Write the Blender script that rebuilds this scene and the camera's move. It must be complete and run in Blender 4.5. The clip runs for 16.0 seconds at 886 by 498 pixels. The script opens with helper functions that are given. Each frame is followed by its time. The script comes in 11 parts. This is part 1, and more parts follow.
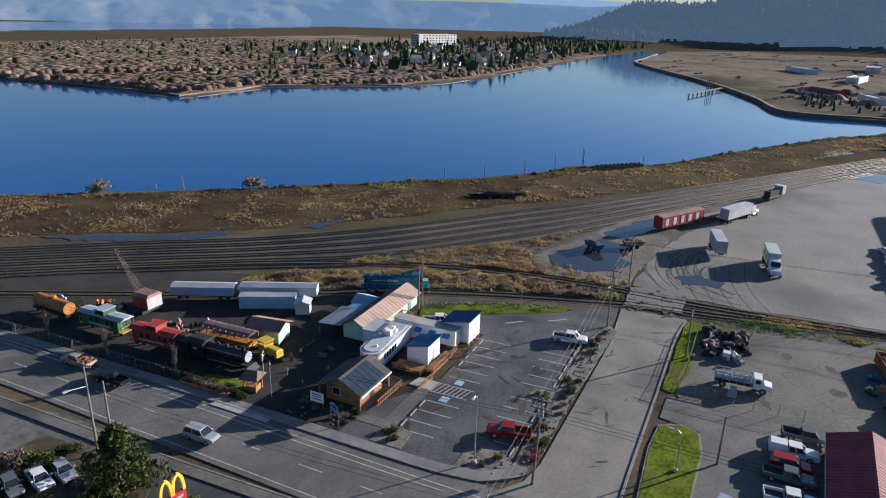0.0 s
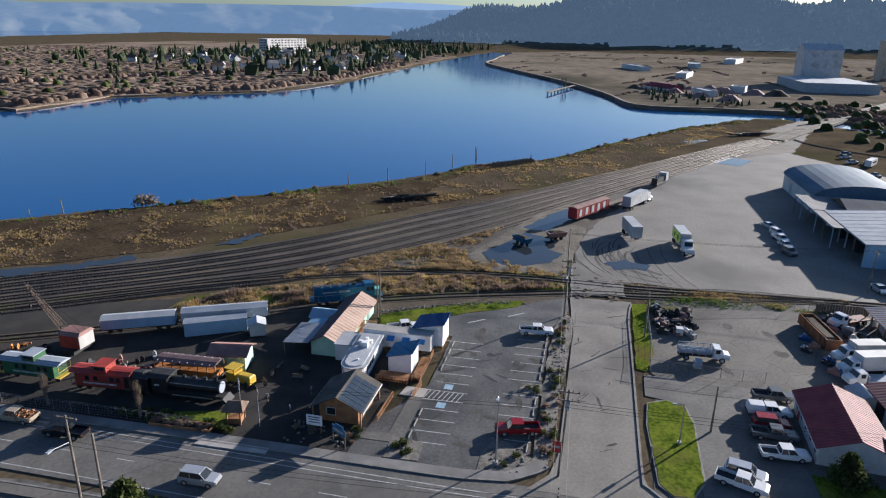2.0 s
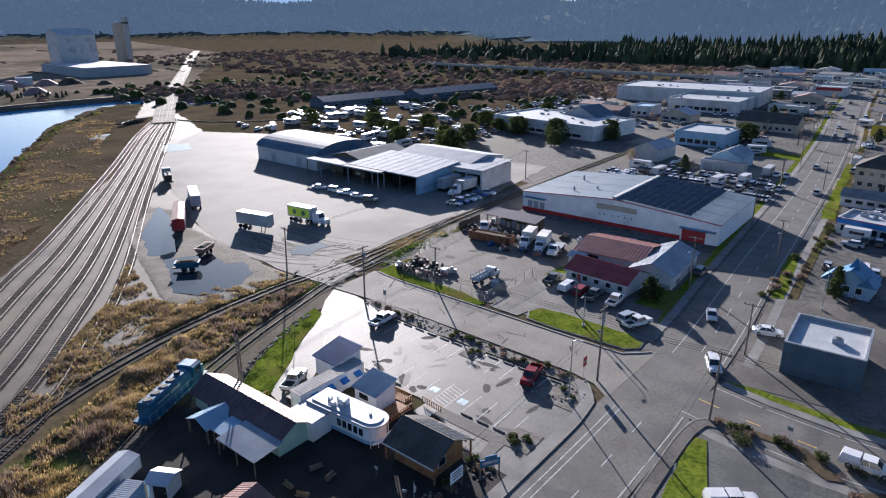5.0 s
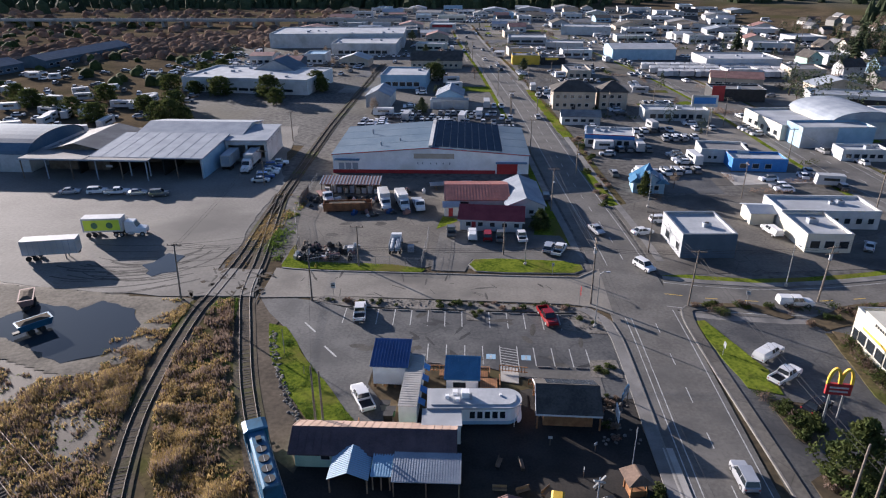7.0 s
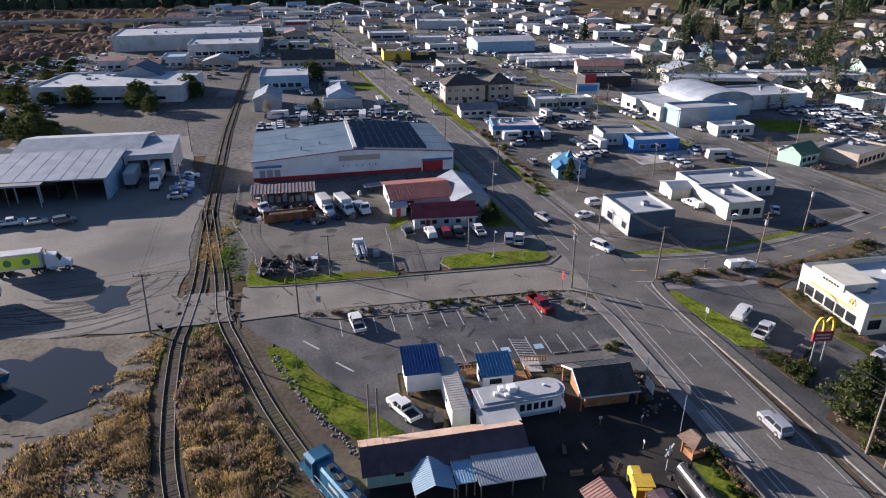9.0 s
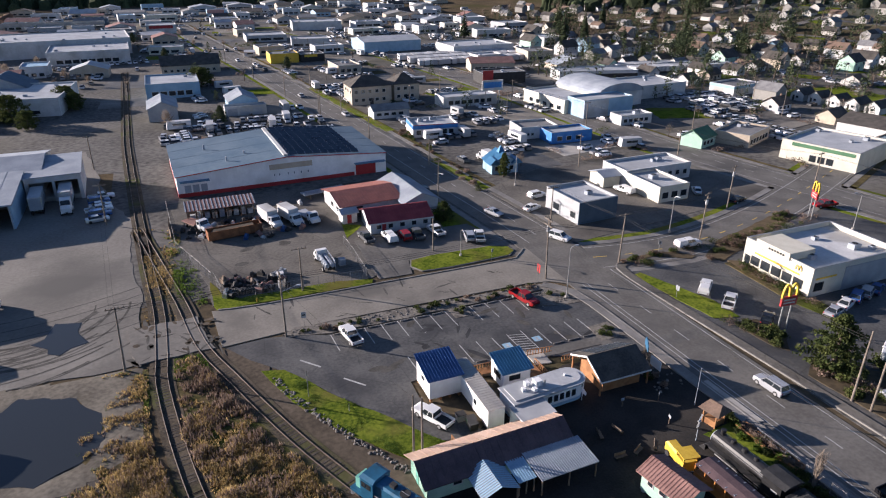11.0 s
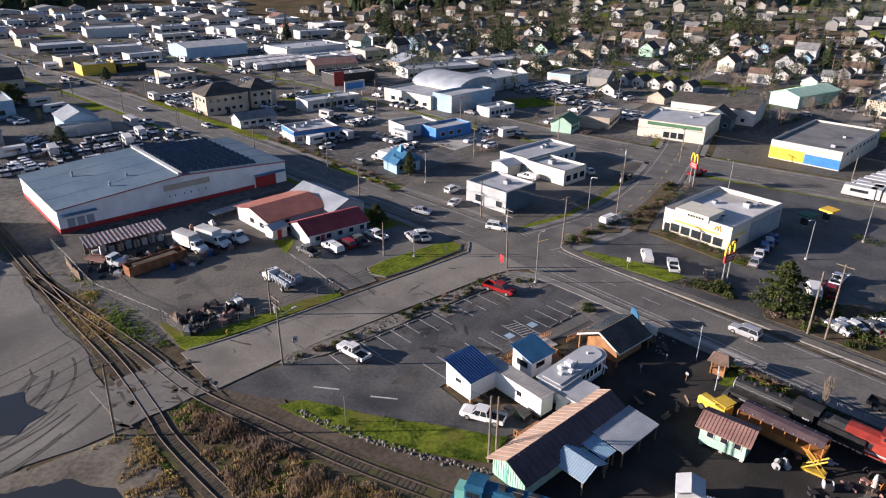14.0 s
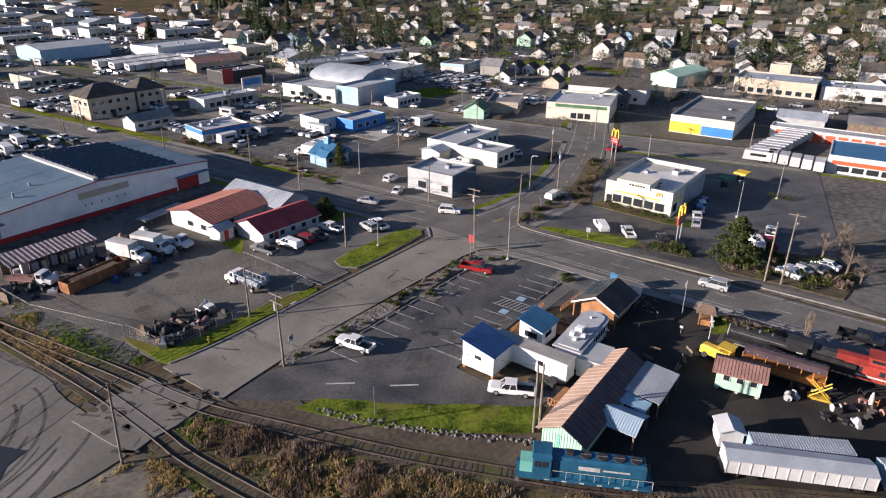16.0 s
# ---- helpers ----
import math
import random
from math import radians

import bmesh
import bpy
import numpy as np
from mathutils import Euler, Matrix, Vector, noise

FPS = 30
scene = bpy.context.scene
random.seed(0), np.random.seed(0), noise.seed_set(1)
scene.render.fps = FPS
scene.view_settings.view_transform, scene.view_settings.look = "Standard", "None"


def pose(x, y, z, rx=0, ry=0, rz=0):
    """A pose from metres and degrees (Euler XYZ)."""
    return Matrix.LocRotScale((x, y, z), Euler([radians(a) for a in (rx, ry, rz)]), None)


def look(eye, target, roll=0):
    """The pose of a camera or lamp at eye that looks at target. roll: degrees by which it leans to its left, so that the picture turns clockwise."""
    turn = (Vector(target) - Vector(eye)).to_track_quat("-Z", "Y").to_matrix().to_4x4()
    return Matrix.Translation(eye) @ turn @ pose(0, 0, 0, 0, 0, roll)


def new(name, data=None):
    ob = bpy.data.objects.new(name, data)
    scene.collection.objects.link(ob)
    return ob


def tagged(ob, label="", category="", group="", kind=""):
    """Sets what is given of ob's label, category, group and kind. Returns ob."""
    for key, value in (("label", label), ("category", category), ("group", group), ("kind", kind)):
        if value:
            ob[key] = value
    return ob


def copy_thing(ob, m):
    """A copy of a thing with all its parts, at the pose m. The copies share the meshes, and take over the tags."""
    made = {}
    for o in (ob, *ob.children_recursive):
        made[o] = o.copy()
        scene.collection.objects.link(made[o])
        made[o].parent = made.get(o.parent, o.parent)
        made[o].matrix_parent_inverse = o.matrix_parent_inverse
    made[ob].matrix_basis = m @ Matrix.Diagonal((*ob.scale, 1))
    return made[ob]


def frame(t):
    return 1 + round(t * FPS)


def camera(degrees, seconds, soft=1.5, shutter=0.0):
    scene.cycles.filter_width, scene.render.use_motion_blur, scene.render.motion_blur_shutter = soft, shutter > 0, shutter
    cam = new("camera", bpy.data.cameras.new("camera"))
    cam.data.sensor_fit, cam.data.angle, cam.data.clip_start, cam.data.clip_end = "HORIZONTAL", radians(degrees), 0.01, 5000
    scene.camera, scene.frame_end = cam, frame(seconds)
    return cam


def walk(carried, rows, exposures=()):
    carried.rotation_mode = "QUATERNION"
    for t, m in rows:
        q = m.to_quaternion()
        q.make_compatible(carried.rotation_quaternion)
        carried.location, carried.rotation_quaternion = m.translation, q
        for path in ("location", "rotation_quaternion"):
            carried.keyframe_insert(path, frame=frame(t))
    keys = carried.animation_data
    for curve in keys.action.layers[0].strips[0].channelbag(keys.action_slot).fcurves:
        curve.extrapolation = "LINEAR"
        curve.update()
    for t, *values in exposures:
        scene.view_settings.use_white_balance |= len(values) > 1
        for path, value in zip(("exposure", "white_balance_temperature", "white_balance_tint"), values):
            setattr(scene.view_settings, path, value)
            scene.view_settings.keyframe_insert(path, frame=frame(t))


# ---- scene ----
# ---- camera and its flight ----
cam = camera(67.9, 16.0, 1.15)
PATH = [
    (0, (77.041, 104.470, 45.752), (42.949, 88.166, 32.640), 1.49),
    (0.5, (78.446, 100.699, 45.584), (43.651, 85.916, 32.516), 1.35),
    (1, (79.589, 97.027, 45.417), (43.962, 84.289, 32.437), 1.21),
    (1.5, (80.477, 93.191, 45.207), (44.110, 82.641, 32.320), 1.18),
    (2, (81.221, 89.321, 45.060), (44.233, 80.987, 32.313), 1.04),
    (2.5, (81.897, 83.100, 44.855), (44.099, 78.325, 32.667), 0.72),
    (3, (81.820, 73.971, 44.618), (43.549, 74.355, 32.987), 0.42),
    (3.5, (80.305, 62.329, 44.705), (42.478, 68.137, 33.072), 0.19),
    (4, (76.143, 47.875, 44.680), (39.677, 59.429, 32.985), 0.06),
    (4.2, (73.304, 41.273, 44.711), (38.179, 56.329, 32.897), 0.07),
    (4.3, (71.623, 37.887, 44.715), (37.412, 54.863, 32.822), 0.09),
    (4.4, (69.763, 34.589, 44.723), (36.611, 53.485, 32.727), 0.09),
    (4.5, (67.670, 31.424, 44.739), (35.689, 52.161, 32.608), 0.08),
    (4.6, (65.294, 28.461, 44.764), (34.622, 50.991, 32.450), 0.04),
    (4.7, (62.702, 25.677, 44.793), (33.507, 49.978, 32.258), -0.01),
    (4.8, (59.972, 23.013, 44.830), (32.374, 48.996, 32.054), -0.08),
    (4.9, (57.170, 20.406, 44.879), (31.227, 47.929, 31.861), -0.14),
    (5, (54.445, 17.879, 44.946), (30.144, 46.760, 31.705), -0.20),
    (5.1, (51.709, 15.615, 44.928), (29.001, 45.678, 31.491), -0.23),
    (5.2, (48.964, 13.555, 44.945), (27.814, 44.650, 31.313), -0.25),
    (5.3, (46.217, 11.690, 44.992), (26.581, 43.680, 31.169), -0.27),
    (5.5, (40.739, 8.502, 45.170), (23.972, 41.929, 30.974), -0.29),
    (5.75, (33.989, 5.455, 45.522), (20.469, 40.137, 30.881), -0.30),
    (6, (27.424, 3.251, 45.970), (16.757, 38.742, 30.917), -0.28),
    (6.25, (21.157, 1.804, 46.479), (12.968, 37.789, 31.053), -0.25),
    (6.5, (15.257, 0.909, 47.003), (9.210, 37.175, 31.248), -0.22),
    (6.75, (9.851, 0.454, 47.499), (5.669, 36.862, 31.468), -0.18),
    (7, (4.993, 0.260, 47.927), (2.461, 36.723, 31.678), -0.14),
    (7.5, (-2.608, 0.089, 48.400), (-2.208, 36.533, 31.918), -0.10),
    (8, (-7.549, 0.395, 48.422), (-4.789, 36.748, 31.965), -0.10),
    (8.5, (-11.555, 1.024, 48.499), (-6.875, 37.150, 31.976), 0.00),
    (9, (-15.586, 1.882, 48.526), (-8.965, 37.704, 32.005), 0.00),
    (9.5, (-19.539, 2.921, 48.555), (-11.015, 38.337, 32.030), 0.02),
    (10, (-23.414, 4.142, 48.585), (-13.028, 39.053, 32.052), 0.07),
    (10.5, (-27.219, 5.553, 48.613), (-15.008, 39.865, 32.072), 0.13),
    (11, (-30.960, 7.167, 48.635), (-16.960, 40.786, 32.090), 0.18),
    (11.5, (-34.644, 8.992, 48.646), (-18.886, 41.828, 32.108), 0.20),
    (12, (-38.271, 11.029, 48.646), (-20.791, 42.990, 32.125), 0.20),
    (12.5, (-41.736, 13.145, 48.645), (-22.632, 44.172, 32.141), 0.30),
    (13, (-45.084, 15.527, 48.683), (-24.455, 45.560, 32.176), 0.30),
    (13.5, (-48.269, 18.025, 48.649), (-26.027, 46.887, 32.148), 0.30),
    (14, (-51.322, 20.628, 48.137), (-27.605, 48.305, 31.659), 0.40),
    (14.5, (-54.234, 23.411, 47.298), (-29.008, 49.716, 30.815), 0.40),
    (15, (-56.962, 26.340, 46.481), (-30.198, 51.086, 30.010), 0.50),
    (15.5, (-59.550, 29.426, 45.759), (-31.582, 52.793, 29.274), 0.50),
    (16, (-62.052, 32.698, 45.043), (-32.929, 54.641, 28.601), 0.50),
]
walk(cam, [(t, look(eye, target, roll)) for t, eye, target, roll in PATH],
     exposures=[(0.0, 1.14, 5970, 12), (2.0, 1.22, 5990, 12), (3.0, 1.30, 6120, 13), (5.0, 1.40, 5900, 16), (7.5, 1.30, 6200, 18), (9.0, 1.28, 6250, 19), (12.5, 1.21, 6470, 19.5), (16.0, 1.15, 6550, 19)])

# ---- world and sun: low winter sun over the rail yard ----
SUN = Vector((-0.78, 0.63, 0)).normalized() * math.cos(radians(14)) + Vector((0, 0, math.sin(radians(14))))
world = bpy.data.worlds.new("sky")
scene.world = world
world.use_nodes = True
wn = world.node_tree
sky = wn.nodes.new("ShaderNodeTexSky")
sky.sky_type = 'NISHITA'
sky.sun_disc = False
sky.sun_elevation = radians(14)
sky.sun_rotation = math.atan2(SUN.x, SUN.y)
sky.air_density = 1.0
sky.dust_density = 1.0
sky.ozone_density = 2.0
cool = wn.nodes.new("ShaderNodeMix")
cool.data_type, cool.blend_type = 'RGBA', 'MULTIPLY'
cool.inputs[0].default_value = 1.0
cool.inputs[7].default_value = (0.82, 1.0, 1.25, 1)
wn.links.new(sky.outputs[0], cool.inputs[6])
wn.links.new(cool.outputs[2], wn.nodes["Background"].inputs[0])
wn.nodes["Background"].inputs[1].default_value = 0.047
sun = new("sun", bpy.data.lights.new("sun", 'SUN'))
sun.data.energy = 5.0
sun.data.angle = radians(0.5)
sun.data.color = (1.0, 0.91, 0.80)
sun.matrix_world = look((0, 0, 200), Vector((0, 0, 200)) - SUN)


# ---- materials ----
def mat(name, a, b=None, rough=0.8, metal=0.0, scale=0.4, fine=6.0, bump=0.15, spread=0.5, spec=0.4, stain=None, island=0.0, leaf=0.0, crack=0.0):
    """A surface that wanders between colours a and b over metres, with fine grain; stain: a third colour in patches; leaf: the share of light let through; crack: dark cracks and seams, so many to the metre."""
    b = b or tuple(min(1, c * 1.35) for c in a)
    m = bpy.data.materials.new(name)
    m.use_nodes = True
    n, l = m.node_tree.nodes, m.node_tree.links
    bsdf = n["Principled BSDF"]
    geo = n.new("ShaderNodeNewGeometry")
    big = n.new("ShaderNodeTexNoise"); big.inputs["Scale"].default_value = scale; big.inputs["Detail"].default_value = 6
    small = n.new("ShaderNodeTexNoise"); small.inputs["Scale"].default_value = fine; small.inputs["Detail"].default_value = 3
    l.new(geo.outputs["Position"], big.inputs["Vector"]); l.new(geo.outputs["Position"], small.inputs["Vector"])
    add = n.new("ShaderNodeMath"); add.operation = 'MULTIPLY_ADD'
    l.new(small.outputs[0], add.inputs[0]); add.inputs[1].default_value = spread; l.new(big.outputs[0], add.inputs[2])
    ramp = n.new("ShaderNodeMapRange"); ramp.inputs[1].default_value = 0.45 + spread * 0.3; ramp.inputs[2].default_value = 0.6 + spread * 0.6
    l.new(add.outputs[0], ramp.inputs[0])
    mix = n.new("ShaderNodeMix"); mix.data_type = 'RGBA'
    mix.inputs[6].default_value = (*a, 1); mix.inputs[7].default_value = (*b, 1)
    l.new(ramp.outputs[0], mix.inputs[0])
    col = mix.outputs[2]
    if stain:
        patch = n.new("ShaderNodeTexNoise"); patch.inputs["Scale"].default_value = scale * 0.35; patch.inputs["Detail"].default_value = 8
        l.new(geo.outputs["Position"], patch.inputs["Vector"])
        pr = n.new("ShaderNodeMapRange"); pr.inputs[1].default_value = 0.52; pr.inputs[2].default_value = 0.66
        l.new(patch.outputs[0], pr.inputs[0])
        sm = n.new("ShaderNodeMix"); sm.data_type = 'RGBA'
        l.new(pr.outputs[0], sm.inputs[0]); l.new(col, sm.inputs[6]); sm.inputs[7].default_value = (*stain, 1)
        col = sm.outputs[2]
    if crack:
        warp = n.new("ShaderNodeMix"); warp.data_type = 'RGBA'; warp.inputs[0].default_value = 0.02 / crack * 2
        l.new(geo.outputs["Position"], warp.inputs[6]); l.new(big.outputs[1], warp.inputs[7])
        vor = n.new("ShaderNodeTexVoronoi"); vor.feature = 'DISTANCE_TO_EDGE'; vor.inputs["Scale"].default_value = crack
        l.new(geo.outputs["Position"], vor.inputs["Vector"])
        cr_ = n.new("ShaderNodeMapRange"); cr_.inputs[1].default_value = 0.0; cr_.inputs[2].default_value = 0.10 * crack
        cr_.inputs[3].default_value = 0.7; cr_.inputs[4].default_value = 1.0
        l.new(vor.outputs[0], cr_.inputs[0])
        gap = n.new("ShaderNodeMapRange"); gap.inputs[1].default_value = 0.45; gap.inputs[2].default_value = 0.6
        l.new(big.outputs[0], gap.inputs[0])
        lift = n.new("ShaderNodeMath"); lift.operation = 'MAXIMUM'
        l.new(cr_.outputs[0], lift.inputs[0]); l.new(gap.outputs[0], lift.inputs[1])
        cm = n.new("ShaderNodeMix"); cm.data_type = 'RGBA'; cm.blend_type = 'MULTIPLY'; cm.inputs[0].default_value = 1.0
        l.new(col, cm.inputs[6]); l.new(lift.outputs[0], cm.inputs[7])
        col = cm.outputs[2]
    if island:
        info = n.new("ShaderNodeObjectInfo")
        src = geo.outputs["Random Per Island"] if island > 0 else info.outputs["Random"]
        hs = n.new("ShaderNodeHueSaturation")
        mr = n.new("ShaderNodeMapRange"); mr.inputs[3].default_value = 1 - abs(island); mr.inputs[4].default_value = 1 + abs(island)
        l.new(src, mr.inputs[0]); l.new(mr.outputs[0], hs.inputs["Value"]); l.new(col, hs.inputs["Color"])
        col = hs.outputs[0]
    l.new(col, bsdf.inputs["Base Color"])
    bsdf.inputs["Roughness"].default_value = rough
    bsdf.inputs["Metallic"].default_value = metal
    bsdf.inputs["Specular IOR Level"].default_value = spec
    if leaf:
        tr = n.new("ShaderNodeBsdfTranslucent"); l.new(col, tr.inputs["Color"])
        ms_ = n.new("ShaderNodeMixShader"); ms_.inputs[0].default_value = leaf
        l.new(bsdf.outputs[0], ms_.inputs[1]); l.new(tr.outputs[0], ms_.inputs[2])
        l.new(ms_.outputs[0], n["Material Output"].inputs["Surface"])
    if bump:
        bp = n.new("ShaderNodeBump"); bp.inputs["Strength"].default_value = bump; bp.inputs["Distance"].default_value = 0.05
        l.new(small.outputs[0], bp.inputs["Height"]); l.new(bp.outputs[0], bsdf.inputs["Normal"])
    return m


def g(v):
    return (v, v, v)


M = {
    "land": mat("land", (0.06, 0.05, 0.037), (0.13, 0.10, 0.064), rough=0.95, scale=0.06, fine=1.0, spread=0.8, spec=0.0, stain=(0.075, 0.068, 0.036)),
    "road": mat("road", (0.10, 0.094, 0.086), (0.152, 0.144, 0.132), rough=0.8, scale=0.22, fine=2.2, spread=0.8, spec=0.2, stain=(0.088, 0.085, 0.08)),
    "street": mat("street", (0.165, 0.152, 0.132), (0.225, 0.207, 0.18), rough=0.85, scale=0.2, fine=2.5, spread=0.8, spec=0.2, stain=(0.12, 0.112, 0.10)),
    "plaza": mat("plaza", (0.14, 0.13, 0.116), (0.20, 0.187, 0.168), rough=0.85, scale=0.09, fine=1.8, spread=0.8, spec=0.2, stain=(0.09, 0.086, 0.08)),
    "lot": mat("lot", (0.046, 0.046, 0.047), (0.10, 0.098, 0.094), rough=0.68, spec=0.4, scale=0.22, fine=2.5, spread=0.8, stain=(0.034, 0.034, 0.036), crack=0.2),
    "yard_asphalt": mat("yard_asphalt", (0.10, 0.092, 0.082), (0.155, 0.143, 0.125), rough=0.85, scale=0.15, fine=2, spread=0.9, spec=0.15, stain=(0.06, 0.056, 0.052), crack=0.15),
    "town_asphalt": mat("town_asphalt", (0.055, 0.053, 0.051), (0.15, 0.142, 0.13), rough=0.9, scale=0.05, fine=0.8, spread=1.1, spec=0.1, stain=(0.105, 0.097, 0.075)),
    "concrete": mat("concrete", (0.30, 0.285, 0.26), (0.38, 0.36, 0.33), rough=0.85, scale=0.5),
    "kerb": mat("kerb", (0.14, 0.132, 0.12), (0.22, 0.208, 0.19), rough=0.85, scale=0.8),
    "paint": mat("paint", (0.28, 0.28, 0.27), (0.46, 0.46, 0.445), rough=0.7, scale=1.5, bump=0.05),
    "yellow_paint": mat("yellow_paint", (0.5, 0.34, 0.05), (0.65, 0.45, 0.08), rough=0.6, scale=1.5, bump=0.05),
    "ballast": mat("ballast", (0.032, 0.025, 0.020), (0.08, 0.063, 0.05), rough=0.78, spec=0.35, scale=0.12, fine=5, bump=0.5, stain=(0.10, 0.078, 0.054)),
    "siding_bed": mat("siding_bed", (0.045, 0.037, 0.028), (0.105, 0.085, 0.062), rough=0.95, spec=0.1, scale=0.3, fine=4, bump=0.5, spread=0.9, stain=(0.075, 0.08, 0.025)),
    "yard_dirt": mat("yard_dirt", (0.062, 0.05, 0.037), (0.125, 0.10, 0.075), rough=0.95, scale=0.12, fine=1.6, bump=0.4, spread=0.9, spec=0.1, stain=(0.045, 0.037, 0.03)),
    "museum_dirt": mat("museum_dirt", (0.013, 0.012, 0.011), (0.034, 0.029, 0.025), rough=0.95, scale=0.2, fine=4, bump=0.4),
    "gravel": mat("gravel", (0.07, 0.063, 0.055), (0.19, 0.172, 0.148), rough=0.95, scale=0.6, fine=3, bump=0.8, spread=0.9),
    "grass": mat("grass", (0.045, 0.075, 0.011), (0.16, 0.19, 0.026), rough=0.95, scale=0.35, fine=2.2, bump=0.8, spread=1.2, spec=0.0, stain=(0.135, 0.12, 0.036)),
    "dry_grass": mat("dry_grass", (0.15, 0.11, 0.055), (0.31, 0.23, 0.11), rough=0.95, scale=0.25, fine=4, bump=0.6, spread=0.9, spec=0.0, stain=(0.09, 0.095, 0.03)),
    "port_dirt": mat("port_dirt", (0.13, 0.11, 0.088), (0.25, 0.205, 0.155), rough=0.95, scale=0.012, fine=0.07, bump=0.2, spread=1.4, spec=0.0, stain=(0.08, 0.075, 0.055)),
    "slab": mat("slab", (0.14, 0.135, 0.125), (0.21, 0.20, 0.19), rough=0.85, scale=0.4, fine=7, stain=(0.11, 0.105, 0.10)),
    "marsh": mat("marsh", (0.19, 0.145, 0.112), (0.29, 0.225, 0.175), rough=0.95, spec=0.0, scale=0.02, fine=0.4, bump=0.5, spread=0.8, stain=(0.10, 0.075, 0.04)),
    "mud": mat("mud", (0.06, 0.05, 0.042), (0.09, 0.075, 0.06), rough=0.5, scale=0.1, fine=2),
    "rail_rust": mat("rail_rust", (0.05, 0.036, 0.03), (0.09, 0.068, 0.055), rough=0.6, metal=0.25, spec=0.3, scale=1.0, bump=0),
    "rail": mat("rail", (0.075, 0.062, 0.053), (0.125, 0.107, 0.095), rough=0.52, metal=0.9, scale=1.0, bump=0),
    "tie": mat("tie", (0.034, 0.028, 0.023), (0.066, 0.054, 0.044), rough=0.95, scale=1.5, island=0.25),
    "white_wall": mat("white_wall", (0.45, 0.45, 0.445), (0.55, 0.55, 0.545), rough=0.65, scale=0.4, fine=2, bump=0.05, stain=(0.36, 0.35, 0.33)),
    "bright_wall": mat("bright_wall", (0.70, 0.70, 0.70), (0.80, 0.80, 0.80), rough=0.6, scale=0.4, fine=2, bump=0.05, stain=(0.62, 0.61, 0.59)),
    "white_roof": mat("white_roof", (0.33, 0.345, 0.36), (0.43, 0.44, 0.455), rough=0.6, scale=0.3, fine=2, bump=0.05, stain=(0.30, 0.31, 0.32)),
    "grey_roof": mat("grey_roof", (0.075, 0.125, 0.18), (0.115, 0.165, 0.215), rough=0.75, spec=0.15, scale=0.1, fine=1.2, bump=0.05, stain=(0.065, 0.105, 0.15)),
    "light_metal": mat("light_metal", (0.25, 0.28, 0.32), (0.34, 0.37, 0.41), rough=0.8, spec=0.1, scale=0.3, bump=0.05),
    "weed_soil": mat("weed_soil", (0.05, 0.042, 0.026), (0.13, 0.105, 0.055), rough=0.95, scale=0.3, fine=2, bump=0.6, spread=0.9, spec=0.0, stain=(0.075, 0.09, 0.02)),
    "shore_soil": mat("shore_soil", (0.032, 0.024, 0.017), (0.088, 0.066, 0.042), rough=0.95, scale=0.12, fine=1.5, bump=0.6, spread=1.0, spec=0.0, stain=(0.10, 0.08, 0.04)),
    "tyre_mark": mat("tyre_mark", (0.06, 0.057, 0.052), (0.10, 0.095, 0.087), rough=0.9, scale=0.6, fine=3, spec=0.1),
    "lot_seal": mat("lot_seal", (0.022, 0.022, 0.023), (0.04, 0.04, 0.041), rough=0.7, scale=0.8, fine=4, spec=0.3),
    "rust_orange": mat("rust_orange", (0.17, 0.07, 0.035), (0.30, 0.125, 0.055), rough=0.8, scale=1.0, fine=5, spec=0.2, stain=(0.10, 0.05, 0.035)),
    "fence_steel": mat("fence_steel", (0.16, 0.16, 0.16), (0.24, 0.24, 0.24), rough=0.6, metal=0.4, bump=0.02),
    "loco_blue": mat("loco_blue", (0.013, 0.085, 0.16), (0.02, 0.115, 0.205), rough=0.45, metal=0.2, scale=0.8, fine=3, stain=(0.02, 0.05, 0.065)),
    "purple_metal": mat("purple_metal", (0.075, 0.05, 0.055), (0.12, 0.08, 0.082), rough=0.65, spec=0.25, scale=0.6),
    "tan_metal": mat("tan_metal", (0.34, 0.235, 0.18), (0.42, 0.30, 0.235), rough=0.55, metal=0.1, scale=0.4, fine=2),
    "blue_metal": mat("blue_metal", (0.035, 0.13, 0.24), (0.05, 0.17, 0.30), rough=0.4, metal=0.3, scale=0.6, bump=0.03),
    "navy_metal": mat("navy_metal", (0.02, 0.06, 0.17), (0.03, 0.085, 0.22), rough=0.4, metal=0.3, scale=0.6, bump=0.03),
    "rust_metal": mat("rust_metal", (0.20, 0.11, 0.095), (0.29, 0.165, 0.14), rough=0.7, spec=0.25, scale=0.5),
    "maroon_metal": mat("maroon_metal", (0.17, 0.03, 0.04), (0.23, 0.045, 0.055), rough=0.7, spec=0.25, scale=0.6),
    "orange_metal": mat("orange_metal", (0.21, 0.078, 0.055), (0.31, 0.115, 0.08), rough=0.4, spec=0.5, scale=0.5),
    "shingle": mat("shingle", (0.045, 0.04, 0.036), (0.085, 0.075, 0.065), rough=0.9, scale=0.5, fine=4, bump=0.4),
    "brown_shingle": mat("brown_shingle", (0.11, 0.075, 0.055), (0.18, 0.12, 0.09), rough=0.9, scale=0.5, fine=4, bump=0.4),
    "grey_shingle": mat("grey_shingle", (0.14, 0.14, 0.145), (0.22, 0.22, 0.22), rough=0.9, scale=0.5, fine=4, bump=0.4),
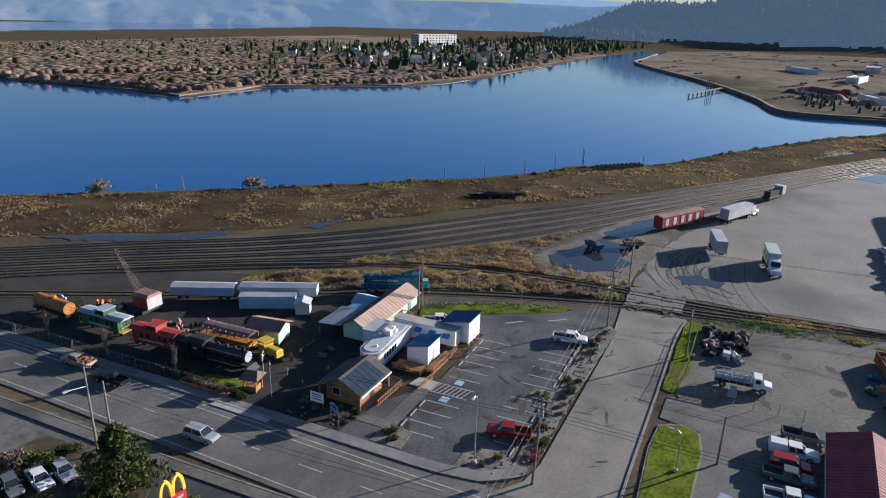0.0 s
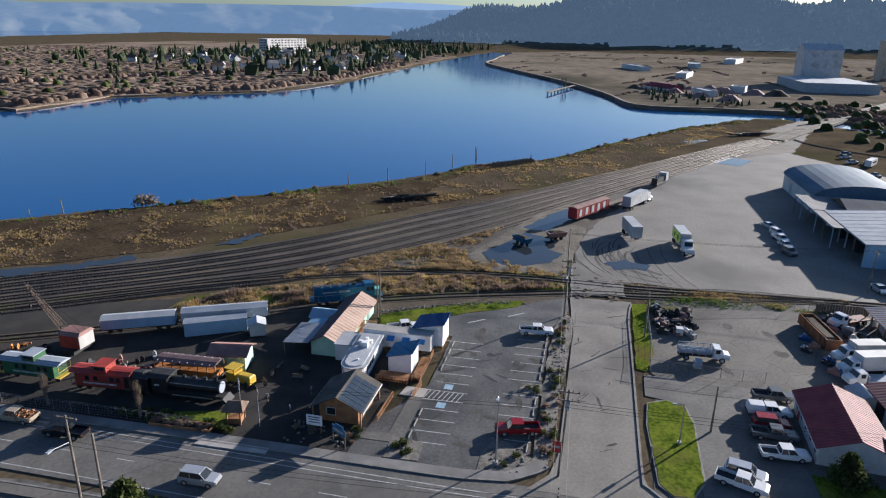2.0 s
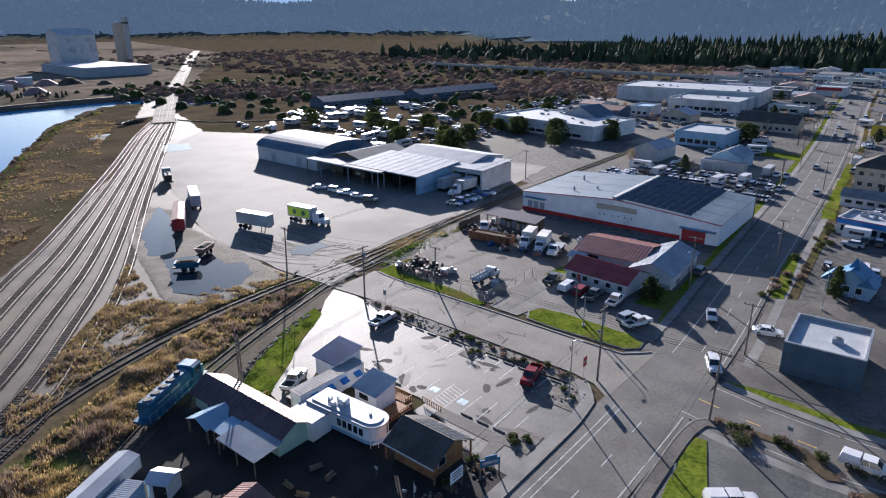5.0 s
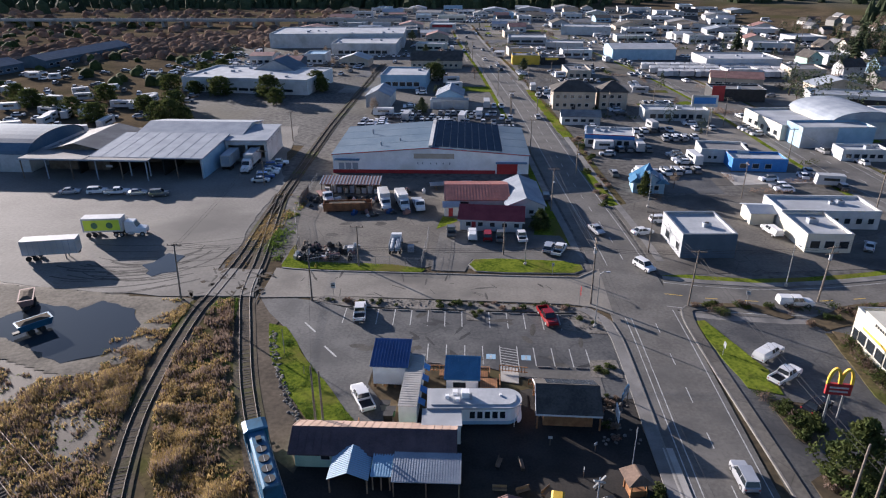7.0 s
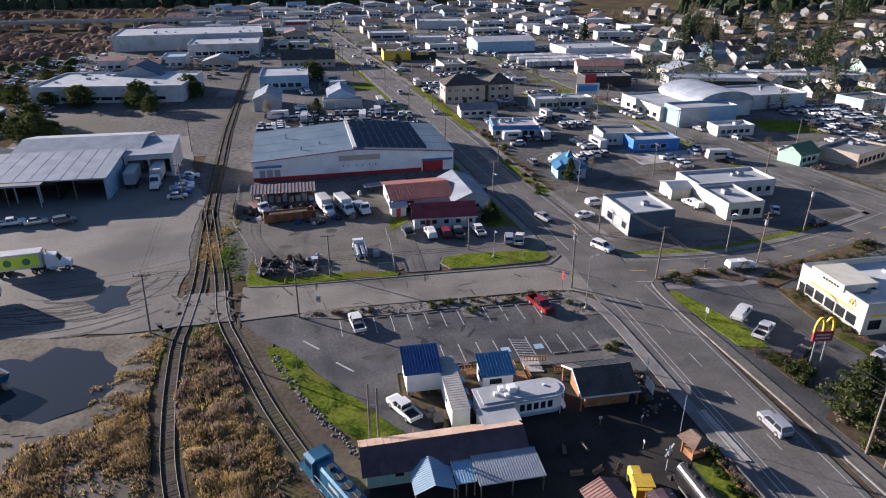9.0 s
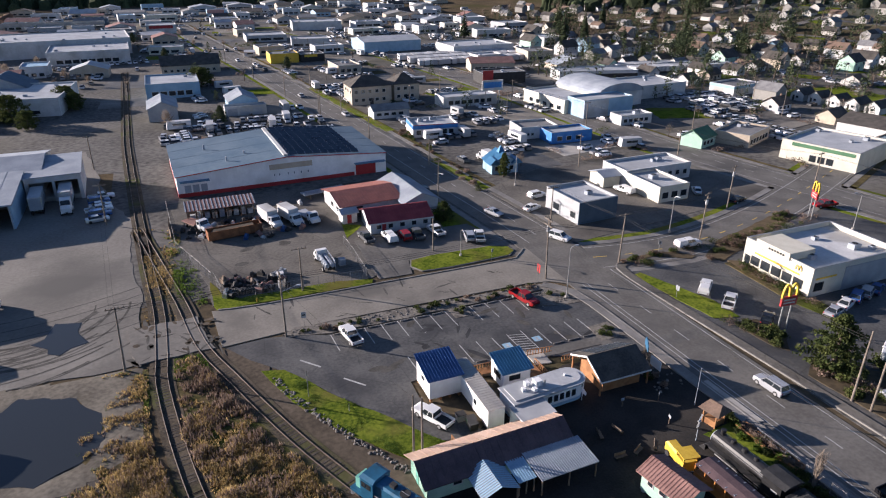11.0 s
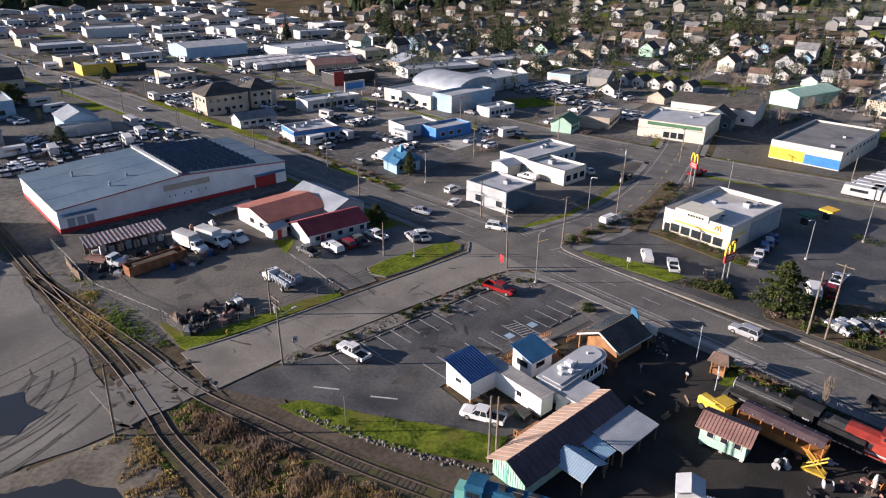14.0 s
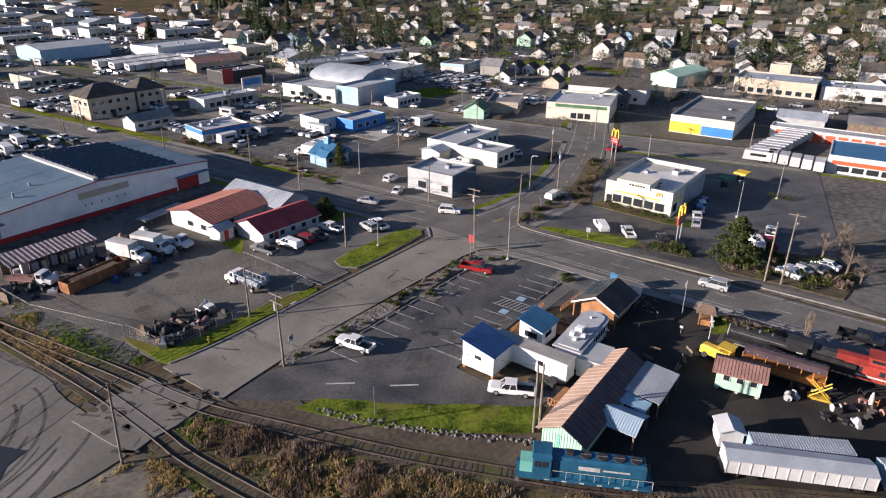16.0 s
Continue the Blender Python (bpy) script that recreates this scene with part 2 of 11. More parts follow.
    "tar_roof": mat("tar_roof", (0.11, 0.11, 0.115), (0.19, 0.19, 0.19), rough=0.85, scale=0.2, fine=3),
    "cream_wall": mat("cream_wall", (0.50, 0.475, 0.39), (0.58, 0.555, 0.47), rough=0.75, scale=0.5),
    "tan_wall": mat("tan_wall", (0.38, 0.32, 0.25), (0.46, 0.39, 0.31), rough=0.8, scale=0.5),
    "grey_wall": mat("grey_wall", (0.30, 0.31, 0.32), (0.38, 0.39, 0.40), rough=0.75, scale=0.5),
    "slate_wall": mat("slate_wall", (0.05, 0.085, 0.12), (0.075, 0.115, 0.155), rough=0.7, scale=0.5),
    "blue_wall": mat("blue_wall", (0.025, 0.15, 0.40), (0.035, 0.20, 0.50), rough=0.6, scale=0.5),
    "skyblue_wall": mat("skyblue_wall", (0.22, 0.36, 0.47), (0.28, 0.43, 0.55), rough=0.6, scale=0.5),
    "mint_wall": mat("mint_wall", (0.30, 0.47, 0.38), (0.38, 0.55, 0.45), rough=0.7, scale=0.5),
    "teal_wall": mat("teal_wall", (0.12, 0.36, 0.30), (0.16, 0.44, 0.37), rough=0.7, scale=0.5),
    "green_wall": mat("green_wall", (0.05, 0.13, 0.07), (0.07, 0.17, 0.09), rough=0.7, scale=0.5),
    "red_wall": mat("red_wall", (0.28, 0.018, 0.022), (0.36, 0.028, 0.03), rough=0.6, scale=0.5),
    "yellow_wall": mat("yellow_wall", (0.66, 0.40, 0.035), (0.76, 0.48, 0.05), rough=0.6, scale=0.5),
    "orange_wall": mat("orange_wall", (0.55, 0.075, 0.03), (0.66, 0.10, 0.04), rough=0.6, scale=0.5),
    "wood": mat("wood", (0.22, 0.10, 0.042), (0.34, 0.165, 0.07), rough=0.75, scale=1.2, fine=10),
    "old_wood": mat("old_wood", (0.12, 0.085, 0.06), (0.20, 0.15, 0.11), rough=0.9, scale=1.2, fine=10),
    "pole_wood": mat("pole_wood", (0.13, 0.105, 0.085), (0.22, 0.185, 0.15), rough=0.9, scale=1.0, fine=8),
    "dark": mat("dark", (0.015, 0.015, 0.016), (0.03, 0.03, 0.031), rough=0.7, scale=1.0),
    "black_paint": mat("black_paint", (0.012, 0.012, 0.013), (0.025, 0.025, 0.026), rough=0.4, scale=1.0),
    "steel": mat("steel", (0.35, 0.35, 0.35), (0.48, 0.48, 0.48), rough=0.45, metal=0.7, scale=1.0, bump=0.02),
    "glass": mat("glass", (0.015, 0.02, 0.025), (0.025, 0.03, 0.035), rough=0.08, scale=0.5, bump=0, spec=0.6),
    "panel": mat("panel", (0.02, 0.03, 0.045), (0.032, 0.045, 0.06), rough=0.2, scale=0.5, bump=0, spec=0.6),
    "tyre": mat("tyre", (0.012, 0.012, 0.012), (0.02, 0.02, 0.02), rough=0.9),
    "rock": mat("rock", (0.055, 0.05, 0.045), (0.16, 0.145, 0.13), rough=0.9, scale=1.2, fine=6, bump=0.6, island=0.35),
    "conifer": mat("conifer", (0.036, 0.050, 0.028), (0.074, 0.092, 0.046), rough=0.9, scale=0.03, fine=0.5, island=0.35, spec=0.1, leaf=0.2),
    # far woods: base colour pale and bluish, a little haze painted in
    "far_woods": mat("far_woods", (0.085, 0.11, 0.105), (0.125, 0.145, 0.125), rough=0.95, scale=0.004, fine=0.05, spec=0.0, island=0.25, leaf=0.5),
    "shrub": mat("shrub", (0.035, 0.052, 0.018), (0.095, 0.11, 0.035), rough=0.9, scale=0.5, fine=3, island=0.4, spec=0.1, leaf=0.3),
    "twig": mat("twig", (0.14, 0.11, 0.085), (0.235, 0.19, 0.15), rough=0.95, scale=0.3, fine=3, island=0.35, spec=0.1, leaf=0.3),
    "brush": mat("brush", (0.16, 0.115, 0.09), (0.28, 0.21, 0.17), rough=0.95, scale=0.02, fine=0.3, island=0.28, spec=0.05, leaf=0.4),
    "marsh_twigs": mat("marsh_twigs", (0.22, 0.162, 0.125), (0.38, 0.285, 0.222), rough=0.95, scale=0.015, fine=0.2, island=0.28, spec=0.0, leaf=0.55),
    "straw": mat("straw", (0.24, 0.17, 0.075), (0.46, 0.34, 0.155), rough=0.95, scale=0.4, fine=3, island=0.35, spec=0.0, leaf=0.45),
    "blade": mat("blade", (0.07, 0.12, 0.02), (0.14, 0.20, 0.04), rough=0.9, scale=0.5, fine=3, island=0.4, spec=0.1, leaf=0.4),
    "bark": mat("bark", (0.07, 0.052, 0.04), (0.13, 0.10, 0.08), rough=0.95, scale=1.0, fine=6, bump=0.5),
}


def paint_haze(m, colour, strength):
    """Paints distance haze onto a material as a faint glow of its own."""
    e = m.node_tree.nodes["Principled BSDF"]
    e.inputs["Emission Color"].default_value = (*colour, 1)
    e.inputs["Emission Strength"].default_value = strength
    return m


# woods and slopes far off glow bluish: haze put into emission
paint_haze(M["far_woods"], (0.44, 0.66, 1.0), 0.125)
M["far_slope"] = paint_haze(mat("far_slope", (0.06, 0.075, 0.06), (0.12, 0.115, 0.08), rough=0.95, scale=0.004, fine=0.05, bump=0, spec=0.0), (0.44, 0.66, 1.0), 0.066)


def water_mat(name, colour, ripple, rough):
    m = bpy.data.materials.new(name)
    m.use_nodes = True
    n, l = m.node_tree.nodes, m.node_tree.links
    b = n["Principled BSDF"]
    b.inputs["Base Color"].default_value = (*colour, 1)
    b.inputs["Roughness"].default_value = rough
    b.inputs["IOR"].default_value = 1.33
    geo = n.new("ShaderNodeNewGeometry")
    a = n.new("ShaderNodeTexNoise"); a.inputs["Scale"].default_value = 0.6; a.inputs["Detail"].default_value = 4
    c = n.new("ShaderNodeTexNoise"); c.inputs["Scale"].default_value = 0.012; c.inputs["Detail"].default_value = 5
    l.new(geo.outputs["Position"], a.inputs["Vector"]); l.new(geo.outputs["Position"], c.inputs["Vector"])
    mul = n.new("ShaderNodeMath"); mul.operation = 'MULTIPLY'
    l.new(a.outputs[0], mul.inputs[0]); l.new(c.outputs[0], mul.inputs[1])
    bp = n.new("ShaderNodeBump"); bp.inputs["Strength"].default_value = ripple; bp.inputs["Distance"].default_value = 0.3
    l.new(mul.outputs[0], bp.inputs["Height"]); l.new(bp.outputs[0], b.inputs["Normal"])
    return m


M["water"] = water_mat("water", (0.003, 0.07, 0.22), 0.08, 0.08)
M["puddle"] = water_mat("puddle", (0.03, 0.035, 0.04), 0.0, 0.02)


def plain(name, c, rough=0.4, metal=0.0):
    return mat(name, c, tuple(min(1, v * 1.12) for v in c), rough=rough, metal=metal, scale=0.8, bump=0.02)


CAR = {"white": plain("car_white", (0.60, 0.60, 0.60), 0.3), "silver": plain("car_silver", (0.42, 0.43, 0.45), 0.25, 0.4),
       "black": plain("car_black", (0.012, 0.012, 0.014), 0.2), "red": plain("car_red", (0.22, 0.012, 0.014), 0.25),
       "blue": plain("car_blue", (0.03, 0.08, 0.22), 0.25), "grey": plain("car_grey", (0.10, 0.105, 0.11), 0.25),
       "tan": plain("car_tan", (0.32, 0.26, 0.19), 0.3), "teal": plain("car_teal", (0.16, 0.50, 0.52), 0.35)}


# ---- building kit ----
class G:
    """Plain geometry: corners and faces of one mesh."""
    def __init__(self):
        self.v, self.f = [], []

    def add(self, v, f):
        k = len(self.v)
        self.v += [tuple(p) for p in v]
        self.f += [tuple(i + k for i in q) for q in f]
        return self

    def box(self, x0, x1, y0, y1, z0, z1):
        return self.add([(x0, y0, z0), (x1, y0, z0), (x1, y1, z0), (x0, y1, z0), (x0, y0, z1), (x1, y0, z1), (x1, y1, z1), (x0, y1, z1)],
                        [(3, 2, 1, 0), (4, 5, 6, 7), (0, 1, 5, 4), (1, 2, 6, 5), (2, 3, 7, 6), (3, 0, 4, 7)])

    def frustum(self, lo, hi):
        """lo, hi: (x0, x1, y0, y1, z)."""
        v = [(r[a], r[b], r[4]) for r in (lo, hi) for a, b in ((0, 2), (1, 2), (1, 3), (0, 3))]
        return self.add(v, [(3, 2, 1, 0), (4, 5, 6, 7), (0, 1, 5, 4), (1, 2, 6, 5), (2, 3, 7, 6), (3, 0, 4, 7)])

    def prism(self, pts, z0, z1):
        """An upright slab over a polygon of any outline (counter-clockwise)."""
        from mathutils.geometry import tessellate_polygon
        n = len(pts)
        tri = tessellate_polygon([[Vector((x, y, 0)) for x, y in pts]])
        v = [(x, y, z1) for x, y in pts] + [(x, y, z0) for x, y in pts]
        f = []
        for a, b, c in tri:
            ax, ay = pts[a]; bx, by = pts[b]; cx, cy = pts[c]
            up = (bx - ax) * (cy - ay) - (by - ay) * (cx - ax) > 0
            f.append((a, b, c) if up else (a, c, b))
        f += [(i, i + n, (i + 1) % n + n, (i + 1) % n) for i in range(n)]
        return self.add(v, f)

    def cyl(self, x, y, z0, z1, r0, r1=None, n=10):
        return self.tube((x, y, z0), (x, y, z1), r0, r1, n)

    def tube(self, a, b, r0, r1=None, n=8):
        a, b = Vector(a), Vector(b)
        r1 = r0 if r1 is None else r1
        d = (b - a).normalized()
        u = d.orthogonal().normalized()
        w = d.cross(u)
        ring = lambda c, r: [c + (u * math.cos(2 * math.pi * i / n) + w * math.sin(2 * math.pi * i / n)) * r for i in range(n)]
        f = [(i, (i + 1) % n, (i + 1) % n + n, i + n) for i in range(n)] + [tuple(range(n - 1, -1, -1)), tuple(range(n, 2 * n))]
        return self.add(ring(a, r0) + ring(b, r1), f)

    def roof_plane(self, a, b, c, d, t=0.12):
        """A slab over four corners, t thick downwards."""
        dn = Vector((0, 0, -t))
        q = [Vector(p) for p in (a, b, c, d)]
        return self.add(q + [p + dn for p in q], [(0, 1, 2, 3), (7, 6, 5, 4), (0, 4, 5, 1), (1, 5, 6, 2), (2, 6, 7, 3), (3, 7, 4, 0)])

    def seams(self, a, b, c, d, step=0.5, h=0.05, w=0.05):
        """Standing ribs from edge a-b up to edge d-c."""
        a, b, c, d = (Vector(p) for p in (a, b, c, d))
        n = max(1, int((b - a).length / step))
        side = (b - a).normalized() * w
        up = Vector((0, 0, h))
        for i in range(n + 1):
            p, q = a.lerp(b, i / n), d.lerp(c, i / n)
            self.add([p - side, p + side, q + side, q - side, p - side + up, p + side + up, q + side + up, q - side + up],
                     [(4, 5, 6, 7), (0, 1, 5, 4), (1, 2, 6, 5), (2, 3, 7, 6), (3, 0, 4, 7)])
        return self


K = 0.88  # metres in one unit of the plan: all places and sizes below are in plan units


def link_mesh(name, geo, material, smooth=False, scale=1.0):
    me = bpy.data.meshes.new(name)
    me.from_pydata([(x * scale, y * scale, z * scale) for x, y, z in geo.v] if scale != 1.0 else geo.v, [], geo.f)
    me.materials.append(material)
    if smooth:
        me.polygons.foreach_set("use_smooth", [True] * len(me.polygons))
    me.update()
    return new(name, me)


def seam_part(geo, material, roof):
    """The fine standing ribs of a metal roof."""
    if geo.v:
        tagged(part("seams", geo, material, roof), kind="stuff")


def part(name, geo, material, parent, label="", smooth=False):
    ob = link_mesh(name, geo, material, smooth)
    ob.parent = parent
    if label:
        tagged(ob, label)
    return ob


def stand(x, y, z=0, rot=0):
    """Where a thing stands in the plan."""
    return pose(x * K, y * K, z * K, 0, 0, rot)


def thing(name, label, category, x=0, y=0, z=0, rot=0, group="", kind=""):
    ob = new(name)
    ob.matrix_basis = stand(x, y, z, rot) @ Matrix.Diagonal((K, K, K, 1))
    return tagged(ob, label, category, group, kind)


def structure(name, geo, material, label="", category="", smooth=False, kind="structure"):
    return tagged(link_mesh(name, geo, material, smooth, K), label, category, "", kind)


def curve_points(pts, step):
    """Points every step metres along a soft curve through pts."""
    p = [Vector((x, y, 0)) for x, y in pts]
    out = []
    for i in range(len(p) - 1):
        a, b, c, d = p[max(i - 1, 0)], p[i], p[i + 1], p[min(i + 2, len(p) - 1)]
        n = max(2, int((c - b).length / step))
        for k in range(n):
            t = k / n
            out.append(0.5 * ((2 * b) + (c - a) * t + (2 * a - 5 * b + 4 * c - d) * t * t + (3 * b - a - 3 * c + d) * t ** 3))
    out.append(p[-1])
    return out


def rail_head(g_, pts, mid, z):
    """A rail with a rounded running head along points."""
    prof = ((-.06, 0), (-.06, .15), (-.045, .185), (-.018, .2), (.018, .2), (.045, .185), (.06, .15), (.06, 0))
    n, m = len(pts), len(prof)
    v, f = [], []
    for i, p in enumerate(pts):
        d = (pts[min(i + 1, n - 1)] - pts[max(i - 1, 0)]).normalized()
        s = Vector((d.y, -d.x, 0))
        for o, h in prof:
            q = p + s * (mid + o)
            v.append((q.x, q.y, z + h))
    for i in range(n - 1):
        f += [(i * m + j, i * m + j + 1, (i + 1) * m + j + 1, (i + 1) * m + j) for j in range(m - 1)]
    return g_.add(v, f)


def ribbon(g_, pts, left, right, z0, z1):
    """A flat band along points, from left to right of them, with thickness."""
    n = len(pts)
    v = []
    for i, p in enumerate(pts):
        d = (pts[min(i + 1, n - 1)] - pts[max(i - 1, 0)]).normalized()
        s = Vector((d.y, -d.x, 0))
        a, b = p + s * left, p + s * right
        v += [(a.x, a.y, z1), (b.x, b.y, z1), (a.x, a.y, z0), (b.x, b.y, z0)]
    f = []
    for i in range(n - 1):
        k = 4 * i
        f += [(k, k + 1, k + 5, k + 4), (k + 1, k + 3, k + 7, k + 5), (k + 2, k, k + 4, k + 6)]
    f += [(0, 2, 3, 1), (4 * n - 4, 4 * n - 3, 4 * n - 1, 4 * n - 2)]
    return g_.add(v, f)


rnd = random.Random(7)


def uneven(pts, step=2.0, amount=0.4):
    """A polygon with its edges broken up, for what has no clean edge."""
    out = []
    for i in range(len(pts)):
        a, b = Vector(pts[i]), Vector(pts[(i + 1) % len(pts)])
        n = max(1, int((b - a).length / step))
        for k in range(n):
            p = a.lerp(b, k / n)
            out.append((p.x + rnd.uniform(-amount, amount), p.y + rnd.uniform(-amount, amount)))
    return out


def hill_floor(m):
    """Flat land turns to dark undergrowth where the hills rise."""
    n, l = m.node_tree.nodes, m.node_tree.links
    bsdf = n["Principled BSDF"]
    old = bsdf.inputs["Base Color"].links[0].from_socket
    pos = n.new("ShaderNodeNewGeometry")
    sep = n.new("ShaderNodeSeparateXYZ"); l.new(pos.outputs["Position"], sep.inputs[0])
    patch = n.new("ShaderNodeTexNoise"); patch.inputs["Scale"].default_value = 0.006; patch.inputs["Detail"].default_value = 8
    l.new(pos.outputs["Position"], patch.inputs["Vector"])
    up = n.new("ShaderNodeMapRange"); up.inputs[1].default_value = 5; up.inputs[2].default_value = 14
    l.new(sep.outputs["Z"], up.inputs[0])
    # undergrowth and clear-cut tones, lightened to stand in for distance haze
    floor_ = n.new("ShaderNodeMix"); floor_.data_type = 'RGBA'
    floor_.inputs[6].default_value = (0.06, 0.085, 0.08, 1); floor_.inputs[7].default_value = (0.15, 0.15, 0.105, 1)
    l.new(patch.outputs[0], floor_.inputs[0])
    mix = n.new("ShaderNodeMix"); mix.data_type = 'RGBA'
    l.new(up.outputs[0], mix.inputs[0]); l.new(old, mix.inputs[6]); l.new(floor_.outputs[2], mix.inputs[7])
    l.new(mix.outputs[2], bsdf.inputs["Base Color"])
    return m


# ---- ground and bay ----
BAY = [(-378, 215), (-360, 190), (-306, 146), (-237, 110), (-181, 79), (-163, 52), (-131, 35), (-103, 3), (-78, -24), (-61, -43), (-36, -72),
       (40, -190), (130, -420), (200, -1100), (-210, -1150), (-225, -700), (-246, -451), (-250, -321), (-240, -235), (-329, -237), (-408, -158), (-522, -140),
       (-855, -153), (-1168, -161), (-1500, -150), (-1480, -100), (-1073, -80), (-934, -66), (-640, 57), (-500, 105), (-409, 128), (-404, 180)]
SLOUGH = [(-404, 180), (-378, 215), (-340, 238), (-322, 262), (-334, 270), (-352, 262), (-400, 230)]
FAR_BAY = [(-700, -1600), (-1250, -1760), (-1960, -1900), (-3200, -2300), (-4200, -2900), (-3200, -3600), (-1800, -3000), (-700, -2400)]
HILLS = [(-2350, -320, 380, 230, 105), (-2450, 60, 380, 260, 120),
         (-2400, 420, 420, 300, 150), (-2400, 900, 450, 300, 118), (-2350, 1450, 550, 380, 112), (-1900, 2100, 600, 420, 120), 
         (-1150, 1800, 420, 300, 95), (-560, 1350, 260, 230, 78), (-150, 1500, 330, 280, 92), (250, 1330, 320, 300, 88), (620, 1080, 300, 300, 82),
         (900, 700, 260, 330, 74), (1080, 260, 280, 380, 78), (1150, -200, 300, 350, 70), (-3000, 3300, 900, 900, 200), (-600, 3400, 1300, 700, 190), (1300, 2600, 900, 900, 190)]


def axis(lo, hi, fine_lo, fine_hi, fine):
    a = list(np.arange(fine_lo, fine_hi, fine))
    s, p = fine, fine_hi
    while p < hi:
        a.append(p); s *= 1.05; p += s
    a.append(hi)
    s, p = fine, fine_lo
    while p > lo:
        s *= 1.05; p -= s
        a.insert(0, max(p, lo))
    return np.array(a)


def inside_distance(X, Y, poly):
    """Distance to a polygon's edge, positive inside."""
    n = len(poly)
    dist = np.full(X.shape, 1e9)
    inside = np.zeros(X.shape, bool)
    for i in range(n):
        (ax, ay), (bx, by) = poly[i], poly[(i + 1) % n]
        dx, dy = bx - ax, by - ay
        t = np.clip(((X - ax) * dx + (Y - ay) * dy) / (dx * dx + dy * dy), 0, 1)
        dist = np.minimum(dist, np.hypot(X - ax - t * dx, Y - ay - t * dy))
        if dy:
            inside ^= ((ay > Y) != (by > Y)) & (X < ax + (Y - ay) / dy * dx)
    return np.where(inside, dist, -dist)


def hill_height(X, Y):
    h = np.zeros(np.shape(X))
    for x, y, rx, ry, top in HILLS:
        h = h + top * np.exp(-((X - x) / rx) ** 2 - ((Y - y) / ry) ** 2)
    rough = 1 + 0.16 * np.sin(X / 130 + 1.3 * np.sin(Y / 170)) * np.cos(Y / 110 + np.sin(X / 210))
    # the housing slope rises gently to the east
    slope = np.clip((np.hypot(X + 60, Y - 30) - 420) / 400, 0, 1) * np.clip((X - 235) / 220, 0, 1) * np.clip((700 - Y) / 200, 0, 1) * 26
    return np.maximum(0, h * rough - 5) + slope


def land_height(X, Y):
    wob = 2.5 * np.sin(X / 9.0) * np.cos(Y / 7.0) + 1.5 * np.sin(X / 3.1 + Y / 4.3)
    d = np.maximum(inside_distance(X, Y, BAY) + wob * 0.6, np.maximum(inside_distance(X, Y, SLOUGH) + wob * 0.3, inside_distance(X, Y, FAR_BAY)))
    bank = np.clip((d + 3.0) / 6.0, 0, 1)
    return (hill_height(X, Y) - 0.06) * (1 - bank) - 3.5 * bank * bank * (3 - 2 * bank)


xs, ys = axis(-4700, 3000, -190, 80, 2.5), axis(-4300, 4300, -80, 230, 2.5)
GX, GY = np.meshgrid(xs, ys)
GZ = land_height(GX, GY)
ground = G()
ground.v = np.stack([GX, GY, GZ], -1).reshape(-1, 3).tolist()
nx, ny = len(xs), len(ys)
ground.f = [(j * nx + i, j * nx + i + 1, (j + 1) * nx + i + 1, (j + 1) * nx + i) for j in range(ny - 1) for i in range(nx - 1)]
M["land"] = hill_floor(M["land"])
structure("ground", ground, M["land"], "brown and olive flat land rising to hills round the bay", "ground", smooth=True)
# the slopes two kilometres off, with haze painted in as emission
slope_g = G()
slope_g.v = np.stack([GX, GY, GZ + 1.2], -1).reshape(-1, 3).tolist()
high = (GZ > 9) & (np.hypot(GX, GY - 80) > 1000)
slope_g.f = [f for f in ground.f if high.flat[f[0]] and high.flat[f[1]] and high.flat[f[2]] and high.flat[f[3]]]
used = sorted({i for f in slope_g.f for i in f})
place = {i: k for k, i in enumerate(used)}
slope_g.v, slope_g.f = [slope_g.v[i] for i in used], [tuple(place[i] for i in f) for f in slope_g.f]
structure("backdrop_hills", slope_g, M["far_slope"], "distant hill slopes under the woods, pale haze painted on", "backdrop", smooth=True)
structure("water", G().box(-4700, 3000, -4300, 4300, -4.5, -1.4), M["water"], "calm blue bay water with soft sky reflections", "water")


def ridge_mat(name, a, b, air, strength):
    """Far slopes of felled and wooded ground, haze painted in as a bluish glow."""
    return paint_haze(mat(name, a, b, rough=1.0, scale=0.0025, fine=0.02, bump=0, spread=0.8, spec=0.0), air, strength)


def far_ridge(radius, lift, crest, depth, seed, material, label):
    """A range of folded hills round the west: crest gives (bearing, elevation in degrees)."""
    bear = np.arange(118, 262, .3)
    top = np.interp(bear, [c[0] for c in crest], [c[1] for c in crest]) * lift
    geo, rows_ = G(), 14
    for k in range(rows_):
        w = k / (rows_ - 1)
        for a, e in zip(bear, top):
            fold = noise.noise(Vector((a * .16, w * 1.6, seed))) * .6 + noise.noise(Vector((a * .45, w * 3.0, seed + 4))) * .3 + noise.noise(Vector((a * 1.3, w * 6, seed + 8))) * .08
            r_ = radius + depth * (w + .55 * fold * (1 - w * .3))
            h_ = (radius * math.tan(radians(e)) + 53) * (w ** .8) * (1 + .16 * fold * (1.2 - w))
            geo.v.append((r_ * math.cos(radians(a)), 60 + r_ * math.sin(radians(a)), h_ - 4))
    n = len(bear)
    geo.f = [(k * n + i + 1, k * n + i, (k + 1) * n + i, (k + 1) * n + i + 1) for k in range(rows_ - 1) for i in range(n - 1)]
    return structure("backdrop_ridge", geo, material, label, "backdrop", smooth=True)


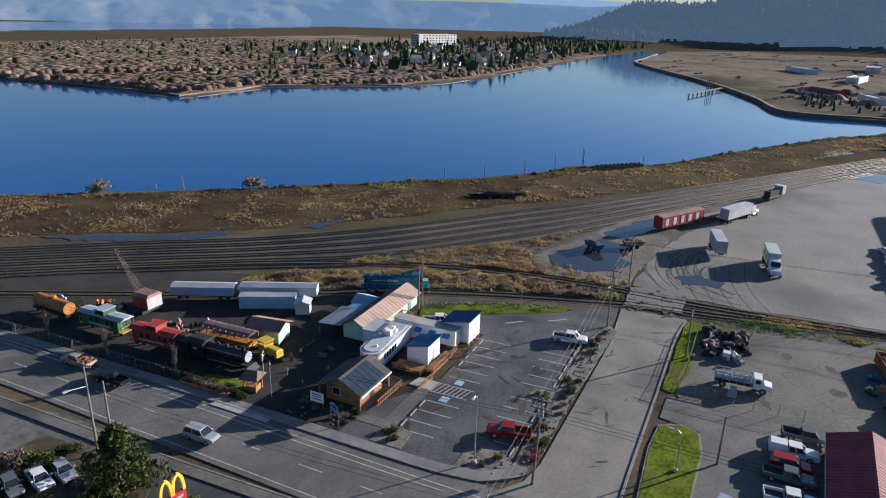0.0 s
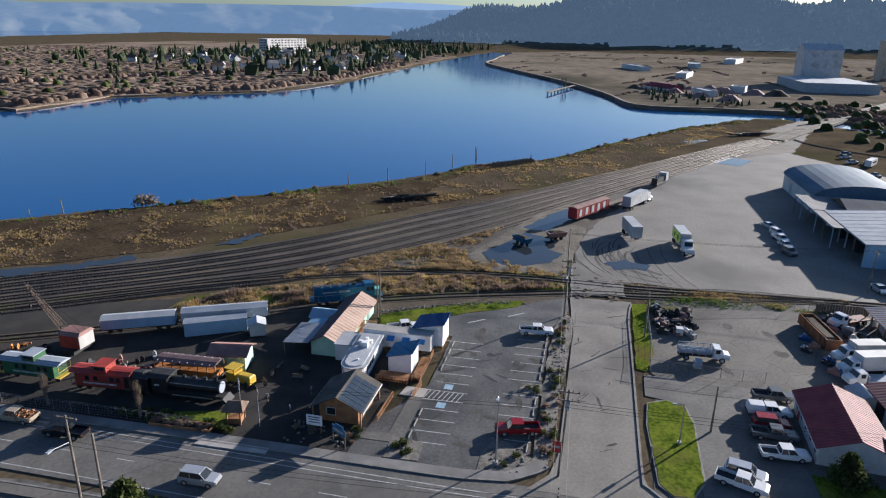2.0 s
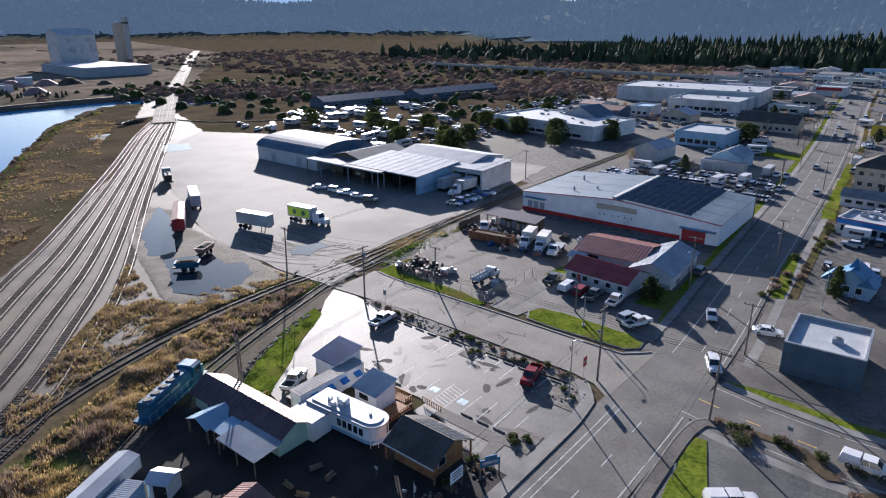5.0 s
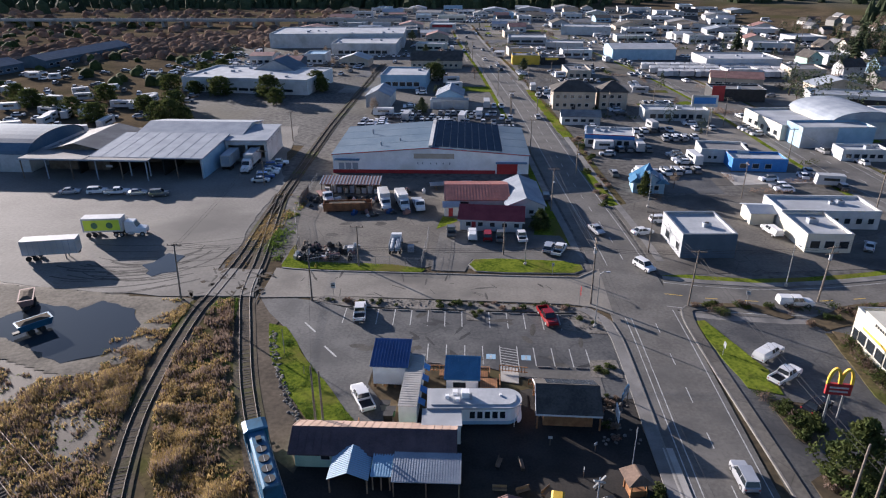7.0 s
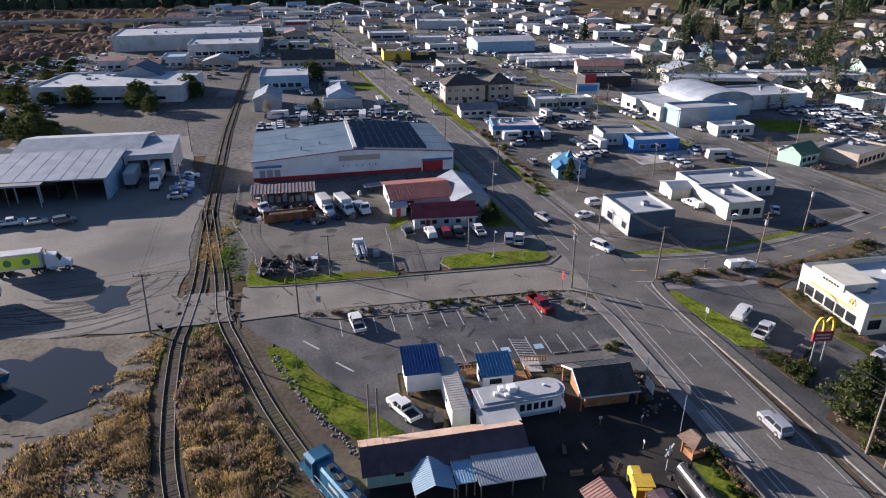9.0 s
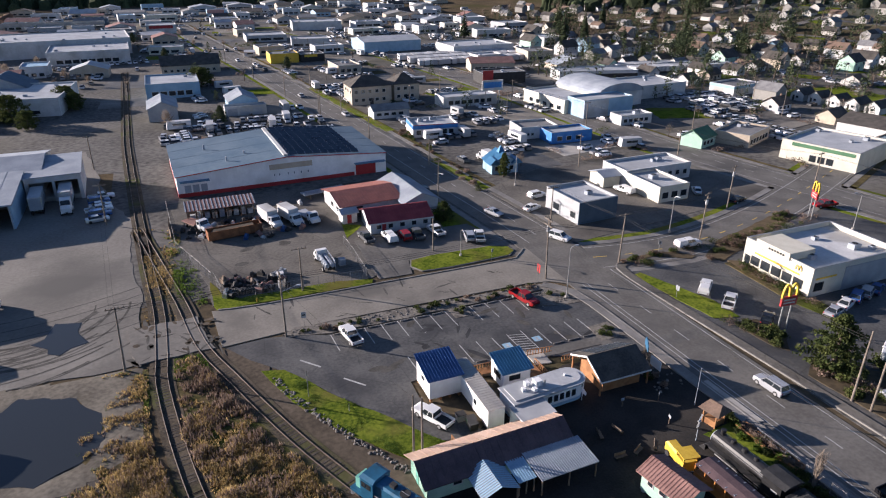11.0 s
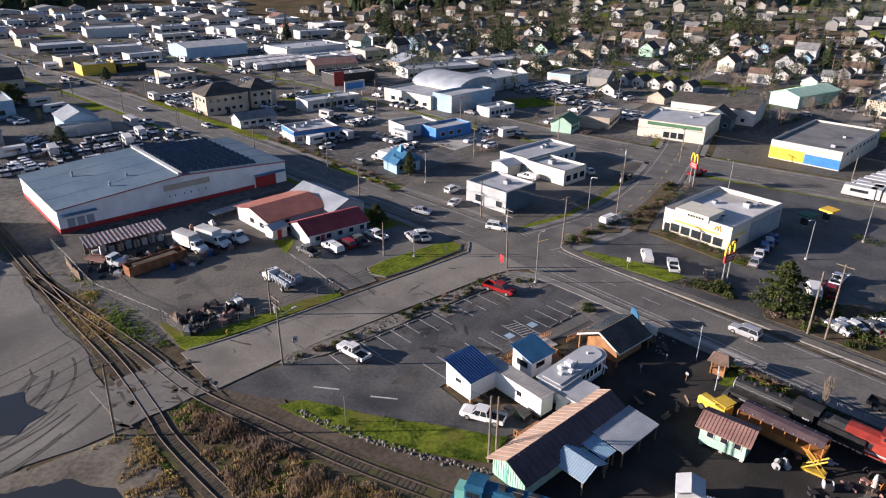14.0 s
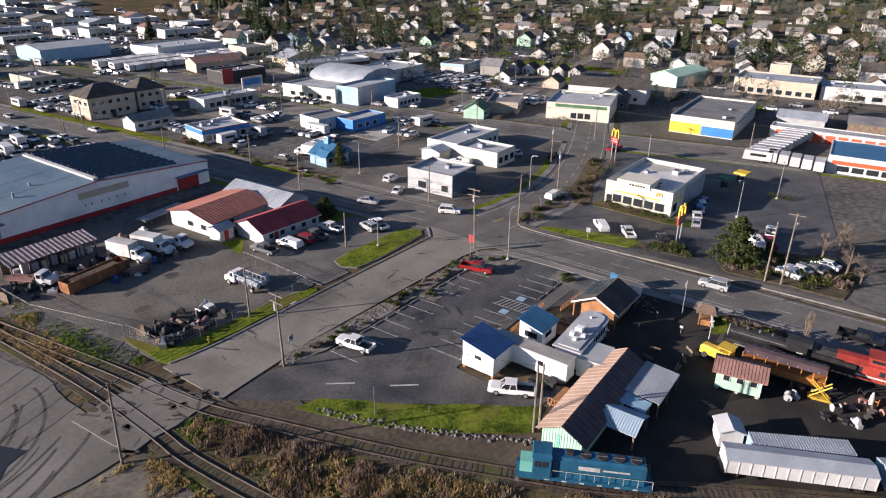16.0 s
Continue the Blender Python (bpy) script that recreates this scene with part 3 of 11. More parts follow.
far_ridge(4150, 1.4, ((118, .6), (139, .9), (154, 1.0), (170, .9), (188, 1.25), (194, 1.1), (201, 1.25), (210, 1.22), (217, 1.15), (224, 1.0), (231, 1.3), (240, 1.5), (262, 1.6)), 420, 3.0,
          ridge_mat("near_ridge", (0.045, 0.055, 0.036), (0.10, 0.092, 0.066), (0.32, 0.52, 0.85), 0.19), "wooded and felled hills across the bay, blue haze painted on")
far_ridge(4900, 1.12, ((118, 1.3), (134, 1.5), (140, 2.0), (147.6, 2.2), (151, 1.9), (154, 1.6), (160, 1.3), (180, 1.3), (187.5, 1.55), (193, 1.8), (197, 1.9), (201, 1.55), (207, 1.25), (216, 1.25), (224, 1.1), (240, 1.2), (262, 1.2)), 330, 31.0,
          ridge_mat("far_ridge", (0.10, 0.11, 0.11), (0.16, 0.165, 0.16), (0.40, 0.58, 0.85), 0.30), "mountain range on the horizon, pale blue haze painted on")


def zone(name, pts, z, material, label, category="ground", broken=0.0, step=2.5, thick=0.25, kind="structure"):
    """A sheet of paving or soil laid on the ground."""
    area = sum(a[0] * b[1] - b[0] * a[1] for a, b in zip(pts, pts[1:] + pts[:1]))
    pts = list(pts) if area > 0 else list(pts)[::-1]
    if broken:
        pts = uneven(pts, step, broken)
    return structure(name, G().prism(pts, z - thick, z), material, label, category, kind=kind)


# town floor: worn paving under all the blocks, then the laid surfaces over it
zone("pavement_town", [(40, 40), (60, -60), (330, -40), (330, 200), (250, 360), (230, 560), (200, 770), (-70, 790), (-160, 640), (-160, 420), (-125, 330), (-112, 205), (-52, 200), (-52, 118), (24, 112), (40, 101)],
     -0.02, M["town_asphalt"], "worn grey asphalt and yards between the town's blocks", "pavement")
zone("pavement_trucking", [(-46, 99), (-60, 100), (-72, 101), (-92, 104.5), (-138, 122), (-178, 138), (-213, 166), (-232, 188), (-180, 215), (-60, 225), (-52, 175), (-46, 160), (-47.5, 146), (-44.5, 120)],
     0.03, M["plaza"], "pale grey worn asphalt of the trucking yard", "pavement", broken=0.5)
zone("ground_railyard", [(40, -70), (12, -40), (-8, -26), (-22, -8), (-38, 14), (-60, 36), (-96, 62), (-125, 86), (-190, 132), (-255, 172), (-300, 205), (-428, 285), (-840, 545), (-838, 530), (-425, 262),
                         (-300, 190), (-300, 215), (-232, 190), (-178, 140), (-138, 123), (-92, 105), (-70, 102), (-52, 97), (-46, 78), (-40, 60), (-28, 40), (-10, 16), (16, -14), (44, -52)][::1],
     0.0, M["ballast"], "dark brown gravel bed of the rail yard", "ground", broken=0.8, step=4)


# ---- roads, kerbs, lots ----
HWY = [(40, -160), (36.5, -40), (34.2, 20), (33.6, 60), (33.2, 95), (31.8, 125), (28.4, 160), (25.0, 200), (19.2, 265), (8.5, 360), (-6, 470), (-20, 600)]
hwy = curve_points(HWY, 6)
road = G(); ribbon(road, hwy, -6.3, 5.2, -0.2, 0.06)
structure("road_highway", road, M["road"], "grey asphalt highway with worn white lane lines", "road")
side = G().prism([(-33.5, 99.6), (-17, 101.0), (20, 100.6), (24, 99.8), (27.3, 97.4), (27.4, 115.0), (24.0, 111.6), (20, 110.6), (-25, 110.6), (-34, 111.6)], -0.2, 0.075)
structure("road_side_street", side, M["street"], "pale grey chip-sealed side street", "road")
east = curve_points([(37.5, 105.5), (55, 103.5), (80, 108), (110, 119), (160, 141), (230, 172)], 6)
er = G(); ribbon(er, east, -5.5, 5.5, -0.2, 0.055)
structure("road_cross_street", er, M["road"], "grey asphalt cross street leading to the east", "road")
back = curve_points([(150, -40), (128, 55), (115, 110), (106, 160), (103.5, 195), (99, 285), (84, 400), (60, 520)], 8)
br = G(); ribbon(br, back, -7, 7, -0.2, 0.05)
structure("road_back_highway", br, M["road"], "grey asphalt second highway through the town", "road")


def line_marks(name, pts, off, dash=0.0, gap=0.0, w=0.07, z=0.066, material="paint", lo=None, hi=None):
    """A painted line beside a road's middle; dashes where dash is given."""
    geo = G()
    n = len(pts)
    run = 0.0
    seg = []
    for i in range(n - 1):
        a, b = pts[i], pts[i + 1]
        d = (b - a).normalized()
        s = Vector((d.y, -d.x, 0))
        L = (b - a).length
        k = 0.0
        while k < L:
            m_ = min(0.75, L - k)
            p, q = a + d * k + s * off, a + d * (k + m_) + s * off
            on = not dash or (run % (dash + gap)) < dash
            if on and (lo is None or lo < p.y < hi):
                geo.add([p - s * w + Vector((0, 0, z)), p + s * w + Vector((0, 0, z)), q + s * w + Vector((0, 0, z)), q - s * w + Vector((0, 0, z))], [(0, 1, 2, 3)])
            run += m_
            k += m_
    return structure(name, geo, M[material], "worn white painted road line" if material == "paint" else "yellow painted road line", "road marking")


line_marks("road_line_edge", hwy, -4.1, lo=-60, hi=96)
line_marks("road_line_edge", hwy, -3.2, lo=-60, hi=96)
line_marks("road_line_lane", hwy, 0.4, 3, 6, lo=-60, hi=96)
line_marks("road_line_edge", hwy, 4.4, lo=-60, hi=99)
line_marks("road_line_lane", hwy, 0.6, 3, 6, lo=116, hi=420)
line_marks("road_line_middle", hwy, -3.1, lo=116, hi=420, material="paint")
line_marks("road_line_edge", hwy, 4.4, lo=116, hi=420)
line_marks("road_line_lane", back, 0.2, 3, 6, z=0.056)
line_marks("road_line_edge", back, -5.0, z=0.056)
line_marks("road_line_edge", back, 5.0, z=0.056)

# kerbs with their pavement: real steps of 12 cm
WALK_W = [(x, y) for x, y in ((37.4, -60), (30.7, 0), (29.0, 30), (28.0, 60), (27.2, 90), (25.4, 96.5), (22.6, 99.6))]
walk_w = curve_points(WALK_W, 3)
sw = G(); ribbon(sw, walk_w, -1.6, 0.0, -0.1, 0.17)
structure("pavement_museum", sw, M["slab"], "concrete pavement along the museum and parking lot", "pavement")
kb = G(); ribbon(kb, walk_w, 0.0, 0.25, -0.1, 0.2)
structure("kerb_museum", kb, M["kerb"], "weathered concrete kerb", "kerb")
walk_e = curve_points([(46.5, -60), (43.2, 0), (41.6, 30), (40.4, 60), (38.9, 86), (38.6, 97), (40.0, 101.0), (44, 101.5)], 3)
se = G(); ribbon(se, walk_e, 0.0, 1.6, -0.1, 0.17)
structure("pavement_restaurant", se, M["yard_asphalt"], "worn asphalt pavement on the restaurant side", "pavement")
kb = G(); ribbon(kb, walk_e, -0.25, 0.0, -0.1, 0.2)
structure("kerb_restaurant", kb, M["kerb"], "pale concrete kerb", "kerb")
kb = G(); ribbon(kb, curve_points([(26.5, 114.5), (23.5, 111.5), (20, 111.0), (-6, 111.0), (-26, 111.0), (-33, 111.8)], 3), -0.3, 0.0, -0.1, 0.2)
structure("kerb_yard", kb, M["kerb"], "weathered concrete kerb of the side street", "kerb")

zone("parking_lot", [(-33, 99.2), (-27, 99.8), (-21, 98.3), (-18, 97.0), (21.5, 97.0), (25.6, 94.5), (26.2, 74.5), (21, 74.5), (7, 80.5), (-2, 80.5), (-10, 80.5), (-10, 75.5), (-4.5, 66.5), (-10.5, 67.5), (-17.5, 77), (-25, 88.5), (-30, 94.5)],
     0.05, M["lot"], "dark patched asphalt parking lot with painted stalls", "parking lot", broken=0.12)
zone("gravel_bed", [(-24.5, 99.4), (-17.5, 97.3), (21.5, 97.4), (24.8, 95.2), (25.2, 97.2), (22.0, 99.4), (-16.5, 100.7), (-22, 101.1)], 0.09, M["gravel"], "loose grey gravel bed beside the parking lot", "gravel bed", broken=0.2)
zone("gravel_bed", [(17.5, 92.5), (21.4, 97.6), (25.3, 95.2), (25.6, 91.2), (22, 91)], 0.10, M["gravel"], "loose grey gravel bed at the street corner", "gravel bed", broken=0.2)
zone("gravel_bed", [(21.2, 79.0), (25.6, 79.3), (25.4, 83.6), (21.4, 83.4)], 0.10, M["gravel"], "gravel planting bed with low shrubs", "gravel bed", broken=0.15)
zone("gravel_bed", [(3.0, 94.0), (6.0, 94.0), (6.2, 97.6), (2.8, 97.6)], 0.10, M["gravel"], "gravel planting bed between the stalls", "gravel bed", broken=0.15)
zone("grass_bank", [(-29.0, 91.0), (-26.0, 90.2), (-18.2, 78.2), (-10.3, 67.2), (-14.8, 65.4), (-20.6, 72.6), (-26.0, 82.0)], 0.09, M["grass"], "bright green mown grass bank", "grass", broken=0.2)
zone("museum_ground", [(-20, 62), (-15, 64), (-8, 66), (0, 72), (12, 76), (21, 75), (26.0, 74), (26.6, 60), (27.4, 30), (29.2, 0), (34, -60), (26, -45), (12, -24), (0, -2), (-10, 20), (-20, 45), (-26, 62)],
     0.02, M["museum_dirt"], "near-black earth of the railway museum yard", "ground", broken=0.4)
zone("dirt_track", [(-30, 99), (-27, 98), (-28, 90), (-21, 74), (-14.5, 63.5), (-16, 58), (-22, 64), (-28, 78), (-33.5, 92), (-35, 99)], 0.04, M["yard_dirt"], "brown earth track beside the rails", "ground", broken=0.4)
zone("dry_grass_strip", [(-41.0, 99), (-36.5, 99), (-34, 91), (-28.5, 76), (-24, 65), (-18, 53), (-11, 42), (-2, 26), (-14, 26), (-24, 40), (-33, 56), (-38.5, 68), (-41, 80)], 0.05, M["weed_soil"], "brown and green weedy soil between the tracks", "grass", broken=0.5)
zone("dry_grass_strip", [(-50, 98), (-44, 98), (-43.5, 80), (-40, 64), (-46, 70), (-52, 82)], 0.05, M["weed_soil"], "brown and green weedy soil beside the rails", "grass", broken=0.5)
zone("dry_grass_strip", [(-52, 94), (-50, 84), (-64, 80), (-72, 86), (-60, 78), (-84, 86), (-100, 94), (-112, 104), (-92, 96), (-72, 90)], 0.03, M["dry_grass"], "patchy dry weeds at the yard's edge", "grass", broken=0.7)
zone("shore_grass", [(60, -120), (14, -60), (-6, -40), (-20, -18), (-38, 6), (-62, 28), (-98, 56), (-126, 80), (-110, 50), (-134, 52), (-164, 68), (-172, 74), (-196, 98), (-236, 118), (-304, 155), (-352, 196),
                     (-346, 190), (-300, 149), (-240, 113), (-180, 83), (-160, 57), (-128, 40), (-100, 8), (-75, -19), (-58, -38), (-33, -67), (20, -150)][::1],
     0.02, M["shore_soil"], "brown soil and weeds along the bay shore", "grass", broken=0.8, step=4)
zone("truck_yard", [(-33.8, 113.5), (-33.8, 122), (-37, 140), (-39, 168), (18, 168), (20, 134), (19, 126), (25.5, 118.5), (2, 119), (-5.5, 113.5)], 0.03, M["yard_asphalt"], "brown-grey worn asphalt of the truck yard", "pavement", broken=0.2)
zone("grass_verge", [(-33.6, 113.2), (-33.0, 111.6), (-6.2, 111.4), (-5.4, 112.8), (-12, 114.4), (-29, 114.6), (-31.6, 117), (-33.4, 123)], 0.1, M["grass"], "green grass verge inside the kerb", "grass", broken=0.15)
zone("red_shop_lot", [(-4.5, 112.5), (2.0, 112.3), (3.2, 117.8), (25.5, 117.6), (21.5, 131), (-4, 131)], 0.05, M["road"], "grey asphalt car park before the red-roofed shop", "parking lot", broken=0.1)
isle = [(2.8, 115.2), (4.2, 112.6), (10, 112.2), (22.6, 112.8), (24.4, 114.3), (24.2, 116.4), (21.0, 118.0), (8, 118.3), (3.8, 117.6)]
zone("kerb_island", [((x - 14) * 1.02 + 14, (y - 115.2) * 1.08 + 115.2) for x, y in isle], 0.12, M["kerb"], "concrete kerb round the grass island", "kerb")
zone("grass_island", isle, 0.16, M["grass"], "green grass island with a rounded kerb", "grass", broken=0.06, step=1.0)
zone("grass_verge", [(-2, 136), (-5, 133), (-4, 141), (0, 139)], 0.06, M["grass"], "patch of rough green grass", "grass", broken=0.2)
zone("grass_verge", [(16, 131), (21.5, 131), (20.5, 142), (17, 140)], 0.06, M["grass"], "strip of green grass beside the shop", "grass", broken=0.2)
zone("restaurant_lot", [(41, 60), (40.2, 100), (62, 101), (88, 104), (104, 108), (118, 58), (60, 44), (46, 46)], 0.04, M["lot"], "dark asphalt car park of the restaurant", "parking lot")
zone("planting_bed", [(59.6, 93.4), (62.4, 93.4), (62.4, 77.0), (64.4, 71.2), (60.2, 70.4), (58.8, 77.0)], 0.15, M["weed_soil"], "kerbed brown planting bed in front of the restaurant", "planting bed", broken=0.1)
zone("grass_verge", [(40.3, 96), (41.6, 96.5), (46.6, 82.5), (46.5, 76.5), (42.3, 78), (40.8, 88)], 0.14, M["grass"], "green grass verge along the highway", "grass", broken=0.15)
zone("planting_bed", [(41.5, 100.8), (49, 101.2), (55, 97.4), (57, 98.6), (52, 102.4), (41, 102.6)], 0.14, M["land"], "brown planting bed with low bushes", "planting bed", broken=0.2)
zone("planting_bed", [(44.2, 75.5), (48.5, 75), (49.5, 70), (46.0, 66), (44.6, 68)], 0.14, M["land"], "brown planting bed with low bushes", "planting bed", broken=0.2)
zone("planting_bed", [(43.2, 60), (47.2, 63), (52, 58), (60, 52), (58, 40), (44.6, 42)], 0.14, M["land"], "brown planting bed with bushes and trees", "planting bed", broken=0.3)
zone("planting_bed", [(58.5, 97.5), (66, 102.5), (92, 110), (94, 107), (70, 98.5), (60, 94.2)], 0.14, M["land"], "brown hedge bed along the cross street", "planting bed", broken=0.3)
zone("planting_bed", [(60.2, 78), (63.4, 75.2), (64.3, 92.5), (60.8, 94.4)], 0.16, M["land"], "planting bed along the restaurant wall", "planting bed", broken=0.15)
zone("shop_lot", [(38.6, 113), (108, 122), (104, 158), (56, 160), (35.5, 150)], 0.03, M["yard_asphalt"], "grey worn asphalt round the shops", "parking lot")
zone("grass_verge", [(35.2, 150), (37.5, 151), (33.5, 178), (31.5, 178)], 0.07, M["grass"], "green verge beside the highway", "grass", broken=0.3)
zone("grass_verge", [(30.2, 215), (33.5, 216), (24.5, 300), (22.0, 299)], 0.07, M["grass"], "green verge beside the highway", "grass", broken=0.3)
zone("grass_verge", [(200, 165), (240, 160), (246, 215), (206, 222)], 0.05, M["grass"], "green lawn by the row of small white cottages", "grass", broken=1.0)
zone("grass_verge", [(128, 196), (146, 190), (152, 206), (134, 212)], 0.05, M["grass"], "green lawn beside the back highway", "grass", broken=0.6)
for pts, name in (                  ([(-6, -34), (-14, -24), (-23, -8.5), (-32, 0.5), (-30, 3.0), (-20, -6), (-10, -22)], "puddle"), ([(-44, 14), (-55, 19), (-57, 22), (-46, 18)], "puddle"),
                  ([(-52.5, 108), (-56, 107), (-60, 111), (-58.5, 116.5), (-54, 115.5)], "puddle"), ([(-196, 150), (-212, 158), (-206, 168), (-192, 160)], "puddle"),
                  ([(-250, 145), (-262, 153), (-258, 157), (-246, 149)], "puddle")):
    zone(name, pts, 0.07, M["puddle"], "still rain puddle mirroring the sky", "puddle", broken=0.9, step=1.6)
# the muddy apron beside the crossing: uneven ground standing out of shallow rain water
APRON = [(-44.8, 98.4), (-44.4, 79), (-54, 74.5), (-78, 82), (-98, 88.5), (-121, 106), (-112, 109), (-92, 102.5), (-70, 100.5), (-52, 98.4)]
WET = ([(-48.5, 84), (-51, 80), (-56, 78), (-62, 81), (-75, 86), (-70, 95), (-62, 93), (-60, 96), (-53, 94), (-50, 89)], [(-80, 85), (-96, 91), (-118, 107), (-108, 105), (-93, 97.5), (-78, 91)])
ax_, ay_ = np.meshgrid(np.arange(-122, -43.9, .6), np.arange(74, 110.1, .6))
inn = inside_distance(ax_, ay_, APRON)
wet = np.maximum(inside_distance(ax_, ay_, WET[0]), inside_distance(ax_, ay_, WET[1]))
bumps = np.array([[noise.noise(Vector((x * .16, y * .16, 1))) * .055 + noise.noise(Vector((x * .5, y * .5, 5))) * .045 + noise.noise(Vector((x * 1.3, y * 1.3, 9))) * .02 for x, y in zip(rx, ry)] for rx, ry in zip(ax_, ay_)])
az_ = .10 + bumps - np.clip(wet + 1.0, 0, 1.6) * .055 - np.clip(1 - inn, 0, 1) * .06
apron = G()
apron.v = np.stack([ax_, ay_, az_], -1).reshape(-1, 3).tolist()
nx_ = ax_.shape[1]
apron.f = [(j * nx_ + i, j * nx_ + i + 1, (j + 1) * nx_ + i + 1, (j + 1) * nx_ + i) for j in range(ax_.shape[0] - 1) for i in range(nx_ - 1) if inn[j:j + 2, i:i + 2].min() > -.3]
M["apron"] = mat("apron", (0.085, 0.075, 0.06), (0.175, 0.155, 0.125), rough=0.9, scale=0.2, fine=1.8, bump=0.5, spread=0.9, spec=0.15, stain=(0.06, 0.05, 0.04))
structure("ground_apron", apron, M["apron"], "uneven pale mud and gravel beside the crossing", "ground", smooth=True)
for pts in WET:
    zone("puddle", [((x - pts[0][0]) * 1.03 + pts[0][0], (y - pts[0][1]) * 1.03 + pts[0][1]) for x, y in pts], .072, M["puddle"], "still rain puddle mirroring the sky", "puddle", broken=.5, step=1.5, thick=.03)


# tyre tracks, patches and potholes on the paving
def arc_mark(cx, cy, r, a0, a1, w=.16, z=.037):
    pts = [Vector((cx + r * math.cos(radians(a)), cy + r * math.sin(radians(a)), 0)) for a in np.arange(a0, a1, 4)]
    structure("tyre_mark", ribbon(G(), pts, -w, w, z - .004, z), M["tyre_mark"], "dark curved tyre mark on the asphalt", "road marking")


for k in range(9):
    a0 = rnd.uniform(-150, -90)
    arc_mark(-62 + rnd.uniform(-1, 1), 120 + rnd.uniform(-1, 1), 8.5 + k * .9, a0, a0 + rnd.uniform(50, 110), rnd.uniform(.08, .2))
for k in range(5):
    arc_mark(-70, 175, 55 + k * 3.1, -95 + k * 4, -62 + k * 3, .12)


def patch(x, y, w, d, z, material, label, name="asphalt_patch"):
    a = rnd.uniform(0, 3.1)
    pts = [(x + math.cos(t) * w * rnd.uniform(.6, 1.1) * math.cos(a) - math.sin(t) * d * math.sin(a), y + math.cos(t) * w * math.sin(a) + math.sin(t) * d * rnd.uniform(.6, 1.1) * math.cos(a)) for t in np.arange(0, 6.28, .45)]
    structure(name, G().prism(pts, z - .01, z), M[material], label, "pavement")


for k in range(16):
    patch(rnd.uniform(-46, -34), rnd.uniform(99.5, 110.5), rnd.uniform(.3, .9), rnd.uniform(.2, .6), .216, "yard_dirt", "muddy pothole in the level crossing", "pothole")
for k in range(10):
    patch(rnd.uniform(-30, 18), rnd.uniform(122, 140), rnd.uniform(.8, 2.6), rnd.uniform(.4, 1.4), .0345, "tyre_mark", "oily dark patch in the truck yard")
for k in range(34):
    patch(rnd.uniform(-47, -33.5), rnd.uniform(98.8, 111), rnd.uniform(.5, 1.8), rnd.uniform(.12, .4), .2145, "tyre_mark", "dark oily stain across the level crossing", "stain")
for k in range(26):
    a0 = rnd.uniform(-115, -60)
    arc_mark(-66 + rnd.uniform(-4, 4), 128 + rnd.uniform(-2, 2), rnd.uniform(14, 30), a0, a0 + rnd.uniform(14, 44), rnd.uniform(.05, .3), z=.0375 + k * .0004)
for k in range(30):
    patch(rnd.uniform(-15, 24), rnd.uniform(81, 96.5), rnd.uniform(.5, 2.4), rnd.uniform(.2, .8), .0535 + k * .00012, "tyre_mark" if k % 3 else "lot_seal", "worn patch in the parking lot asphalt")
for k in range(22):
    patch(rnd.uniform(-30, 22), rnd.uniform(101.4, 110), rnd.uniform(.6, 3.0), rnd.uniform(.05, .25), .0775 + k * .0001, "tyre_mark", "dark streak worn into the side street", "stain")
rough = [(-409, 128), (-500, 105), (-640, 57), (-934, -66), (-1073, -80), (-1480, -98), (-1900, 200), (-1900, 900), (-900, 620), (-430, 290), (-404, 230), (-404, 180)]
zone("port_ground", [(x * 0.995, y + 3) for x, y in rough], 0.4, M["port_dirt"], "flat dry grass and dirt of the far port land", "ground", broken=4, step=25, thick=3)
zone("marsh_ground", [(-252, -325), (-244, -240), (-331, -243), (-410, -164), (-524, -146), (-857, -159), (-1170, -167), (-1700, -500), (-1800, -1120), (-1358, -1150), (-945, -1080), (-660, -1095), (-235, -1100), (-232, -700), (-250, -451)],
     0.1, M["marsh"], "reddish-brown marsh brush across the bay", "ground", broken=3, step=25, thick=3)


# ---- rails ----
def track(name, pts, label, ballast=True, z=0.05, ties=True):
    t_ = thing(name, label, "railway track", kind="structure")
    p = curve_points(pts, 2.0)
    if ballast:
        b_ = G(); ribbon(b_, p, -1.7, 1.7, -0.1, z); part("ballast", b_, M["siding_bed"], t_)
    if ties:
        tg = G()
        n = len(p)
        for i in range(n - 1):
            d = (p[i + 1] - p[i]); L = d.length; d.normalize(); s = Vector((d.y, -d.x, 0))
            k = 0.0
            while k < L:
                c = p[i] + d * k
                if z > .085 and rnd.random() < .3:
                    k += .62
                    continue
                a, w = s * (1.25 + rnd.uniform(-.08, .08)), d * 0.12
                q = [c - a - w, c + a - w, c + a + w, c - a + w]
                tg.add([(v.x, v.y, z + 0.025) for v in q] + [(v.x, v.y, z - 0.05) for v in q], [(0, 1, 2, 3), (0, 4, 5, 1), (1, 5, 6, 2), (2, 6, 7, 3), (3, 7, 4, 0)])
                k += 0.62
        tagged(part("ties", tg, M["tie"], t_, "dark weathered timber ties"), kind="stuff")
    for s_ in (-0.81, 0.81):
        r_ = G(); rail_head(r_, p, s_, z); part("rail", r_, M["rail" if z < 0.085 else "rail_rust"], t_, smooth=True)
    return t_


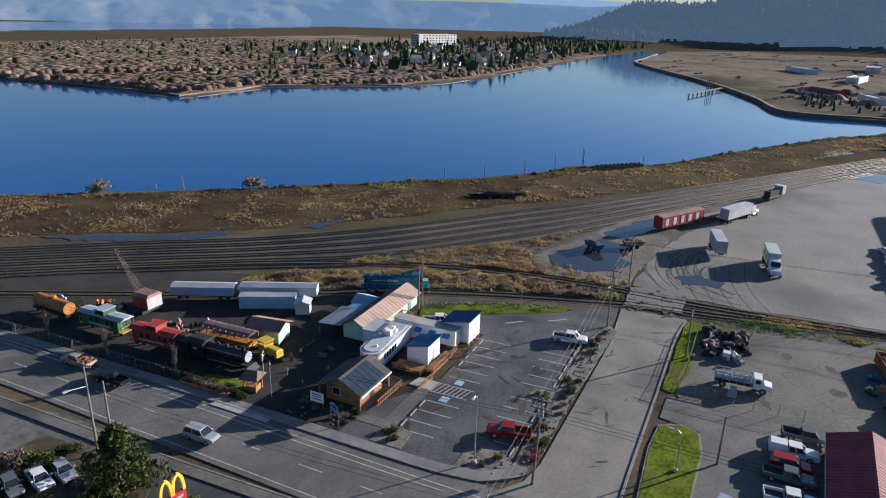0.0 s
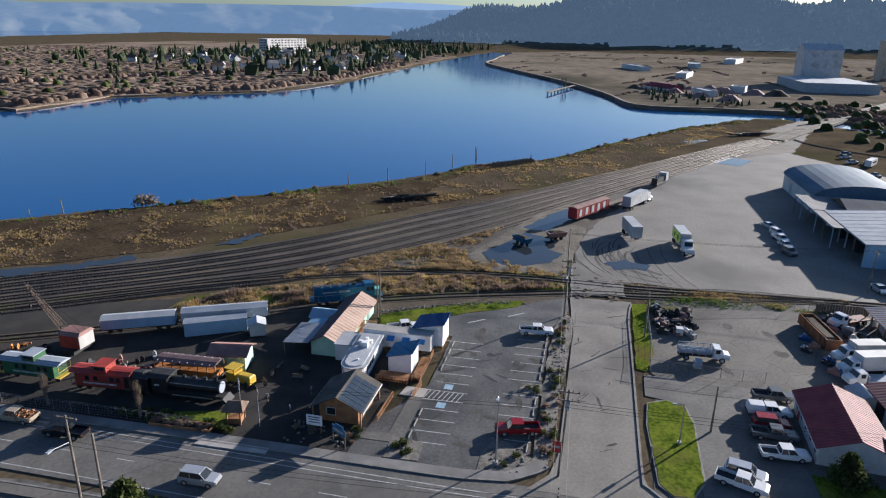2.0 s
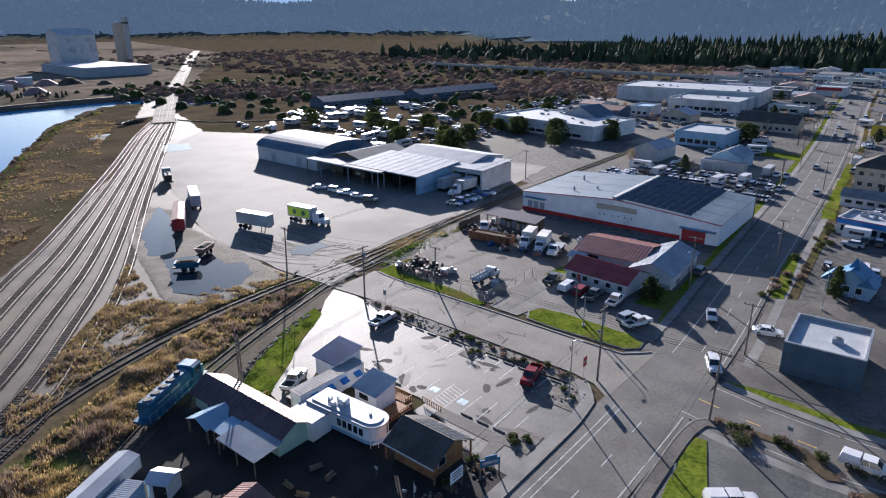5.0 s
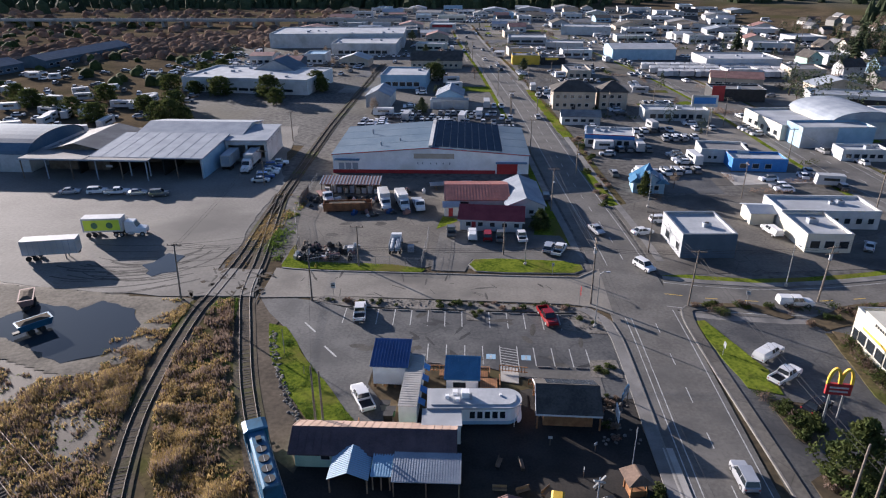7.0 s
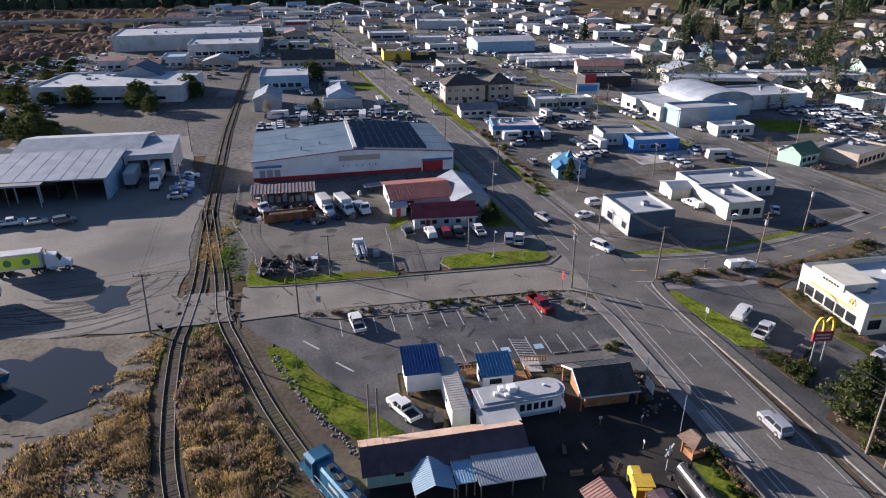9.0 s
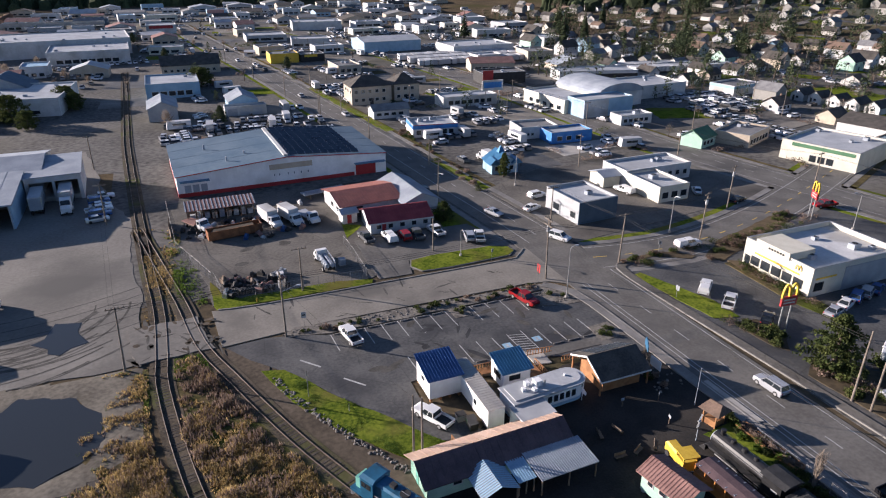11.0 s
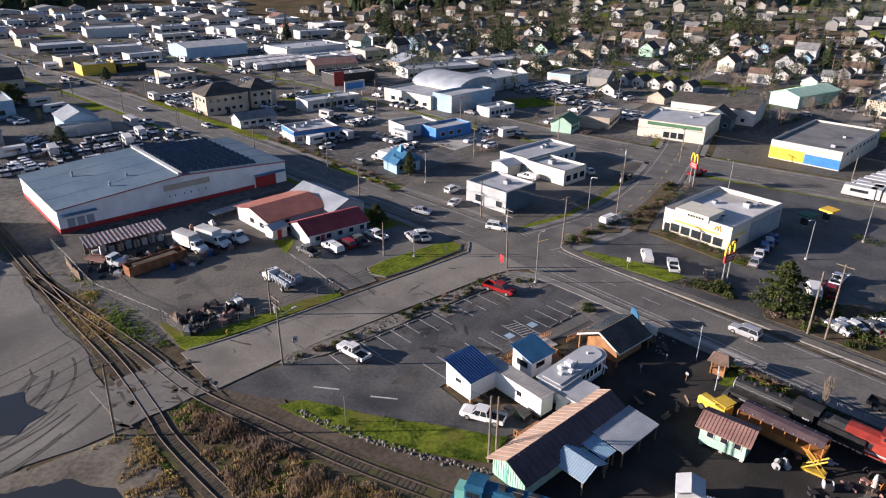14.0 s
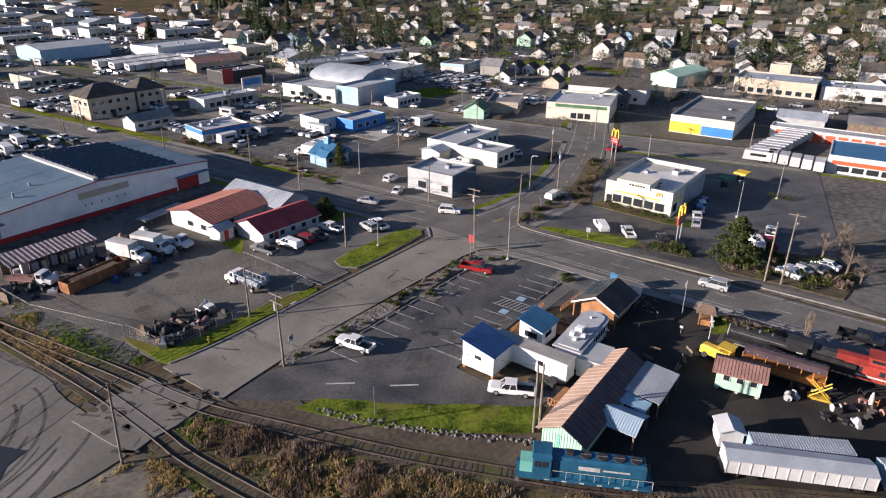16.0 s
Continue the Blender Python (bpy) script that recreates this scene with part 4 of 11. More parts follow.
OUTER = [(26, -62), (-1.7, -27), (-17, -8), (-32, 12), (-55, 34), (-89, 59), (-114, 77.5), (-180, 122), (-245, 164), (-285, 193)]
INNER = [(38, -46), (9.5, -12), (-2.8, 5), (-15.5, 23), (-29, 43), (-47, 58), (-76, 78), (-132, 111), (-220, 165), (-280, 202)]
for k in range(6):
    w = k / 5
    pts = [((1 - w) * a[0] + w * b[0], (1 - w) * a[1] + w * b[1]) for a, b in zip(OUTER, INNER)]
    track("railway_track", pts + ([(-417, 275), (-825, 528)] if k in (1, 4) else []), "yard track with rust-dark rails on timber ties", ballast=False)
track("railway_track", [(30, -40), (12, -18), (-5, 4), (-19, 24), (-31, 45), (-37.3, 62), (-40.2, 76), (-42.1, 92.6), (-42.0, 100.3), (-42.2, 115.5), (-44.3, 143), (-48.6, 216), (-50, 257), (-53, 373)],
      "single track crossing the side street", z=0.09)
track("railway_track", [(22, -14), (8, 12), (-2.5, 30), (-10.5, 43.5), (-17.5, 54), (-22.6, 64.5), (-27.6, 76), (-33, 91), (-36.3, 101.3), (-38.7, 117), (-42.4, 137), (-45.5, 154)],
      "siding that curves past the museum", z=0.09)
track("railway_track", [(-285, 200), (-262, 205), (-240, 222), (-225, 250)], "curving spur track", ballast=False)
zone("crossing_planks", [(-45.5, 99.2), (-34.5, 99.6), (-36.5, 110.5), (-47, 110)], 0.21, M["plaza"], "patched asphalt level crossing", "road", broken=0.3)

cw = curve_points([(-270, 190), (-330, 224), (-417, 276), (-600, 390), (-825, 528), (-1000, 640)], 12)
cg = G(); ribbon(cg, cw, -5.5, 5.5, -1.0, .62)
structure("ground_causeway", cg, M["apron"], "pale gravel causeway carrying the railway into the distance", "ground")
for off in (-2.6, -1.0, 1.6, 3.2):
    rg = G(); ribbon(rg, cw, off - .08, off + .08, .55, .82)
    structure("rail_causeway", rg, M["rail"], "bright worn rail on the causeway", "rail")


# ---- buildings ----
FOOT = []  # the ground that buildings stand on
SIDES = {"S": (0, -1), "N": (0, 1), "W": (-1, 0), "E": (1, 0)}


def on_side(geo, side, w, d, u0, u1, z0, z1, out, depth=0.08):
    """A slab on a wall of a w x d building centred on its own middle; u runs along the wall from its low end."""
    if side in "SN":
        y = (-d / 2 - out) if side == "S" else (d / 2 + out)
        y2 = y + depth if side == "S" else y - depth
        geo.box(-w / 2 + u0, -w / 2 + u1, min(y, y2), max(y, y2), z0, z1)
    else:
        x = (-w / 2 - out) if side == "W" else (w / 2 + out)
        x2 = x + depth if side == "W" else x - depth
        geo.box(min(x, x2), max(x, x2), -d / 2 + u0, -d / 2 + u1, z0, z1)
    return geo


def add_window(parent, side, w, d, u0, u1, z0, z1, frame_mat="white_wall", name="window"):
    """A framed pane: four frame bars proud of the wall round a pane set behind them."""
    f = G()
    t = 0.09
    for a0, a1, b0, b1 in ((u0, u1, z0, z0 + t), (u0, u1, z1 - t, z1), (u0, u0 + t, z0 + t, z1 - t), (u1 - t, u1, z0 + t, z1 - t)):
        on_side(f, side, w, d, a0, a1, b0, b1, 0.06)
    win = part(name, f, M[frame_mat], parent)
    part("pane", on_side(G(), side, w, d, u0 + t, u1 - t, z0 + t, z1 - t, 0.025, 0.05), M["glass"], win)


def far_window(parent, side, w, d, u0, u1, z0, z1):
    """A window of a distant building: frame and pane in one mesh."""
    f = on_side(on_side(G(), side, w, d, u0, u1, z0, z1, 0.05), side, w, d, u0 + .12, u1 - .12, z0 + .12, z1 - .12, 0.06)
    win = part("window", f, M["white_wall"], parent)
    win.data.materials.append(M["glass"])
    for p_ in win.data.polygons[6:]:
        p_.material_index = 1


def openings(t_, w, d, windows, doors, frame_mat="white_wall"):
    far = abs(t_.location.x) > 150 * K or t_.location.y > 235 * K
    if far:
        for side, u0, u1, z0, z1 in windows:
            far_window(t_, side, w, d, u0, u1, z0, z1)
        for side, u0, u1, h, m_ in doors:
            part("door", on_side(G(), side, w, d, u0, u1, 0.0, h, 0.05, 0.1), M[m_], t_)
        return
    for side, u0, u1, z0, z1 in windows:
        add_window(t_, side, w, d, u0, u1, z0, z1, frame_mat)
    for side, u0, u1, h, m_ in doors:
        dr = part("door", on_side(G(), side, w, d, u0, u1, 0.0, h, 0.05, 0.1), M[m_], t_)
        part("handle", on_side(G(), side, w, d, u1 - 0.25, u1 - 0.15, 0.95, 1.1, 0.1, 0.06), M["steel"], dr)


def shell(w, d, h, th=0.25, zs=0.0):
    """Four walls with thickness in one ring, open at the top."""
    o = [(-w / 2, -d / 2), (w / 2, -d / 2), (w / 2, d / 2), (-w / 2, d / 2)]
    n = [(-w / 2 + th, -d / 2 + th), (w / 2 - th, -d / 2 + th), (w / 2 - th, d / 2 - th), (-w / 2 + th, d / 2 - th)]
    v = [(x, y, zs) for x, y in o] + [(x, y, h) for x, y in o] + [(x, y, zs) for x, y in n] + [(x, y, h) for x, y in n]
    f = []
    for i in range(4):
        k = (i + 1) % 4
        f += [(i, k, 4 + k, 4 + i), (8 + k, 8 + i, 12 + i, 12 + k), (4 + i, 4 + k, 12 + k, 12 + i), (k, i, 8 + i, 8 + k)]
    return G().add(v, f)


def flat_building(name, label, x0, x1, y0, y1, h, wall, roof="white_roof", rot=0, parapet=0.5, windows=(), doors=(), bands=(), units=0, category="building", z=0.0, frame_mat="white_wall", group=""):
    w, d = x1 - x0, y1 - y0
    FOOT.append((x0, x1, y0, y1))
    t_ = thing(name, label, category, (x0 + x1) / 2, (y0 + y1) / 2, z, rot, group)
    part("wall", shell(w, d, h), M[wall], t_)
    part("roof", G().box(-w / 2 + 0.25, w / 2 - 0.25, -d / 2 + 0.25, d / 2 - 0.25, h - parapet - 0.2, h - parapet), M[roof], t_)
    cap = G()
    for q in ((-w / 2 - 0.05, w / 2 + 0.05, -d / 2 - 0.05, -d / 2 + 0.3), (-w / 2 - 0.05, w / 2 + 0.05, d / 2 - 0.3, d / 2 + 0.05), (-w / 2 - 0.05, -w / 2 + 0.3, -d / 2 + 0.3, d / 2 - 0.3), (w / 2 - 0.3, w / 2 + 0.05, -d / 2 + 0.3, d / 2 - 0.3)):
        cap.box(*q, h, h + 0.1)
    part("coping", cap, M["steel" if wall != "white_wall" else "white_wall"], t_)
    for side, u0, u1, z0, z1, m_ in bands:
        part("fascia", on_side(G(), side, w, d, u0 if u0 is not None else 0, u1 if u1 is not None else (w if side in "SN" else d), z0, z1, 0.1, 0.12), M[m_], t_)
    openings(t_, w, d, windows, doors, frame_mat)
    rr = random.Random(int(abs(x0 * 7 + y0 * 13)))
    for _ in range(units):
        cx, cy, s = rr.uniform(-w / 2 + 2, w / 2 - 2), rr.uniform(-d / 2 + 2, d / 2 - 2), rr.uniform(0.5, 0.95)
        u = part("rooftop_unit", G().box(cx - s, cx + s, cy - s * .8, cy + s * .8, h - parapet, h - parapet + s * 1.1), M["light_metal"], t_)
        if y0 < 230: part("grille", G().cyl(cx, cy, h - parapet + s * 1.1, h - parapet + s * 1.1 + 0.08, s * 0.6), M["dark"], u)
    return t_


def gable_building(name, label, x0, x1, y0, y1, h, ridge, wall, roof, axis_="x", rot=0, over=0.4, seam=0.0, windows=(), doors=(), category="building", z=0.0, fascia=None, frame_mat="white_wall", group="", chimney=False, roof2=None):
    w, d = x1 - x0, y1 - y0
    FOOT.append((x0, x1, y0, y1))
    t_ = thing(name, label, category, (x0 + x1) / 2, (y0 + y1) / 2, z, rot, group)
    s = shell(w, d, h)
    if axis_ == "x":
        for x in (-w / 2, w / 2 - 0.25):
            s.add([(x, -d / 2, h), (x, d / 2, h), (x, 0, ridge), (x + .25, -d / 2, h), (x + .25, d / 2, h), (x + .25, 0, ridge)], [(0, 2, 1), (3, 4, 5), (0, 3, 5, 2), (1, 2, 5, 4)])
    else:
        for y in (-d / 2, d / 2 - 0.25):
            s.add([(-w / 2, y, h), (w / 2, y, h), (0, y, ridge), (-w / 2, y + .25, h), (w / 2, y + .25, h), (0, y + .25, ridge)], [(0, 1, 2), (3, 5, 4), (0, 2, 5, 3), (1, 4, 5, 2)])
    part("wall", s, M[wall], t_)
    half = (d if axis_ == "x" else w) / 2
    drop = (ridge - h) / half * over
    r, ribs = G(), G()
    for sg in (-1, 1):
        if axis_ == "x":
            q = [(-w / 2 - over, sg * (half + over), h - drop + .12), (w / 2 + over, sg * (half + over), h - drop + .12), (w / 2 + over, 0, ridge + .12), (-w / 2 - over, 0, ridge + .12)]
        else:
            q = [(sg * (half + over), -d / 2 - over, h - drop + .12), (sg * (half + over), d / 2 + over, h - drop + .12), (0, d / 2 + over, ridge + .12), (0, -d / 2 - over, ridge + .12)]
        if (sg > 0) == (axis_ == "x"):
            q = [q[1], q[0], q[3], q[2]]
        if roof2 and sg < 0:
            low = part("roof", G().roof_plane(*q), M[roof2], t_)
            seam_part(G().seams(*q, step=seam), M[roof2], low)
            continue
        r.roof_plane(*q)
        if seam:
            ribs.seams(*q, step=seam)
    rf = part("roof", r, M[roof], t_)
    seam_part(ribs, M[roof], rf)
    if chimney:
        part("chimney", G().box(w * .18, w * .18 + .6, -.3, .3, h, ridge + .8), M["brown_shingle"], rf)
    if fascia:
        for sg in (-1, 1):
            e0, e1 = sg * (half + over) - .04, sg * (half + over) + .04
            box_ = (-w / 2 - over, w / 2 + over, e0, e1) if axis_ == "x" else (e0, e1, -d / 2 - over, d / 2 + over)
            part("fascia", G().box(*box_, h - drop - .15, h - drop + .1), M[fascia], t_)
    openings(t_, w, d, windows, doors, frame_mat)
    return t_


def row(side, n, u0, step, width, z0, z1):
    return [(side, u0 + i * step, u0 + i * step + width, z0, z1) for i in range(n)]


# ---- large buildings of the place ----
# supermarket warehouse with solar panels
wh = thing("warehouse", "long white warehouse with red base, grey roof and solar panels", "warehouse", -10.3, 189, 0, 2)
w, d, he, hr = 53.5, 31.5, 5.2, 7.2
s = shell(w, d, he)
for y in (-d / 2, d / 2 - .25):
    s.add([(-w / 2, y, he), (w / 2, y, he), (0, y, hr), (-w / 2, y + .25, he), (w / 2, y + .25, he), (0, y + .25, hr)], [(0, 1, 2), (3, 5, 4), (0, 2, 5, 3), (1, 4, 5, 2)])
part("wall", s, M["bright_wall"], wh)
r, ribs = G(), G()
for sg in (-1, 1):
    q = [(sg * (w / 2 + .3), -d / 2 - .2, he + .1), (sg * (w / 2 + .3), d / 2 + .2, he + .1), (0, d / 2 + .2, hr + .1), (0, -d / 2 - .2, hr + .1)]
    if sg < 0:
        q = [q[1], q[0], q[3], q[2]]
    r.roof_plane(*q)
    ribs.seams(*q, step=6.5, h=.03, w=.05)
seam_part(ribs, M["grey_roof"], part("roof", r, M["grey_roof"], wh))
part("base_band", G().box(-w / 2 - .03, w / 2 - 9, -d / 2 - .05, -d / 2 - .003, 0, 1.0).box(-w / 2 - .05, -w / 2 - .003, -d / 2, d / 2, 0, 1.0), M["red_wall"], wh, "red painted base band")
part("base_band", G().box(w / 2 - 8.6, w / 2 - 3, -d / 2 - .06, -d / 2 - .004, 0, 2.9), M["red_wall"], wh, "red painted wall panel")
part("trim", G().add([(-w / 2 - .3, -d / 2 - .26, he - .1), (0, -d / 2 - .26, hr - .1), (w / 2 + .3, -d / 2 - .26, he - .1), (w / 2 + .3, -d / 2 - .26, he + .14), (0, -d / 2 - .26, hr + .14), (-w / 2 - .3, -d / 2 - .26, he + .14)], [(0, 1, 4, 5), (1, 2, 3, 4)]), M["red_wall"], wh, "thin red roof trim")
part("wall_panel", G().box(-4.5, 6.5, -d / 2 - .05, -d / 2 - .004, 4.2, 5.6), M["tan_wall"], wh, "beige blank sign panel")
for a0, a1, zz in ((-w / 2 + .6, -w / 2 + 7.5, 3.9), (w / 2 - 9, w / 2 - .5, 3.2)):
    part("awning", G().box(a0, a1, -d / 2 - 1.4, -d / 2 - .01, zz, zz + .18), M["blue_metal"], wh)
for k in range(3):
    a0 = -w / 2 + 1.6 + k * 1.9
    part("door", G().box(a0, a0 + 1.5, -d / 2 - .04, -d / 2 - .003, 1.05, 2.9), M["light_metal"], wh)
for k, a0 in enumerate((-3.5, -2.2, 0.0, 1.6, 3.4, 5.2)):
    part("wall_vent", G().box(a0, a0 + .22, -d / 2 - .08, -d / 2 - .003, 2.6, 3.1), M["slate_wall"], wh)
part("roof_duct", G().box(-.5, .5, -d / 2 + .5, d / 2 - .5, hr + .1, hr + .55), M["white_wall"], wh, "white raised duct along the ridge")
slope = (hr - he) / (w / 2)
sp = G().add([(0, 0, .15), (1.95, 0, .15 - 1.95 * slope), (1.95, 1.7, .75 - 1.95 * slope), (0, 1.7, .75), (0, 0, .1), (1.95, 0, .1 - 1.95 * slope), (1.95, 1.7, .7 - 1.95 * slope), (0, 1.7, .7)],
             [(0, 1, 2, 3), (7, 6, 5, 4), (0, 4, 5, 1), (1, 5, 6, 2), (2, 6, 7, 3), (3, 7, 4, 0)])
panel_mesh = None
for k in range(11):
    y0 = -d / 2 + 1.2 + k * 2.7
    fr = G()
    for m_ in range(10):
        x0 = 1.2 + m_ * 2.05 - .05
        zb = hr + .12 - x0 * slope
        fr.tube((x0, y0 + 1.7, zb), (x0, y0 + 1.7, zb + .74), .03, n=4)
    rack = tagged(part("solar_rack", fr, M["steel"], wh, "thin steel rack of the solar panels"), kind="stuff")
    for m_ in range(9):
        x0 = 1.2 + m_ * 2.05
        if panel_mesh is None:
            ob = part("solar_panel", sp, M["panel"], rack)
            panel_mesh = ob.data
        else:
            ob = new("solar_panel", panel_mesh)
            ob.parent = rack
        ob.location = (x0, y0, hr + .12 - x0 * slope)
for k, (a, b) in enumerate(((-18, 4), (-9, -6), (-14, -10))):
    part("roof_vent", G().cyl(a, b, he + .5, he + 2.2, .25), M["light_metal"], wh)

# trucking depot: hall with docks and the round-roofed hall beside it
dp = thing("depot_hall", "trucking depot with pale sloping metal roof and open dark front", "warehouse", -94, 175, 0, 0)
FOOT.append((-118, -58, 162, 206))
q = [(-7, -10.4, 5.7), (24.4, -10.4, 5.7), (24.4, 10.4, 7.2), (-7, 10.4, 7.2)]
seam_part(G().seams(*q, step=3.4, h=.04, w=.04), M["light_metal"], part("roof", G().roof_plane(*q, .35), M["light_metal"], dp, "pale blue-grey metal roof"))
part("wall", G().add([(23.8, -10, 0), (23.8, 10, 0), (23.8, 10, 6.8), (23.8, -10, 5.35), (24.1, -10, 0), (24.1, 10, 0), (24.1, 10, 6.8), (24.1, -10, 5.35)], [(3, 2, 1, 0), (4, 5, 6, 7), (0, 4, 7, 3), (1, 2, 6, 5), (2, 3, 7, 6)]), M["skyblue_wall"], dp, "pale blue-grey end wall")
part("back_wall", G().box(-24, 23.7, 4, 4.3, 0, 5.6), M["old_wood"], dp, "dark timber back wall of the open bays")
part("canopy", G().box(-25, -7.05, -13.2, -3.2, 5.35, 5.7).box(-7, 10.5, -13.2, -10.5, 5.35, 5.6), M["tar_roof"], dp, "dark flat canopy over the loading front")
part("gutter", G().box(-25.05, 10.55, -13.3, -13.21, 5.3, 5.75), M["light_metal"], dp)
for k in range(8):
    x = -24.6 + k * 6.9
    yy = -13.0 if x < 10 else -10.2
    part("post", G().box(x - .12, x + .12, yy, yy + .24, 0, 5.34), M["light_metal" if k % 2 else "old_wood"], dp)
for k in range(3):
    part("partition", G().box(-12 + k * 12, -11.7 + k * 12, -8, 4, 0, 5.2), M["dark"], dp)
part("door_frame", G().box(3.2, 3.5, -9.2, -8.9, 0, 4.2).box(8.6, 8.9, -9.2, -8.9, 0, 4.2).box(3.2, 8.9, -9.2, -8.9, 4.2, 4.5), M["light_metal"], dp)
part("sign", G().box(-2.4, -.6, -10.7, -10.62, 2.9, 3.5), M["white_wall"], dp, "small white sign board")
gable_building("grey_brown_hall", "weathered hall with low grey-brown gable roof", -117, -99.4, 171, 194, 5.5, 7.6, "old_wood", "tar_roof", "y", over=.6, category="warehouse")
gable_building("rear_hall", "rear hall with pale metal gable roof", -98, -66.5, 186.2, 205, 6.6, 8.2, "white_wall", "light_metal", "x", category="warehouse")
dk_ = thing("dock_building", "white loading dock building with two tall open bays", "warehouse", -64, 189.5, 0, 3)
part("wall", G().box(-6, -5.75, -8.5, 8.5, 0, 6.4).box(5.75, 6, -8.5, 8.5, 0, 6.4).box(-5.75, 5.75, 8.25, 8.5, 0, 6.4).box(-5.75, 5.75, -8.5, -8.25, 5.0, 6.4).box(-.3, .3, -8.5, -8.25, 0, 5.0).box(-5.75, -5.2, -8.5, -8.25, 0, 5.0).box(5.2, 5.75, -8.5, -8.25, 0, 5.0), M["white_wall"], dk_)
part("roof", G().roof_plane((-6.3, -8.8, 6.5), (6.3, -8.8, 6.5), (6.3, 8.8, 7.1), (-6.3, 8.8, 7.1), .25), M["light_metal"], dk_)
part("floor", G().box(-5.7, 5.7, -8, 8.2, .04, 1.1), M["concrete"], dk_)
dome = thing("arched_hall", "long hall with curved grey metal roof and white walls", "warehouse", -137.6, 181, 0, 0)
FOOT.append((-156, -119, 166, 196))
part("wall", shell(35, 27, 5.2), M["white_wall"], dome)
a = G()
n = 14
for i in range(n):
    t0, t1 = math.pi * i / n, math.pi * (i + 1) / n
    p0, p1 = (-13.9 * math.cos(t0), 5.1 + 4.0 * math.sin(t0)), (-13.9 * math.cos(t1), 5.1 + 4.0 * math.sin(t1))
    a.add([(-17.8, p0[0], p0[1]), (17.8, p0[0], p0[1]), (17.8, p1[0], p1[1]), (-17.8, p1[0], p1[1])], [(0, 1, 2, 3)])
a.add([(x, -13.4 * math.cos(math.pi * i / n), 5.15 + 3.9 * math.sin(math.pi * i / n)) for x in (-17.4, 17.4) for i in range(n + 1)], [tuple(range(n, -1, -1)), tuple(range(n + 1, 2 * n + 2))])
part("roof", a, M["grey_roof"], dome, smooth=False)
for k in range(2):
    part("door", G().box(-9 + 15 * k, -6 + 15 * k, -13.56, -13.503, .02, 3.6), M["grey_wall"], dome)

# red-roofed shop and its neighbours across the side street
gable_building("red_shop", "white shop with low maroon metal gable roof", 0.4, 13.8, 132.6, 141.2, 2.7, 4.4, "white_wall", "maroon_metal", "x", rot=-3, over=.5, seam=.6,
               windows=row("S", 5, 1.2, 2.6, 1.2, 1.0, 2.1), doors=[("S", 2.5, 3.4, 2.1, "red_wall")], category="shop", fascia="white_wall")
gable_building("orange_roof_shop", "white workshop with wide orange-red metal roof", -3.8, 10.2, 144, 157, 3.2, 4.6, "white_wall", "orange_metal", "x", rot=4, over=.6, seam=.7, windows=row("W", 2, 2, 4, 1.8, 1, 2.2), doors=[("S", 2, 5, 2.6, "dark")], category="workshop")
gable_building("white_wing", "white shed wing with pale metal gable roof", 9.8, 18.4, 141, 158, 3.0, 4.8, "white_wall", "light_metal", "y", rot=4, over=.4, seam=.8, windows=row("S", 2, 1.5, 3.5, 1.2, 1, 2), category="workshop")
gable_building("small_white_shed", "small white shed with shallow roof", -3.9, -.6, 141.0, 144.2, 2.4, 3.0, "white_wall", "light_metal", "x", rot=4, category="shed", doors=[("S", 1, 2, 2, "red_wall")])
op = thing("open_shed", "long open-fronted storage shed with striped rust metal roof", "shed", -28.2, 156.2, 0, 1)
rf = part("roof", G().roof_plane((-7.4, -2.6, 3.0), (7.4, -2.6, 3.0), (7.4, 2.4, 3.7), (-7.4, 2.4, 3.7)), M["rust_metal"], op)
seam_part(G().seams((-7.4, -2.6, 3.0), (7.4, -2.6, 3.0), (7.4, 2.4, 3.7), (-7.4, 2.4, 3.7), step=.8, h=.06, w=.12), M["light_metal"], rf)
part("back_wall", G().box(-7.2, 7.2, 2.1, 2.3, 0, 3.5), M["old_wood"], op)
for k in range(6):
    part("post", G().box(-7.2 + k * 2.84, -7.0 + k * 2.84, -2.3, -2.1, 0, 3.0), M["old_wood"], op)

# shops along the highway, east side
flat_building("slate_shop", "two-tone grey flat-roofed shop with dark slate front", 43.6, 54.2, 121.4, 133.8, 5.1, "grey_wall", "white_roof", rot=4, units=1, bands=[("S", None, None, 0.02, 5.0, "slate_wall"), ("E", None, None, 0.02, 5.0, "slate_wall")],
              windows=[("W", 1, 3, 1.0, 2.6), ("W", 7, 9.5, .8, 2.6)], doors=[("S", 7.0, 9.6, 2.4, "glass")], category="shop")
flat_building("white_office", "long low white office block with flat roof", 69.5, 90.5, 138.5, 148.5, 4.2, "white_wall", "white_roof", rot=1, units=2, windows=row("S", 8, 1, 2.5, 1.4, 1.2, 2.6), category="office")
flat_building("white_office_wing", "white office wing with flat roof and dark south glass", 69.5, 78.5, 125.5, 138.2, 4.0, "cream_wall", "white_roof", rot=1, units=1, windows=row("S", 3, .8, 2.8, 2.0, .9, 2.6), category="office")
gable_building("small_annex", "small white annex with shallow roof", 64.0, 69.0, 140, 146, 2.8, 3.6, "cream_wall", "light_metal", "x", category="office")

